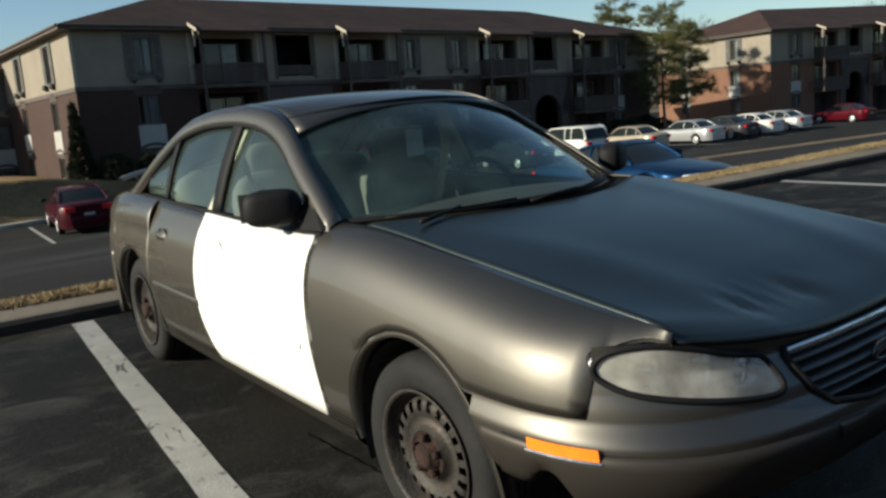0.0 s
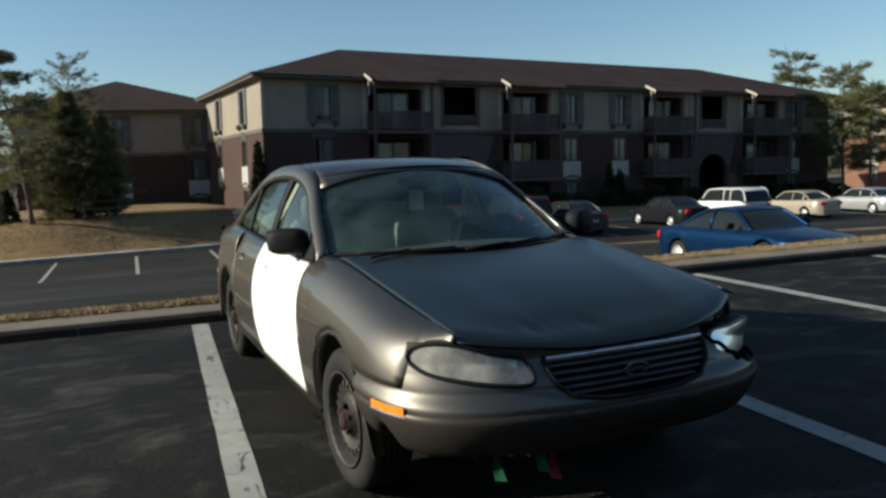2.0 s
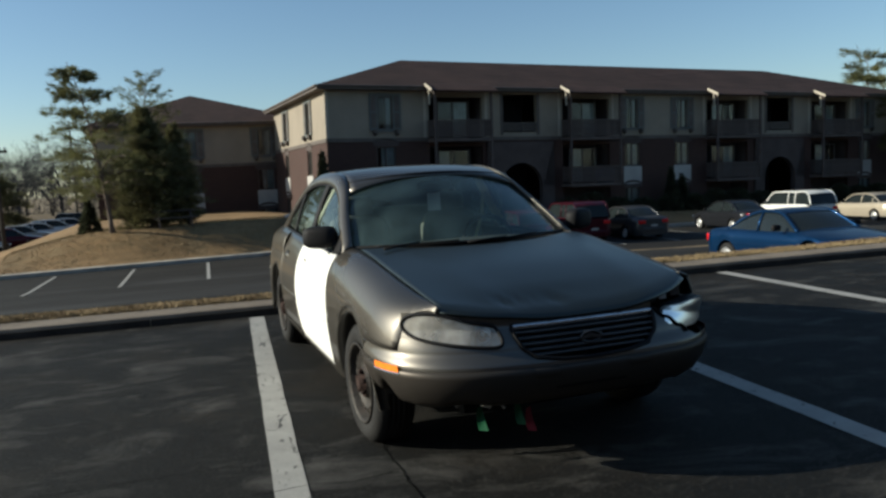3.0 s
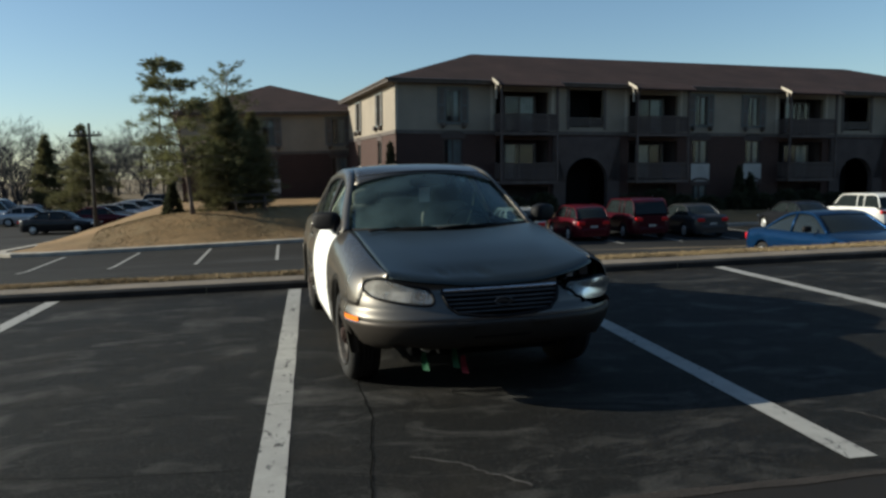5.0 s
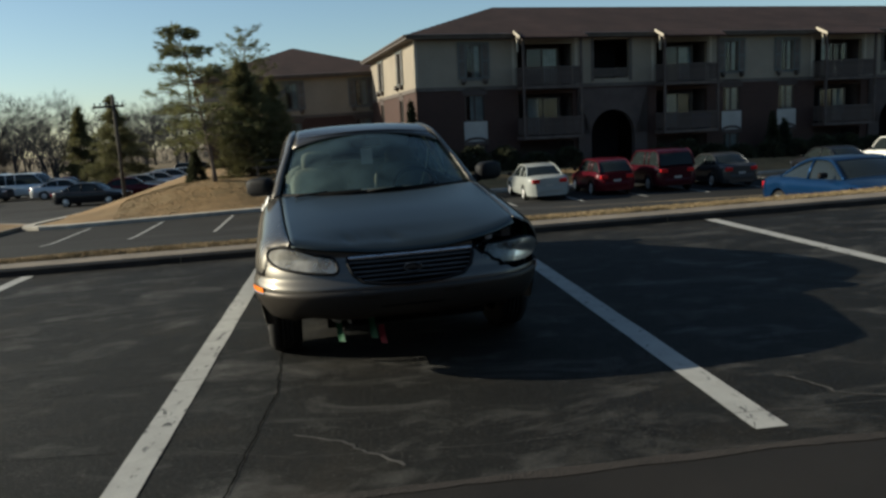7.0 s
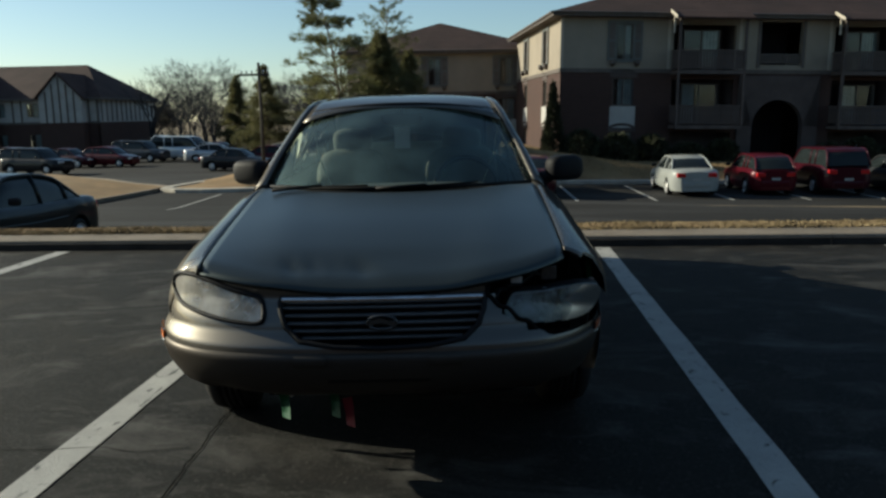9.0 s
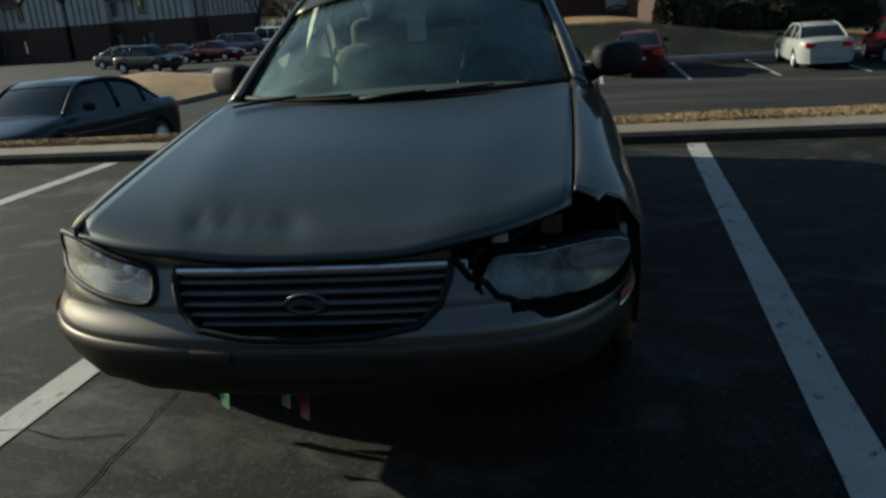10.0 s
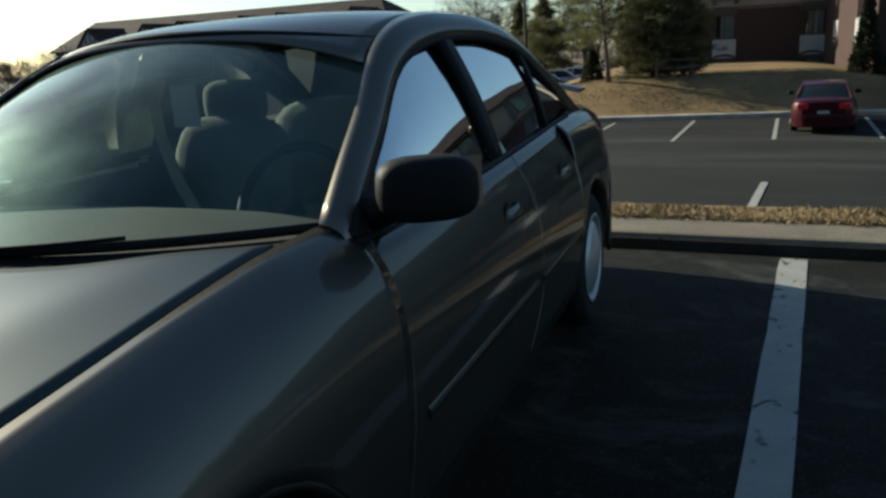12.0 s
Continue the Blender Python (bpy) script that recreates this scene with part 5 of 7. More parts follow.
    rows += [[(x * 1.0, y + 0.03, z - 0.09) for x, y, z in rows[-1]], [(x * 1.0, y + 0.06, 0.62) for x, y, z in rows[-1]]]
    shell(Geo().grid(rows).done("boot_lid", P, car, True))
    sp = Geo()
    sp.grid([[(a * 0.66, 3.55 + 0.02 * (1 - a * a) + o, 1.085 - 0.05 * abs(a) ** 4 + h) for o, h in ((-0.07, 0.0), (-0.03, 0.018), (0.06, 0.022), (0.13, 0.012), (0.06, 0.004), (-0.07, 0.0))] for a in span(-1, 1, 20)])
    for x in (-0.5, 0.5):
        sp.box(x - 0.05, x + 0.05, 3.54, 3.62, 0.98, 1.08)
    sp.done("spoiler", P, car, True)
    rb = Geo()
    rb.grid([[(s2 * 1.0, y, z) for s2, y in [(math.copysign(0.87 * abs(math.sin(f)) ** (2 / 2.6), math.sin(f)), 3.0 + b * abs(math.cos(f)) ** (2 / 2.6)) for f in span(-math.pi / 2 + 0.12, math.pi / 2 - 0.12, 40)]] for z, b in ((0.24, 0.82), (0.3, 0.88), (0.45, 0.91), (0.54, 0.91), (0.6, 0.88), (0.63, 0.84))])
    shell(rb.done("rear_bumper", P, car, True), 0.02)
    # front: facia with holes for lamps and grille
    g = Geo()
    phis = span(-1.565, 1.565, 420)
    zs = span(0.53, 0.80, 90)

    def ring(f, z, out=0.0):
        a, b = 0.872 * curve(SIDE, min(z, 0.66)) + out * 0.6, curve(NOSE_B, z) + out
        x, y = math.copysign(a * abs(math.sin(f)) ** (2 / NOSE_N), f), NOSE_Y - b * abs(math.cos(f)) ** (2 / NOSE_N)
        # the struck corner is pushed in
        return (x * (1 - 0.065 * smooth01((x - 0.4) / 0.45)), y, z)

    def arch_front(z):
        return FA - math.sqrt(max(0.0, ARCH_R**2 - max(0.0, z - HUB_Z) ** 2)) - 0.012

    def ledge(z):
        """The facia swells to a shelf over the bumper."""
        return 0.03 * smooth01((0.603 - z) / 0.06)

    for i in range(len(phis) - 1):
        for k in range(len(zs) - 1):
            f, z = (phis[i] + phis[i + 1]) / 2, (zs[k] + zs[k + 1]) / 2
            x, y, _ = ring(f, z)
            if inside(GRILLE, x, z) or inside(HEADLAMP, abs(x), z) or y > arch_front(z):
                continue
            if z > hood_z(x, hood_lead(x)) - 0.006 or (y > LAMP_TOP[-1][0] + (0.03 if z < 0.675 and x < 0 else -0.004) and z > 0.605) or (abs(x) > 0.6 and z > 0.775):
                continue
            if x > 0.5 and z > 0.578 - 0.024 * smooth01((x - 0.54) / 0.05):
                continue
            if 0.36 < x < 0.58 and z > lerp(0.70, 0.60, (x - 0.36) / 0.15):
                continue
            g.add([ring(phis[p], zs[q], ledge(zs[q])) for p, q in ((i, k), (i + 1, k), (i + 1, k + 1), (i, k + 1))], [(0, 1, 2, 3)])
    fac = g.done("front_facia", P, car, True)
    bm = bmesh.new()
    bm.from_mesh(fac.data)
    bmesh.ops.remove_doubles(bm, verts=bm.verts, dist=0.0005)
    bm.to_mesh(fac.data)
    bm.free()
    fac.data.polygons.foreach_set("use_smooth", [True] * len(fac.data.polygons))
    # bumper with the groove over it, ragged along its lower edge
    prof = [(0.53, 0.0), (0.527, 0.024), (0.518, 0.034), (0.50, 0.034), (0.44, 0.014), (0.405, -0.008), (0.378, -0.026), (0.362, -0.048), (0.35, -0.08)]
    rows = []
    for f in span(-1.565, 1.565, 96):
        row = []
        for j, (z, o) in enumerate(prof):
            if j >= 6:
                z = z + 0.02 * noise.noise((f * 6, j, 0)) * (j - 5) / 3 + (0.05 * math.exp(-(((f + 0.62) / 0.12) ** 2)) if j >= 7 else 0)
            if j >= 4:
                z += 0.14 * math.exp(-(((f + 1.31) / 0.06) ** 2)) * (j - 3) / 5
            # the corners rise towards the wheels
            z += (0.04 if j >= 5 else 0.0) * smooth01((abs(f) - 1.05) / 0.4) * (j - 4) / 4
            x, y, zz = ring(f, z, o)
            row.append((x, min(y, arch_front(zz)), zz))
        rows.append(row)
    bump = shell(Geo().grid(rows).done("front_bumper", M["paint_bumper_shaded"], car, True, label="scuffed grey front bumper with torn lower edge"), 0.012)
    g = Geo()
    g.tube([ring(f, 0.533, 0.024) for f in span(-1.47, 1.47, 60)], 0.006, 6)
    g.done("bumper_groove", M["plastic_black"], bump, True)
    # the dark mount for a plate between the two pads
    g = Geo()
    g.grid([[(x, nose_y(x, z, o), z) for z, o in ((0.516, 0.030), (0.512, 0.040), (0.47, 0.030), (0.42, 0.012), (0.415, 0.0))] for x in span(-0.19, 0.16, 10)])
    g.done("plate_mount", M["plastic_black"], bump, True, label="empty black plate mount")
    for xa, xb in ((-0.30, -0.19), (0.16, 0.27)):
        g = Geo()
        g.grid([[(x, nose_y(x, z, 0.034 + o), z) for z, o in ((0.526, -0.006), (0.524, 0.006), (0.516, 0.012), (0.49, 0.010), (0.478, -0.004))] for x in span(xa, xb, 6)])
        g.done("bumper_pad", M["paint_bumper_shaded"], bump, True)
    # grille: surround, chrome lip, slats, badge
    gp = Geo()
    gl = GRILLE + GRILLE[:1]
    pts = []
    for i in range(len(GRILLE)):
        (x0, z0), (x1, z1) = gl[i], gl[i + 1]
        pts += [(lerp(x0, x1, t), nose_y(lerp(x0, x1, t), lerp(z0, z1, t), 0.004 + ledge(lerp(z0, z1, t))), lerp(z0, z1, t)) for t in (0, 0.25, 0.5, 0.75)]
    gp.tube(pts + pts[:2], 0.0095, 6, False)
    grille = gp.done("grille", M["plastic_black"], car, True)
    Geo().add([(x * 1.06, nose_y(x, z) + 0.055, 0.63 + (z - 0.63) * 1.45) for x, z in GRILLE], [tuple(range(len(GRILLE)))]).done("grille_backing", M["plastic_black"], grille)
    low_edge = ((-0.358, 0.70), (-0.352, 0.66), (-0.332, 0.612), (-0.28, 0.57), (-0.16, 0.552), (0.0, 0.546), (0.16, 0.552), (0.28, 0.57), (0.332, 0.612), (0.352, 0.66), (0.358, 0.70))
    Geo().grid([[(x, nose_y(x, curve(low_edge, x), ledge(curve(low_edge, x))) + o, curve(low_edge, x) - 0.006) for o in (0.004, 0.05, 0.14)] for x in span(-0.357, 0.357, 60)]).done("grille_floor", M["plastic_black"], grille)
    g = Geo()
    g.grid([[(x, nose_y(x, 0.694, o), 0.694 + h) for o, h in ((0.002, 0.012), (0.010, 0.010), (0.012, -0.004), (0.004, -0.012))] for x in span(-0.35, 0.35, 24)])
    g.done("chrome_strip", M["dull_chrome"], grille, True)
    for k in range(5):
        z = 0.667 - 0.024 * k
        hw = max(abs(x) for x in span(0, 0.36, 72) if inside(GRILLE, x, z)) - 0.004
        g = Geo()
        g.grid([[(x, nose_y(x, z, o), z + h) for o, h in ((-0.035, 0.004), (-0.004, 0.006), (0.0, 0.0), (-0.006, -0.004), (-0.03, -0.003))] for x in span(-hw, hw, 20)])
        g.done("slat", M["slat_grey"], grille, True)
    g = Geo()
    mm = Matrix.Translation((0, nose_y(0, 0.63, 0.010), 0.625))
    ov = [(0.05 * math.cos(a), 0.024 * math.sin(a)) for a in span(0, 2 * math.pi, 28)]
    g.tube([mm @ Vector((x, 0, z)) for x, z in ov], 0.005, 6, False)
    g.grid([[mm @ Vector((lerp(-0.045, 0.045, u), -0.006, 0.002 + 0.006 * math.sin(6 * u - 1) + h)) for h in (-0.008, 0.008)] for u in span(0, 1, 12)])
    g.done("badge", M["badge_grey"], grille, True)
    # lamps
    make_headlamp(-1, car)
    c0 = Vector((0.58, nose_y(0.58, 0.70), 0.70))
    make_headlamp(1, car, Matrix.Translation(c0 + Vector((0.022, 0.035, -0.05))) @ Euler((radians(6), radians(15), radians(1))).to_matrix().to_4x4() @ Matrix.Diagonal((0.98, 0.95, 1.02, 1)) @ Matrix.Translation(-c0), False, "reflector_dull", "lamp_glass_dull")
    Geo().tube([(x, nose_y(x, z, 0.003), z) for x, z in [(lerp(0.355, 0.535, t), lerp(0.703, 0.583, t) + 0.006 * math.sin(t * 17)) for t in span(0, 1, 14)]], 0.009, 6).done("torn_edge", M["shade_black"], car, True)
    # boxes behind the broken lamp, coloured black for the hollow's shade
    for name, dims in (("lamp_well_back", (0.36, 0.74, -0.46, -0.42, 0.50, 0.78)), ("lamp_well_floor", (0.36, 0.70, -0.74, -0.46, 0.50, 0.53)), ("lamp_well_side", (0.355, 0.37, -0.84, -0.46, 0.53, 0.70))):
        Geo().box(*dims).done(name, M["shade_black"], car)
    g = Geo()
    g.tube([(0.44, -0.88, 0.70), (0.5, -0.8, 0.69), (0.56, -0.74, 0.72), (0.62, -0.7, 0.70)], 0.008, 6)
    g.tube([(0.40, -0.93, 0.66), (0.41, -0.90, 0.69), (0.45, -0.84, 0.68)], 0.01, 6)
    g.done("loose_wire", M["plastic_black"], car, True)
    for dims in ((0.375, 0.395, -0.985, -0.97, 0.62, 0.695), (0.362, 0.405, -0.988, -0.975, 0.655, 0.668), (0.455, 0.495, -0.93, -0.925, 0.722, 0.75)):
        edge_round(Geo().box(*dims).done("lamp_bracket", M["panel_white"], car), 0.003)
    edge_round(Geo().box(0.575, 0.63, -0.845, -0.835, 0.715, 0.765).done("hood_catch", M["badge_grey"], car), 0.003)
    for s in (-1, 1):
        g = Geo()
        g.grid([[(ring(s * f, z, 0.03)[0] + s * 0.012, ring(f, z, 0.03)[1] - 0.002, z) for z in (0.520, 0.523, 0.547, 0.550)] for f in span(1.084, 1.365, 10)])
        ml = g.done("side_marker", M["amber" if s < 0 else "amber_dull"], car, True, label="amber side marker lamp")
        g = Geo().tube([(ring(s * f, 0.514, 0.03)[0] + s * 0.01, ring(f, 0.514, 0.03)[1], 0.514) for f in span(1.075, 1.375, 10)], 0.004, 6)
        g.done("marker_trim", M["dull_chrome"], ml)
    # tape on the torn corner, tags under the nose
    g = Geo().grid([[(0.785 + 0.025 * math.sin(u * 3), -0.62 + 0.05 * u, lerp(0.735, 0.67, v) + 0.01 * u) for v in span(0, 1, 5)] for u in span(0, 1, 4)])
    g.done("tape_strip", M["tape_green"], car)
    edge_round(Geo().box(0.795, 0.815, -0.625, -0.605, 0.635, 0.672).done("torn_clip", M["panel_white"], car), 0.004)
    for x, z0, z1, mt in ((-0.42, 0.33, 0.215, "tape_green"), (-0.225, 0.34, 0.215, "tape_green"), (-0.17, 0.29, 0.175, "tag_red")):
        g = Geo().grid([[(x + lerp(-0.018, 0.018, u) + 0.012 * v, -0.76 + 0.03 * math.sin(2.5 * v + u), lerp(z0, z1, v) - 0.05) for u in span(0, 1, 3)] for v in span(0, 1, 6)])
        g.done("hanging_tag", M[mt], car)
    g = Geo().tube([(-0.47, -0.84, 0.36), (-0.45, -0.86, 0.325), (-0.42, -0.87, 0.315), (-0.40, -0.87, 0.335), (-0.37, -0.88, 0.33), (-0.355, -0.89, 0.30)], [0.008, 0.010, 0.012, 0.009, 0.011, 0.005], 8)
    g.done("broken_bracket", M["panel_white"], car, True)
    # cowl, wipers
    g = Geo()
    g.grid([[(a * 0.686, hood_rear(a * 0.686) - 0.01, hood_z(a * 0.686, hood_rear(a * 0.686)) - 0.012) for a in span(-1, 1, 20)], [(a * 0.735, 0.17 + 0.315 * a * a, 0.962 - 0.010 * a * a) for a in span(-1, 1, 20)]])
    g.done("cowl", M["shade_black"], car)
    for x0, x1 in ((-0.10, 0.40), (-0.60, -0.14)):
        g = Geo()
        pts = [(lerp(x0, x1, t), 0.20 + 0.30 * (lerp(x0, x1, t) / 0.7) ** 2 - 0.075 + 0.04 * t * (1 if x0 > -0.3 else 0.8), 0.976 + 0.012 * t) for t in span(0, 1, 10)]
        g.tube(pts, 0.005, 6)
        g.tube([(x0, 0.13, 0.975), (lerp(x0, x1, 0.5), pts[5][1] - 0.015, 0.99)], [0.009, 0.006], 6)
        g.done("wiper", M["plastic_black"], car, True)
    # underside and engine bay with their shade put into the colour, and dark inner shell
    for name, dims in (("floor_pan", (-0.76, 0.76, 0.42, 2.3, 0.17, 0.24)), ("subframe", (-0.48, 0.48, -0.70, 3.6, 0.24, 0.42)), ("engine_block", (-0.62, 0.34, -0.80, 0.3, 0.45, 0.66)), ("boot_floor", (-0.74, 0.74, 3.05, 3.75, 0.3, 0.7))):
        Geo().box(*dims).done(name, M["shade_black"], car)
    # lap-and-shoulder belts and pale pillar linings
    for s in (-1, 1):
        g = Geo().grid([[(s * x, y + o, z) for o in (-0.034, 0.034)] for x, y, z in ((0.60, 1.58, 1.22), (0.57, 1.56, 1.05), (0.50, 1.54, 0.88), (0.36, 1.48, 0.72))])
        g.done("seat_belt", M["belt_cloth"], car, True)
        g = Geo().grid([[(s * (lerp(0.80, 0.575, t) - 0.03), y + 0.02 - 0.05 * t, lerp(0.93, 1.33, t)) for t in span(0, 1, 5)] for y in (1.50, 1.68)])
        g.done("pillar_lining", M["belt_cloth"], car, True)
    for s in (-1, 1):
        g = Geo()
        rows = [[(s * (side_x(y, z) - 0.035), y, z) for z in span(max(0.25, arch_z(y, FA, 0.25), arch_z(y, WB, 0.25)), 0.92 if 0.35 < y < 2.5 else 0.72, 6)] for y in span(-0.46, 3.5, 60)]
        g.grid(rows)
        g.done("inner_body_side", M["dash"], car)
    # cabin
    g = Geo()
    rows = [[(a * 0.72, y, z - 0.03 * abs(a) ** 3) for a in span(-1, 1, 20)] for y, z in ((0.22, 0.95), (0.5, 0.965), (0.7, 0.955), (0.80, 0.90), (0.84, 0.75), (0.8, 0.5))]
    g.grid(rows)
    dash = g.done("dashboard", M["dash"], car, True)
    g = Geo().tube([(0.37 + 0.18 * math.cos(a), 0.95 + 0.06 * math.sin(a), 0.90 + 0.17 * math.sin(a)) for a in span(0, 2 * math.pi, 28)], 0.016, 8, False)
    g.tube([(0.37, 0.8, 0.85), (0.37, 0.95, 0.90)], 0.03, 8)
    g.done("steering_wheel", M["plastic_black"], car, True)
    for x in (-0.37, 0.37):
        g = Geo()
        blob(g, (x, 1.35, 0.52), (0.5, 0.55, 0.2), 0.5)
        st = g.done("front_seat", M["seat"], car, True)
        g = Geo()
        blob(g, (x, 1.68, 0.80), (0.5, 0.16, 0.62), 0.5, m=Matrix.Rotation(radians(-16), 4, "X"))
        g.done("backrest", M["seat"], st, True)
        g = Geo()
        blob(g, (x, 1.78, 1.15), (0.27, 0.11, 0.18), 0.6)
        g.tube([(x - 0.06, 1.76, 1.0), (x - 0.06, 1.78, 1.1)], 0.008, 6).tube([(x + 0.06, 1.76, 1.0), (x + 0.06, 1.78, 1.1)], 0.008, 6)
        g.done("headrest", M["seat"], st, True)
    g = Geo()
    blob(g, (0, 2.15, 0.55), (1.3, 0.5, 0.2), 0.5)
    rs = g.done("rear_seat", M["seat"], car, True)
    g = Geo()
    blob(g, (0, 2.45, 0.83), (1.32, 0.16, 0.6), 0.4, m=Matrix.Rotation(radians(-20), 4, "X"))
    g.done("backrest", M["seat"], rs, True)
    g = Geo().box(-0.66, 0.66, 2.5, 2.9, 0.98, 1.0)
    g.done("parcel_shelf", M["dash"], car)
    g = Geo().box(-0.7, 0.7, 0.4, 2.9, 0.26, 0.28)
    g.done("cabin_floor", M["dash"], car)
    g = Geo()
    blob(g, (0.0, 0.985, 1.30), (0.25, 0.04, 0.07), 0.5)
    g.tube([(0, 0.98, 1.37), (0, 0.98, 1.32)], 0.012, 6)
    g.done("rear_view_mirror", M["plastic_black"], car, True)
    g = Geo().box(-0.045, 0.045, 1.0, 1.006, 1.13, 1.25)
    g.done("hanging_tag_card", M["panel_white"], car)
    # wheels
    make_wheel(car, -0.745, FA, -1, steer=3)
    make_wheel(car, 0.745, FA, 1, steer=3)
    make_wheel(car, -0.745, WB, -1)
    make_wheel(car, 0.76, WB, 1, cover=True)
    return car


build_sedan()
# ---- other vehicles ----
def plain_paint(name, color, metal=0.3):
    return car_paint(name, color, 0.35, metal, 0.35, dust=0.08)


KINDS = {
    # roof line and body line of each kind, as (share of length, height)
    "sedan": dict(l=4.75, w=1.8, belt=((0, 0.70), (0.05, 0.74), (0.26, 0.92), (0.5, 0.94), (0.8, 1.0), (0.97, 0.98), (1, 0.9)), top=((0.27, 0.93), (0.40, 1.36), (0.50, 1.43), (0.62, 1.43), (0.72, 1.34), (0.84, 1.0)), gw=0.60),
    "coupe": dict(l=4.5, w=1.72, belt=((0, 0.58), (0.05, 0.64), (0.28, 0.82), (0.5, 0.86), (0.8, 0.93), (0.97, 0.91), (1, 0.82)), top=((0.30, 0.84), (0.42, 1.19), (0.50, 1.27), (0.60, 1.27), (0.69, 1.17), (0.80, 0.93)), gw=0.56),
    "hatchback": dict(l=4.2, w=1.75, belt=((0, 0.72), (0.05, 0.78), (0.25, 0.95), (0.5, 0.98), (0.85, 1.02), (1, 0.95)), top=((0.24, 0.96), (0.40, 1.42), (0.52, 1.5), (0.72, 1.49), (0.88, 1.4), (0.985, 1.0)), gw=0.62),
    "suv": dict(l=4.75, w=1.88, belt=((0, 0.88), (0.04, 0.95), (0.24, 1.08), (0.5, 1.12), (0.9, 1.15), (1, 1.05)), top=((0.25, 1.1), (0.37, 1.66), (0.46, 1.74), (0.75, 1.75), (0.93, 1.70), (0.985, 1.14)), gw=0.72),
    "van": dict(l=5.3, w=1.95, belt=((0, 0.8), (0.05, 0.95), (0.16, 1.12), (0.5, 1.15), (0.95, 1.15), (1, 1.05)), top=((0.15, 1.14), (0.27, 1.85), (0.36, 1.98), (0.75, 2.0), (0.96, 1.96), (0.99, 1.15)), gw=0.8),
}


def build_vehicle(kind, paint, m, label, rim=None, cat="car"):
    """A parked vehicle in five or more parts; it faces -y, its middle stands over the origin."""
    K = KINDS[kind]
    L, W = K["l"], K["w"] / 2
    car = thing("parked_" + kind, m, label, cat, "vehicles in the lower lot")
    y0 = -L / 2
    r = 0.31 if kind not in ("suv", "van") else 0.36
    axles = (y0 + 0.2 * L, y0 + 0.785 * L)
    clear = 0.22 if kind not in ("suv", "van") else 0.3

    def plan(t):
        return W * (1 - 0.42 * max(0, (0.12 - t) / 0.12) ** 2.2 - 0.36 * max(0, (t - 0.9) / 0.1) ** 2.4)

    def arch(y, base):
        for a in axles:
            d = abs(y - a)
            if d < r + 0.06:
                return max(base, r + math.sqrt((r + 0.06) ** 2 - d * d))
        return base

    ts = sorted(set([0, 0.015, 0.04, 0.07, 0.1] + span(0.11, 0.9, 60) + [0.92, 0.95, 0.975, 0.99, 1.0] + [(a + s * (r + 0.0601) - y0) / L for a in axles for s in (-1, 1)] + [(a + s * (r + 0.0599) - y0) / L for a in axles for s in (-1, 1)]))
    rows = []
    for t in ts:
        y = y0 + t * L
        zb = curve(K["belt"], t)
        w = plan(t)
        b = arch(y, clear)
        mid = min(max(b + 0.01, 0.55), zb - 0.1)
        sec = [(w * 0.93, b), (w * (0.985 if b < 0.5 else 1.0), max(b, 0.38)), (w, mid), (w * 0.995, lerp(mid, zb, 0.45)), (w * 0.96, lerp(mid, zb, 0.75)), (w * 0.90, zb - 0.02), (w * 0.80, zb + 0.006), (w * 0.4, zb + 0.028), (0, zb + 0.034)]
        rows.append([(-x, y, z) for x, z in sec] + [(x, y, z) for x, z in sec[-2::-1]])
    g = Geo().grid(rows)
    n = len(rows[0])
    g.add(rows[0], [tuple(range(n))]).add(rows[-1], [tuple(range(n - 1, -1, -1))])
    body = g.done("body", paint, car, True)
    g = Geo().box(-W * 0.8, W * 0.8, y0 + 0.25, y0 + L - 0.25, clear - 0.04, clear + 0.3)
    g.done("underbody", M["under"], car)
    # greenhouse: glass skin, with painted roof and pillars over it
    top = K["top"]
    ta, tb = top[0][0], top[-1][0]
    gl, rf, pil = [], [], []
    for t in span(ta, tb, 34):
        y, z = y0 + t * L, curve(top, t)
        zb = curve(K["belt"], t) + 0.0
        h = max(0.0, (z - zb) / (max(q for _, q in top) - zb))
        wt = lerp(W * 0.83, K["gw"] * 0.98, min(1, h))
        gl.append([(-W * 0.86, y, zb - 0.03), (-lerp(W * 0.86, wt, 0.5) - 0.01, y, lerp(zb, z, 0.5)), (-wt, y, z - 0.03), (-wt * 0.85, y, z), (0, y, z + 0.015), (wt * 0.85, y, z), (wt, y, z - 0.03), (lerp(W * 0.86, wt, 0.5) + 0.01, y, lerp(zb, z, 0.5)), (W * 0.86, y, zb - 0.03)])
    Geo().grid(gl).done("glass", M["dark_glass"], car, True)
    peak = max(q for _, q in top)
    sel = [row for row in gl if row[4][2] > peak - 0.1]
    roof = Geo().grid([[(x * 1.012, y, z + 0.012) for x, y, z in row[2:7]] for row in sel]).done("roof", paint, car, True)
    for s in (2, 6):
        pts = [(row[s][0] * 1.01, row[s][1], row[s][2] + 0.01) for row in gl]
        Geo().tube(pts, 0.035, 6).done("roof_pillar", paint, roof, True)
    tm = [0.5 * (ta + tb) + 0.02] + ([0.74] if kind in ("suv", "van", "hatchback", "sedan") else [])
    for t in tm:
        i = min(range(len(gl)), key=lambda k: abs(gl[k][0][1] - (y0 + t * L)))
        for side in ((0, 1, 2), (8, 7, 6)):
            Geo().tube([(gl[i][k][0] * 1.008, gl[i][k][1], gl[i][k][2]) for k in side], 0.035, 6).done("window_pillar", paint, roof, True)
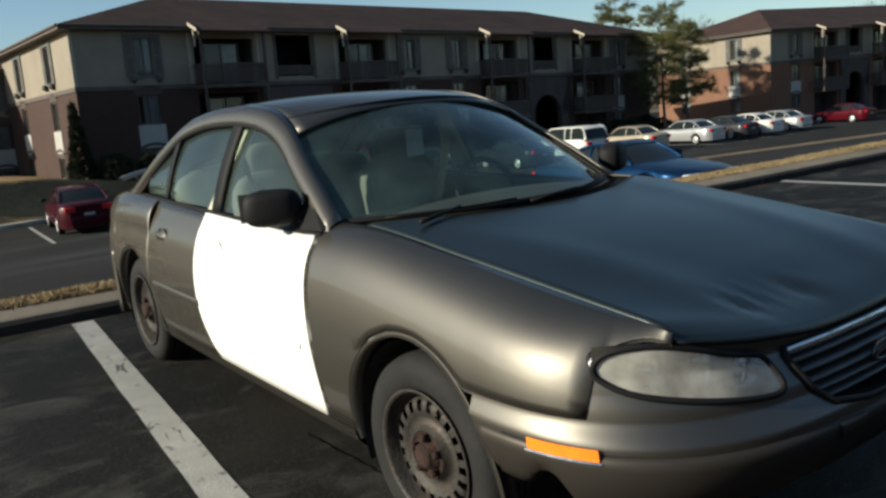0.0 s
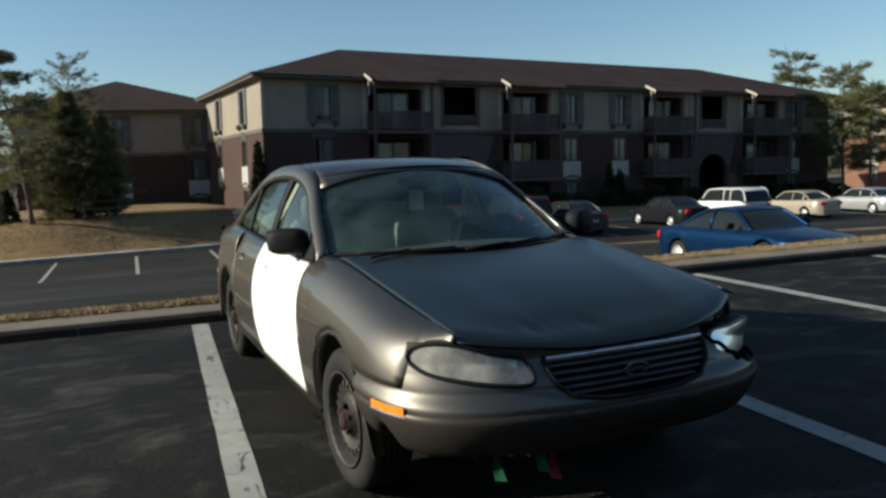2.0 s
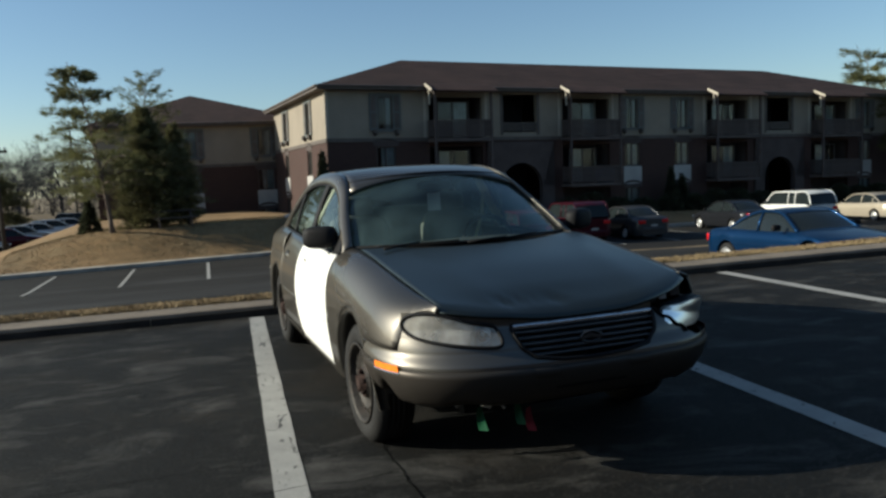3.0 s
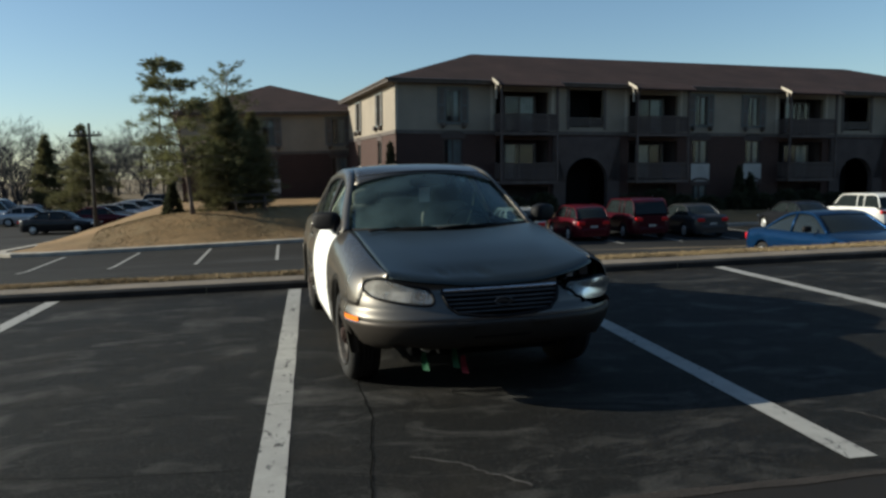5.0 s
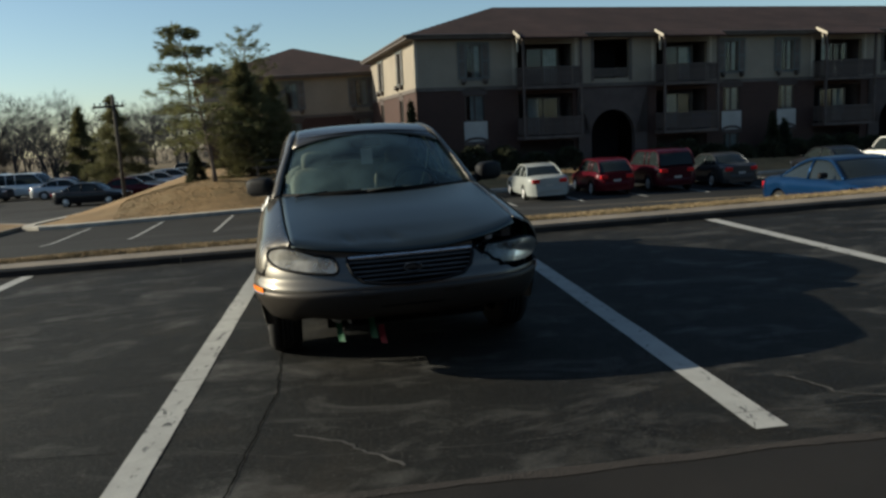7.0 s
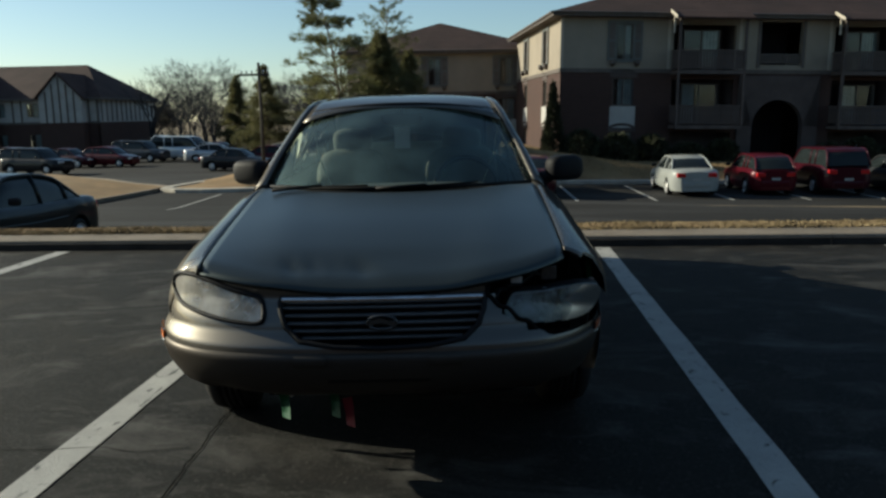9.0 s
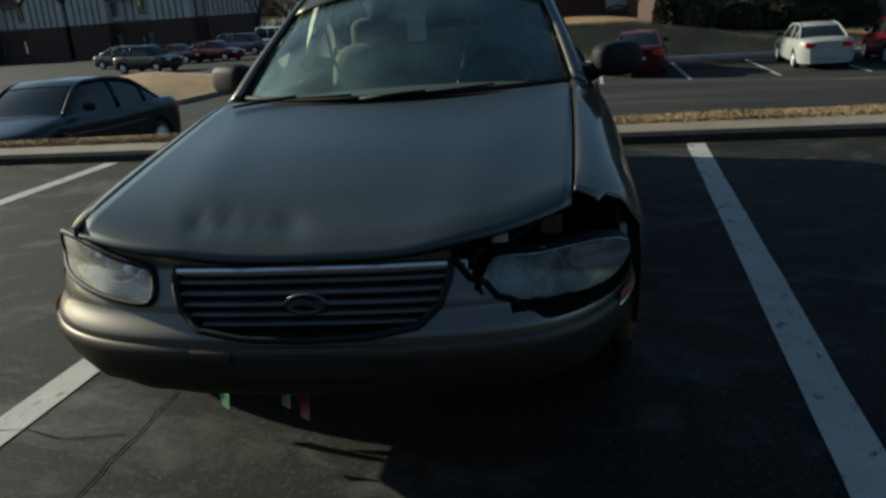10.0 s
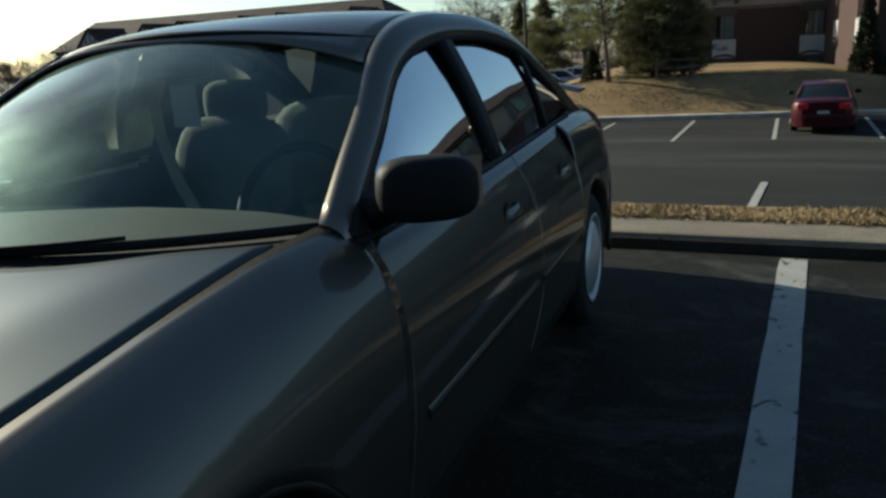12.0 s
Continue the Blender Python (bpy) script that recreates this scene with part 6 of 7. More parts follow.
    # lamps, bumpers, grille, plates
    zt, zh = curve(K["belt"], 0.97) - 0.16, curve(K["belt"], 0.04) - 0.1
    for s in (-1, 1):
        g = Geo().box(s * W * 0.62 - 0.16, s * W * 0.62 + 0.16, y0 + L - 0.14, y0 + L + 0.012, zt - 0.09, zt + 0.08)
        edge_round(g.done("tail_light", M["red_lens"], car), 0.03, 2)
        g = Geo().box(s * W * 0.60 - 0.17, s * W * 0.60 + 0.17, y0 - 0.012, y0 + 0.22, zh - 0.07, zh + 0.06)
        edge_round(g.done("headlight", M["lamp_plain"], car), 0.03, 2)
        g = Geo()
        blob(g, (s * (W + 0.09), y0 + (ta + 0.075) * L, curve(K["belt"], ta) + 0.1), (0.2, 0.1, 0.13), 0.6, 12, 8)
        g.done("door_mirror", M["plastic_black"], car, True)
    g = Geo().box(-W * 0.3, W * 0.3, y0 - 0.016, y0 + 0.1, zh - 0.06, zh + 0.04)
    edge_round(g.done("grille", M["plastic_black"], car), 0.02)
    for yy, name in ((y0 - 0.02, "front_bumper"), (y0 + L - 0.16, "rear_bumper")):
        g = Geo()
        g.box(-W * 0.60, W * 0.60, yy, yy + 0.18, 0.36, 0.58)
        edge_round(g.done(name, paint, car), 0.05, 3)
    g = Geo().box(-0.16, 0.16, y0 + L + 0.022, y0 + L + 0.03, 0.6, 0.69)
    g.done("rear_plate", M["panel_white"], car)
    for s in (-1, 1):
        g = Geo().tube([(s * (W * 0.995 + 0.002), y0 + t * L, curve(K["belt"], t) - 0.3) for t in span(0.28, 0.7, 8)], 0.016, 6)
        g.done("rub_strip", paint, body)
        for a in axles:
            make_wheel(car, s * (W - 0.1), a, s, cover=True, r=r, rim_mat=rim or M["alloy"], width=0.2)
    return car


M["dark_glass"] = mat("car_window_dark", (0.014, 0.018, 0.019), 0.06, vary=0.1, scale=2, fine=20, bump=0.0, spec=0.25)
M["lamp_plain"] = mat("lamp_clear", (0.6, 0.6, 0.58), 0.15, 0.3, vary=0.1, scale=20, fine=60, bump=0.05, coat=0.8)
for _n, _c, _m in (("blue", (0.005, 0.027, 0.078), 0.6), ("white", (0.27, 0.28, 0.265), 0.0), ("bright_white", (0.6, 0.6, 0.57), 0.0), ("beige", (0.42, 0.37, 0.29), 0.4), ("silver", (0.46, 0.47, 0.48), 0.6), ("black", (0.012, 0.013, 0.016), 0.2), ("maroon", (0.036, 0.003, 0.008), 0.1), ("red", (0.06, 0.003, 0.008), 0.1), ("charcoal", (0.05, 0.052, 0.056), 0.5), ("teal", (0.005, 0.009, 0.010), 0.1), ("pale_blue", (0.42, 0.5, 0.56), 0.1)):
    M["car_" + _n] = plain_paint("paint_" + _n, _c, _m)


def park(kind, color, x, y, yaw, label, rim=None, cat="car", z=None):
    """yaw 0: the nose points at -y."""
    m = Matrix.Translation((x, y, (low(x, y) if z is None else z) + 0.004)) @ Matrix.Rotation(radians(yaw), 4, "Z") @ Matrix.Rotation(math.atan((low(x, y + 1.3) - low(x, y - 1.3)) / 2.6) * math.cos(radians(yaw)), 4, "X")
    return build_vehicle(kind, M["car_" + color], m, label, rim, cat)


# near row, nose to the grass strip
park("coupe", "blue", 12.2, 12.2, 0, "blue compact coupe parked behind the grass strip")
park("sedan", "teal", -5.75, 11.3, 0, "dark green-black sedan parked behind the grass strip")
# far row, nose to the building
def far_spot(u, v=-9.6, yaw=180):
    p = ROW @ Vector((u, v, 0))
    return p.x, p.y, yaw + 0


for _u, _k, _c, _l in ((-3.2, "sedan", "maroon", "dark red sedan parked nose-in by the lawn"), (2.9, "sedan", "white", "white sedan parked nose-in before the flats"), (6.0, "hatchback", "red", "red hatchback parked nose-in"), (8.7, "suv", "maroon", "dark red sport wagon parked nose-in"), (11.8, "sedan", "charcoal", "dark grey sedan parked nose-in"), (18.0, "sedan", "black", "black sedan parked nose-in"), (22.1, "suv", "bright_white", "white sport utility wagon parked nose-in"), (27.6, "sedan", "beige", "pale gold sedan parked nose-in"), (33.4, "sedan", "silver", "silver sedan parked nose-in"), (37.4, "sedan", "charcoal", "grey sedan parked nose-in"), (40.6, "sedan", "bright_white", "white sedan parked nose-in"), (44.6, "sedan", "silver", "silver-grey sedan parked nose-in"), (55.0, "sedan", "red", "bright red car far along the row")):
    _x, _y, _w = far_spot(_u)
    park(_k, _c, _x, _y, _w, _l, cat="suv" if _k == "suv" else "car")

# the far lot to the west
for _x, _y, _w, _k, _c, _l in ((-14.6, 51.0, 82, "sedan", "black", "black sedan in the far lot"), (-13.4, 55.5, 100, "sedan", "red", "red sedan in the far lot"), (-13.6, 60.0, 100, "sedan", "white", "white sedan in the far row"), (-13.2, 63.5, 100, "sedan", "silver", "silver sedan in the far row"), (-12.8, 67.0, 100, "hatchback", "pale_blue", "pale blue hatchback in the far row"), (-12.4, 71.0, 100, "sedan", "silver", "silver sedan in the far row"), (-12.0, 75.0, 100, "suv", "charcoal", "grey sport utility wagon in the far row"), (-20.0, 62.0, 100, "sedan", "silver", "silver sedan in the western lot"), (-22.0, 66.0, 100, "sedan", "white", "white sedan in the western lot"),
    (-27.5, 49.5, 80, "suv", "black", "black sport utility wagon before the timbered house"), (-29.5, 57.0, 80, "sedan", "maroon", "dark red sedan before the timbered house"), (-26.3, 57.2, 80, "hatchback", "red", "red hatchback before the timbered house"), (-26.6, 63.0, 80, "suv", "charcoal", "dark wagon before the timbered house"), (-24.0, 65.5, 80, "van", "pale_blue", "pale blue van in the western lot"), (-21.2, 66.5, 80, "sedan", "maroon", "dark red sedan in the western lot"), (-33.5, 56.0, 80, "sedan", "charcoal", "dark sedan before the timbered house"), (-37.0, 62.0, 80, "sedan", "maroon", "dark red sedan by the timbered house")):
    park(_k, _c, _x, _y, _w, _l, cat="van" if _k == "van" else "suv" if _k == "suv" else "car", z=-2.08)
# ---- trees, shrubs, grass ----
def rnd_dir(rng, flat=0.4):
    a = rng.uniform(0, 2 * math.pi)
    return Vector((math.cos(a), math.sin(a), rng.uniform(-flat, flat))).normalized()


def needle_tuft(v, f, c, d, rng, size=0.28, n=9, width=0.035):
    """A spray of needles about c, pointing along d."""
    for _ in range(n):
        q = (d + Vector((rng.uniform(-0.8, 0.8), rng.uniform(-0.8, 0.8), rng.uniform(-0.5, 0.7)))).normalized()
        s = q.cross(Vector((rng.uniform(-1, 1), rng.uniform(-1, 1), rng.uniform(-1, 1)))).normalized() * width
        o = c + Vector((rng.uniform(-1, 1), rng.uniform(-1, 1), rng.uniform(-1, 1))) * size * 0.35
        e = o + q * size * rng.uniform(0.7, 1.2)
        k = len(v)
        v += [tuple(o - s), tuple(o + s), tuple(e + s * 0.3), tuple(e - s * 0.3)]
        f.append((k, k + 1, k + 2, k + 3))


def pine(name, x, y, z, height, spread, label, seed, lean=(0, 0), bare=0.25, mat_n="needles", density=1.0, droop=0.0, taper=0.75, layers=None, size=0.3, thick=0.014, limbs=4, width=0.012, n=16, shape=1.6, lift=(-0.1, 0.42), vary=(0.45, 1.08)):
    """A conifer: bent trunk, whorls of limbs with side shoots, needles in sprays with gaps between."""
    rng = random.Random(seed)
    t = thing(name, Matrix.Translation((x, y, z)), label, "tree")
    g = Geo()
    pts = [Vector((lean[0] * u * u + 0.08 * math.sin(u * 5 + seed), lean[1] * u * u + 0.08 * math.cos(u * 4 + seed), height * u)) for u in span(0, 1, 14)]
    g.tube(pts, [max(0.015, thick * height * (1 - 0.93 * u)) * (1.25 if u == 0 else 1) for u in span(0, 1, 14)], 9)
    v, f = [], []
    layers = layers or int(height * 1.5)
    for i in range(layers):
        u = lerp(bare, 0.985, (i + rng.uniform(-0.5, 0.5)) / layers)
        u = max(bare * 0.9, min(0.99, u))
        k = u * 14
        p0 = pts[int(k)].lerp(pts[min(14, int(k) + 1)], k - int(k))
        turn = i * 2.4 + seed
        reach = spread * (1 - (max(0.0, u - bare) / (1 - bare)) ** shape * taper) * (0.75 + 0.25 * min(1, (u - bare) * 8))
        count = rng.choice((limbs - 1, limbs, limbs + 1))
        for j in range(count):
            a = turn + 2 * math.pi * (j + rng.uniform(-0.3, 0.3)) / count
            r = reach * rng.uniform(*vary)
            p1 = p0 + Vector((0, 0, rng.uniform(-0.3, 0.3)))
            rise = r * rng.uniform(*lift) - droop * r
            d = Vector((math.cos(a), math.sin(a), 0))
            limb = [p1 + d * r * w + Vector((0, 0, rise * w + 0.1 * r * math.sin(w * 3) * (1 - droop))) for w in span(0, 1, 6)]
            g.tube(limb, [max(0.006, 0.012 * r * (1 - 0.8 * w) + 0.008) for w in span(0, 1, 6)], 5, False)
            for w in span(0.4, 1.0, max(3, int(4 * density))):
                q = limb[int(w * 6)] if w < 1 else limb[6]
                for s in (-1, 0, 1):
                    if rng.random() < 0.22:
                        continue
                    side = Vector((-d.y, d.x, 0)) * s * r * 0.3 * (1.1 - w * 0.5)
                    c = q + side * rng.uniform(0.6, 1.2) + Vector((0, 0, rng.uniform(-0.12, 0.2)))
                    needle_tuft(v, f, c, (d + side * 0.6 + Vector((0, 0, 0.25))).normalized(), rng, size * lerp(0.5, 1.0, min(1.0, reach / spread * 1.3)) * rng.uniform(0.8, 1.3), n, width)
    g.done("trunk", M["bark"], t, True)
    link_mesh("crown", v, f, M[mat_n], t)
    return t


def bare_branches(g, p, d, length, r, depth, rng, sides=4):
    q = p + d * length
    mid = p + d * length * 0.5 + Vector((rng.uniform(-1, 1), rng.uniform(-1, 1), 0)) * length * 0.06
    g.tube([p, mid, q], [r, r * 0.85, r * 0.65], sides, False)
    if depth == 0:
        return
    for _ in range(3 if depth > 1 else 4):
        e = (d + rnd_dir(rng, 0.5) * rng.uniform(0.45, 0.85) + Vector((0, 0, 0.15))).normalized()
        s = p.lerp(q, rng.uniform(0.55, 1.0))
        bare_branches(g, s, e, length * rng.uniform(0.55, 0.78), r * 0.55, depth - 1, rng, 3)


def bare_tree(x, y, z, height, seed, label, depth=5):
    rng = random.Random(seed)
    t = thing("bare_tree", Matrix.Translation((x, y, z)), label, "tree")
    g = Geo()
    for _ in range(2):
        bare_branches(g, Vector((0, 0, 0)), Vector((rng.uniform(-0.12, 0.12), rng.uniform(-0.12, 0.12), 1)).normalized(), height * 0.30, height * 0.014, depth, rng, 6)
    g.done("bare_crown", M["twigs"], t)
    return t


def shrub(x, y, z, w, h, seed, label, cone=False, m="shrub_leaves"):
    rng = random.Random(seed)
    t = thing("shrub", Matrix.Translation((x, y, z)), label, "shrub", "foundation shrubs")
    g = Geo()
    v, f = [], []
    for _ in range(7):
        a = rng.uniform(0, 6.28)
        g.tube([(0, 0, 0), (0.2 * w * math.cos(a), 0.2 * w * math.sin(a), h * 0.5)], [0.025, 0.01], 5, False)
    n = int(260 * w * h) + 120
    for _ in range(n):
        u = rng.random() ** 0.7
        a = rng.uniform(0, 6.28)
        zz = h * (1 - u) if cone else h * rng.random()
        rr = w / 2 * (u if cone else math.sqrt(max(0.05, 1 - (zz / h) ** 2.5))) * rng.uniform(0.7, 1.08)
        c = Vector((rr * math.cos(a), rr * math.sin(a), zz * rng.uniform(0.9, 1.05)))
        needle_tuft(v, f, c, Vector((math.cos(a), math.sin(a), 0.5)).normalized(), rng, 0.16, 5, 0.03)
    g.done("stems", M["bark"], t)
    link_mesh("foliage", v, f, M[m], t)
    return t


def stand(x, y):
    return lawn_height(x, y) - 0.04


pine("pine_tree", -4.3, 36.0, stand(-4.3, 36.0), 7.5, 2.75, "tall open pine with gaps on the lawn mound", 3, lean=(-1.3, 0), bare=0.24, taper=0.78, size=0.25, layers=13, limbs=5, n=20, density=1.3, shape=1.1, lift=(-0.1, 0.2), vary=(0.55, 1.08))
pine("pine_tree", -3.0, 40.2, stand(-3.0, 40.2), 7.5, 2.3, "pine with sparse top behind the open pine", 8, lean=(0.3, 0), bare=0.2, taper=0.72, size=0.22, layers=17, limbs=4, n=9, shape=1.2, lift=(0.3, 0.75))
pine("cedar_tree", -2.7, 37.4, stand(-2.7, 37.4), 5.6, 2.35, "dense dark cedar on the lawn mound", 12, bare=0.03, density=1.9, mat_n="needles_dark", droop=0.02, taper=0.97, layers=26, size=0.27, limbs=8, width=0.012, n=12, shape=1.25, lift=(-0.1, 0.3), vary=(0.45, 1.08))
pine("cedar_tree", -1.6, 38.4, stand(-1.6, 38.4), 4.7, 1.75, "brownish dense cedar on the lawn mound", 15, bare=0.03, density=1.6, mat_n="needles_dark", droop=0.02, taper=0.95, layers=18, size=0.27, limbs=7, width=0.012, n=12, shape=1.25, lift=(-0.1, 0.3), vary=(0.45, 1.08))
shrub(-5.5, 37.9, stand(-5.5, 37.9), 0.9, 1.6, 21, "dark cone-shaped evergreen shrub", cone=True)
pine("spruce_tree", -17.6, 68.9, -2.1, 7.9, 3.2, "full spruce beside the far lot", 31, bare=0.05, density=1.5, mat_n="needles_dark", shape=1.2, lift=(-0.2, 0.2), droop=0.03, taper=0.97, layers=19, size=0.36, limbs=7, width=0.02, n=11, vary=(0.4, 1.12))
pine("spruce_tree", -26.2, 87.3, -2.2, 8.3, 3.0, "spruce at the edge of the far lot", 33, bare=0.05, density=1.3, mat_n="needles_dark", shape=1.0, lift=(-0.25, 0.15), droop=0.05, taper=0.97, layers=19, size=0.4, limbs=7, width=0.022, n=15)
pine("pine_tree", 47.3, 43.6, -2.4, 9.6, 3.0, "open pine between two apartment blocks", 41, bare=0.2, density=1.2, taper=0.6, size=0.42, width=0.022, n=14, layers=13, limbs=4)
pine("pine_tree", 49.2, 50.2, -2.4, 11.2, 2.8, "tall pine behind the apartment block", 44, bare=0.3, density=1.2, taper=0.5, size=0.42, width=0.022, n=14, layers=13, limbs=4)
pine("pine_tree", 52.5, 46.0, -2.4, 9.0, 2.8, "open pine before the sunlit end wall", 47, bare=0.25, density=1.2, taper=0.6, size=0.42, width=0.022, n=14, layers=12, limbs=4)
bare_tree(-33.6, 81.5, -2.2, 11.5, 51, "bare winter tree beside the timbered house")
bare_tree(-28.0, 84.0, -2.2, 7.5, 52, "low bare winter tree at the far lot")
bare_tree(-24.0, 90.0, -2.2, 9.5, 53, "bare winter tree at the far lot")
bare_tree(-42.5, 43.0, -2.2, 8.5, 54, "bare winter tree west of the lot")
# clipped shrubs along the foot of the main block
_rng = random.Random(5)
for _i in range(24):
    _u = 0.8 + 1.8 * _i
    if min(abs(_u - 11.4), abs(_u - 31.0)) < 1.6:
        continue
    _p = ROW @ Vector((_u, -1.3 - 0.3 * _rng.random(), 0))
    shrub(_p.x, _p.y, lawn_height(_p.x, _p.y) - 0.03, _rng.uniform(1.5, 1.9), _rng.uniform(0.8, 1.3), 60 + _i, "rounded dark evergreen shrub at the foot of the wall")
for _u, _h in ((-0.5, 3.4), (21.2, 2.6), (22.0, 2.2)):
    _p = ROW @ Vector((_u, -1.1, 0))
    shrub(_p.x, _p.y, lawn_height(_p.x, _p.y) - 0.03, 1.1, _h, 90 + int(_u), "tall dark cone-shaped evergreen by the wall", cone=True)


# far woods: one mass of bare crowns and conifers along the horizon
def far_woods():
    rng = random.Random(77)
    g = Geo()
    v, f = [], []
    for i in range(130):
        a = radians(rng.uniform(-64, 14) if i % 3 else rng.uniform(30, 75))
        d = rng.uniform(115, 165)
        base = Vector((math.sin(a) * d, math.cos(a) * d, -3.0))
        h = rng.uniform(9.5, 15.5) if a > radians(-21) else rng.uniform(6.5, 9.5)
        for _ in range(2):
            bare_branches(g, base, Vector((rng.uniform(-0.15, 0.15), 0, 1)).normalized(), h * 0.3, h * 0.014, 4, rng, 4)
        for _ in range(380):
            q = rnd_dir(rng, 0.9)
            c = base + Vector((0, 0, h * 0.62)) + Vector((q.x * h * 0.36, q.y * h * 0.36, q.z * h * 0.34)) * rng.uniform(0.5, 1.05)
            needle_tuft(v, f, c, (q + Vector((0, 0, 0.5))).normalized(), rng, 0.9, 4, 0.022)
    w = thing("far_woods", Matrix.Identity(4), "grey haze of bare winter trees along the horizon", "trees", kind="stuff")
    g.done("branches", M["twigs"], w)
    link_mesh("twigs", v, f, M["twigs"], w)
    v, f = [], []
    for i in range(200):
        a = radians(lerp(-80, 90, (i + rng.random()) / 200))
        d = rng.uniform(170, 200)
        base = Vector((math.sin(a) * d, math.cos(a) * d, -4.0))
        for _ in range(70):
            q = rnd_dir(rng, 1.0)
            needle_tuft(v, f, base + Vector((q.x * 4.5, q.y * 4.5, 3.5 + q.z * 4.0 + 1.5 * noise.noise((i * 0.3, 0, 0)))), Vector((0, 0, 1)), rng, 1.3, 5, 0.05)
    link_mesh("hedge_line", v, f, M["twigs"], w)
    return w


far_woods()


# grass blades on the strip
def grass_blades():
    rng = random.Random(9)
    v, f = [], []
    for i in range(85000):
        x = rng.gauss(2, 9) if i % 2 else rng.uniform(-25, 30)
        y = rng.uniform(7.03, 7.55)
        if rng.random() < 0.35:
            y = rng.gauss(7.06, 0.03)
        n = 0.5 + 0.5 * noise.noise((x * 1.1, y * 2.0, 3))
        h = (0.03 + 0.028 * n) * rng.uniform(0.4, 1.25)
        a = rng.uniform(0, 6.28)
        b = Vector((math.cos(a), math.sin(a), 0)) * rng.uniform(0.002, 0.005)
        l = Vector((rng.uniform(-1, 1), rng.uniform(-1, 1), 0)) * h * 0.8
        p = Vector((x, y, KERB_H - 0.01 - 0.25 * max(0.0, y - 7.42)))
        k = len(v)
        v += [tuple(p - b), tuple(p + b), tuple(p + b * 0.6 + l * 0.4 + Vector((0, 0, h * 0.65))), tuple(p + l + Vector((0, 0, h)))]
        f.append((k, k + 1, k + 2, k + 3))
    ob = link_mesh("strip_grass", v, f, M["straw"])
    return tagged(ob, "matted dry straw-coloured winter grass on the strip", "grass", kind="stuff")


grass_blades()


def mound_grass():
    rng = random.Random(19)
    v, f = [], []
    for i in range(42000):
        p = ROW @ Vector((rng.uniform(-15, 8), rng.uniform(-6.0, 1.5), 0))
        h = rng.uniform(0.015, 0.05)
        a = rng.uniform(0, 6.28)
        b = Vector((math.cos(a), math.sin(a), 0)) * 0.018
        l = Vector((rng.uniform(-1, 1), rng.uniform(-1, 1), 0)) * h * 0.7
        q = Vector((p.x, p.y, lawn_height(p.x, p.y) + 0.0))
        k = len(v)
        v += [tuple(q - b), tuple(q + b), tuple(q + l + Vector((0, 0, h)))]
        f.append((k, k + 1, k + 2))
    return tagged(link_mesh("mound_grass", v, f, M["straw"]), "dry winter grass on the lawn mound", "grass", kind="stuff")


mound_grass()
# ---- the timbered house, pole, picnic table ----
M["timber_panel"] = mat("timber_panel", (0.34, 0.33, 0.31), 0.85, vary=0.12, scale=1, fine=20, bump=0.1)


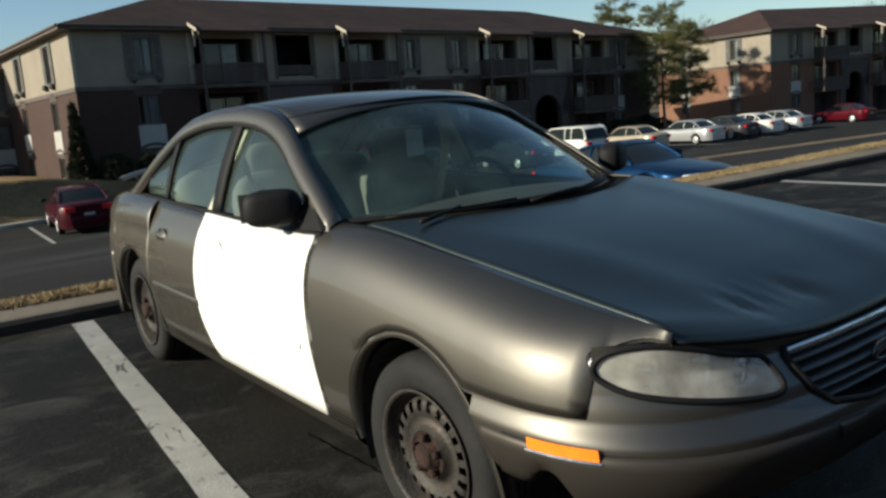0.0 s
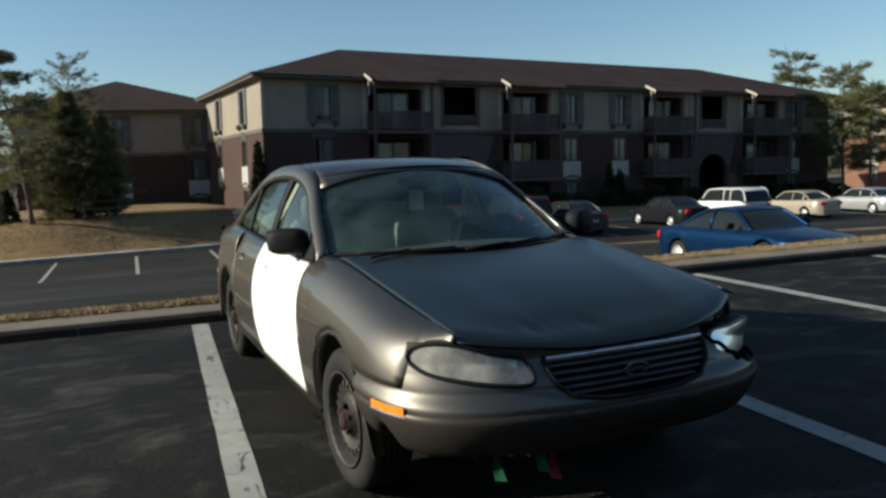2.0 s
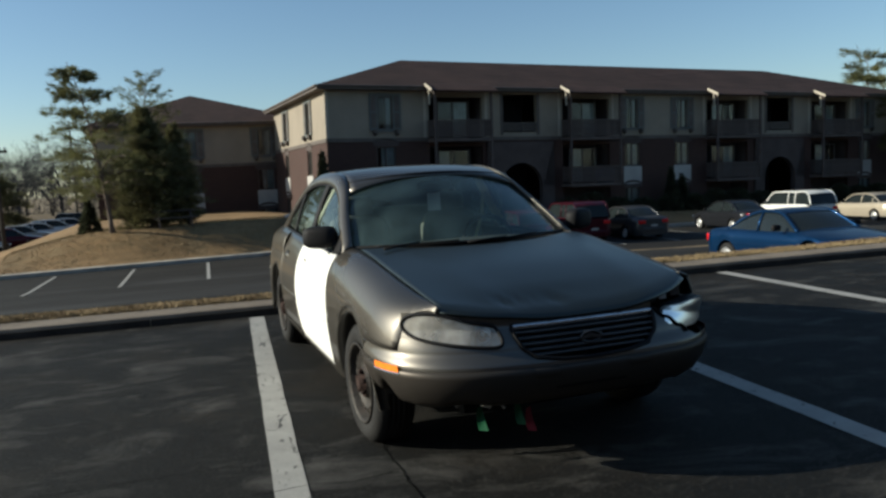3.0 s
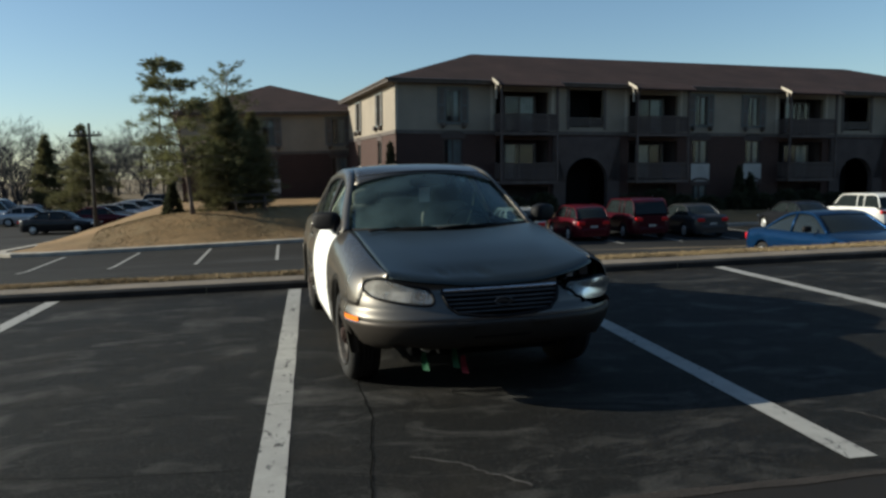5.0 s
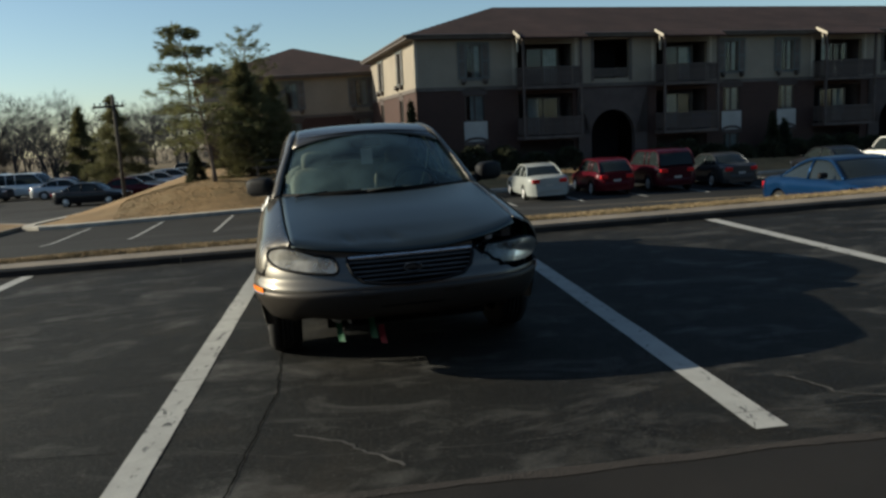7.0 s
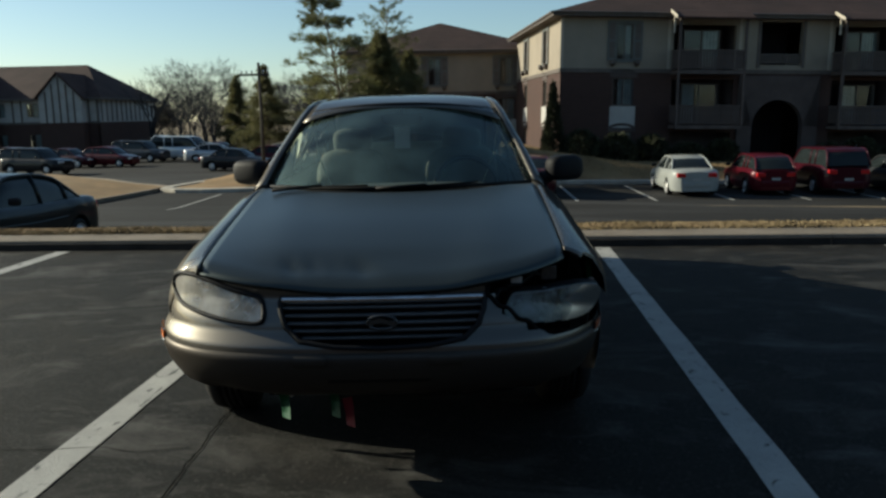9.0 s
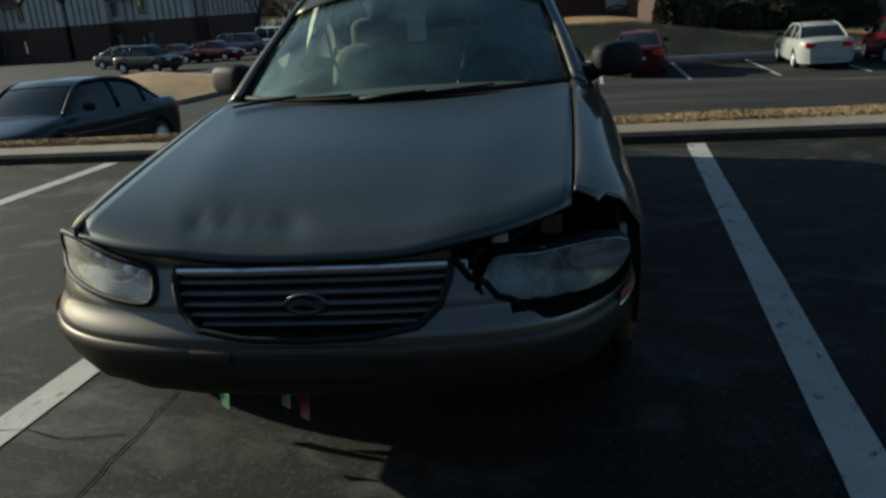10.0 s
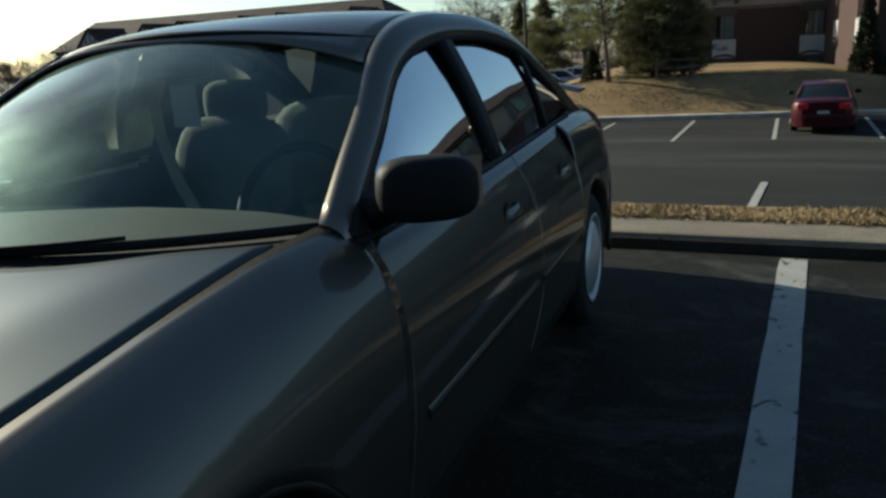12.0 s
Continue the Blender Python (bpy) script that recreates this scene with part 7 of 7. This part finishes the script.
def timbered_house(m):
    h = thing("timbered_house", m, "long timber-framed apartment house with dark roof and pale panels", "building")
    L, D, z0, z1, z2 = 46.0, 14.0, -0.6, 3.1, 5.5
    wins = [(-L + 3.4 * k + 2.0) for k in range(13)]
    g = Geo()
    wall_panel(g, -L, 0, z0, z1, [(u - 0.6, u + 0.6, z0 + 1.2, z0 + 2.6) for u in wins])
    g.done("brick_wall", M["brick"], h)
    g = Geo()
    wall_panel(g, 0, D, z0, z1, [], m=Matrix.Rotation(radians(90), 4, "Z"))
    g.done("brick_end_wall", M["brick"], h)
    g = Geo()
    wall_panel(g, -L, 0, z1, z2, [(u - 0.6, u + 0.6, z1 + 0.6, z1 + 1.9) for u in wins])
    g.done("panel_wall", M["timber_panel"], h)
    g = Geo()
    wall_panel(g, 0, D, z1, z2, [], m=Matrix.Rotation(radians(90), 4, "Z"))
    g.done("panel_end_wall", M["timber_panel"], h)
    for k in range(int(L / 0.85) + 1):
        u = -L + 0.85 * k
        if any(abs(u - w) < 0.66 for w in wins):
            continue
        Geo().box(u - 0.09, u + 0.09, -0.05, 0.0, z1 + 0.1, z2).done("timber", M["trim_dark"], h)
    for k in range(12):
        Geo().box(0.0, 0.05, 0.6 + 1.15 * k, 0.8 + 1.15 * k, z1 + 0.1, z2).done("timber", M["trim_dark"], h)
    Geo().box(-L, 0.06, -0.07, 0.0, z1 - 0.12, z1 + 0.1).done("sill_beam", M["trim_dark"], h)
    for u in wins:
        window_set(h, u - 0.6, u + 0.6, z0 + 1.2, z0 + 2.6, None, 0.5)
        window_set(h, u - 0.6, u + 0.6, z1 + 0.6, z1 + 1.9, None, 0.4)
    g = Geo()
    o, rise = 0.6, 3.6
    a, b, c, d = (-L - o, -o, z2), (o, -o, z2), (o, D + o, z2), (-L - o, D + o, z2)
    r0, r1 = (-L, D / 2, z2 + rise), (-4.0, D / 2, z2 + rise)
    g.add([a, b, c, d, r0, r1], [(0, 1, 5, 4), (2, 3, 4, 5), (1, 2, 5), (3, 0, 4)])
    roof = g.done("roof", M["roof"], h)
    Geo().box(-L - o, o, -o, D + o, z2 - 0.22, z2 - 0.01).done("eave_board", M["trim_dark"], roof)
    for u in (-3.2, -12.2, -17.0, -25.5, -30.5, -39.0):
        w = 2.1
        g = Geo()
        g.add([(u - w, -1.2, z1), (u + w, -1.2, z1), (u + w, -1.2, z2 + 0.1), (u, -1.2, z2 + 2.3), (u - w, -1.2, z2 + 0.1)], [(0, 1, 2, 3, 4)])
        g.add([(u - w, -1.2, z1), (u - w, 0, z1), (u - w, 0, z2), (u - w, -1.2, z2)], [(0, 1, 2, 3)])
        g.add([(u + w, -1.2, z1), (u + w, 0, z1), (u + w, 0, z2), (u + w, -1.2, z2)], [(0, 1, 2, 3)])
        gb = g.done("gable", M["timber_panel"], h)
        g = Geo()
        for s in (-1, 1):
            g.add([(u, -1.5, z2 + 2.45), (u + s * (w + 0.4), -1.5, z2 - 0.1), (u + s * (w + 0.4), 1.6, z2 - 0.1), (u, 4.6, z2 + 2.45), (u, -1.5, z2 + 2.25), (u + s * (w + 0.4), -1.5, z2 - 0.3)], [(0, 1, 2, 3), (0, 4, 5, 1)])
        g.done("gable_roof", M["roof"], gb)
        for k in (-1.4, -0.7, 0, 0.7, 1.4):
            Geo().box(u + k - 0.08, u + k + 0.08, -1.25, -1.2, z1, z2 + 2.0 - abs(k)).done("gable_timber", M["trim_dark"], gb)
        Geo().box(u - w, u + w, -1.2, 0.0, z0, z1).done("porch_wall", M["brick"], gb)
    return h


timbered_house(Matrix.Translation((-36.5, 76.0, -1.85)) @ Matrix.Rotation(radians(2), 4, "Z"))


def utility_pole(x, y, z, height):
    t = thing("utility_pole", Matrix.Translation((x, y, z)), "weathered wooden utility pole with a crossarm", "pole")
    Geo().tube([(0, 0, 0), (0.02, 0, height * 0.5), (0.0, 0, height)], [0.11, 0.095, 0.08], 10).done("pole", M["pole_wood"], t, True)
    Geo().box(-1.1, 0.6, -0.06, 0.06, height - 0.72, height - 0.6).done("crossarm", M["pole_wood"], t)
    for u in (-1.0, -0.7, -0.4, 0.25, 0.5):
        Geo().tube([(u, 0, height - 0.6), (u, 0, height - 0.48), (u, 0, height - 0.42)], [0.03, 0.05, 0.03], 8).done("insulator", M["dull_chrome"], t)
    return t


utility_pole(-10.7, 44.0, -2.0, 6.4)
utility_pole(-15.3, 92.0, -2.4, 11.5)


def picnic_table(m):
    t = thing("picnic_table", m, "dark weathered wooden picnic table on the lawn", "table")
    for k in range(5):
        Geo().box(-0.95, 0.95, -0.36 + 0.148 * k, -0.36 + 0.148 * k + 0.135, 0.72, 0.76).done("plank", M["rail_wood"], t)
    for s in (-1, 1):
        for k in range(2):
            y = s * 0.62 + (k - 0.5) * 0.145
            Geo().box(-0.95, 0.95, y - 0.068, y + 0.068, 0.42, 0.46).done("seat_plank", M["rail_wood"], t)
    for x in (-0.7, 0.7):
        for s in (-1, 1):
            Geo().tube([(x, s * 0.6, 0), (x, s * 0.2, 0.72)], 0.045, 6).done("leg", M["rail_wood"], t)
        Geo().box(x - 0.04, x + 0.04, -0.72, 0.72, 0.36, 0.42).done("brace", M["rail_wood"], t)
    return t


picnic_table(Matrix.Translation((-1.7, 38.3 - 1.6, stand(-1.7, 36.7) + 0.03)) @ Matrix.Rotation(radians(10), 4, "Z"))


# ---- garden chairs and a covered grill by the block ----
M["chair_white"] = mat("chair_plastic", (0.55, 0.55, 0.53), 0.5, vary=0.1, scale=4, fine=60, bump=0.05)
M["tarp_blue"] = mat("tarpaulin_blue", (0.02, 0.045, 0.12), 0.6, vary=0.25, scale=5, fine=60, bump=0.3)


def garden_chair(m):
    t = thing("garden_chair", m, "white plastic garden chair below a balcony", "chair", "garden chairs by the block")
    edge_round(slab("seat", M["chair_white"], t, -0.24, 0.24, -0.24, 0.22, 0.40, 0.43), 0.012)
    Geo().grid([[(lerp(-0.23, 0.23, u), 0.21 + 0.12 * v - 0.04 * (2 * u - 1) ** 2, 0.43 + 0.45 * v) for u in span(0, 1, 8)] for v in span(0, 1, 6)]).done("backrest", M["chair_white"], t, True)
    for sx in (-1, 1):
        Geo().tube([(sx * 0.25, 0.27, 0.64), (sx * 0.27, 0.0, 0.65), (sx * 0.26, -0.22, 0.62), (sx * 0.25, -0.24, 0.42)], 0.02, 8).done("armrest", M["chair_white"], t, True)
        for sy in (-0.22, 0.2):
            Geo().tube([(sx * 0.21, sy, 0.41), (sx * 0.25, sy * 1.2, 0.0)], [0.022, 0.018], 8).done("leg", M["chair_white"], t, True)
    return t


_p = BLD @ Vector((15.5, -0.9, 0))
_chair = garden_chair(Matrix.Translation((_p.x, _p.y, lawn_height(_p.x, _p.y) + 0.01)) @ Matrix.Rotation(radians(25), 4, "Z"))
_p = BLD @ Vector((25.6, -0.9, 0))
copy_thing(_chair, Matrix.Translation((_p.x, _p.y, lawn_height(_p.x, _p.y) + 0.01)) @ Matrix.Rotation(radians(-20), 4, "Z"))
_t = thing("covered_grill", BLD @ Matrix.Translation((16.75, -0.62, 0.70)), "low box under a blue tarpaulin on a balcony", "grill")
_g = Geo()
blob(_g, (0, 0, 0.44), (1.15, 0.55, 0.88), 0.35)
_g.done("tarpaulin", M["tarp_blue"], _t, True)
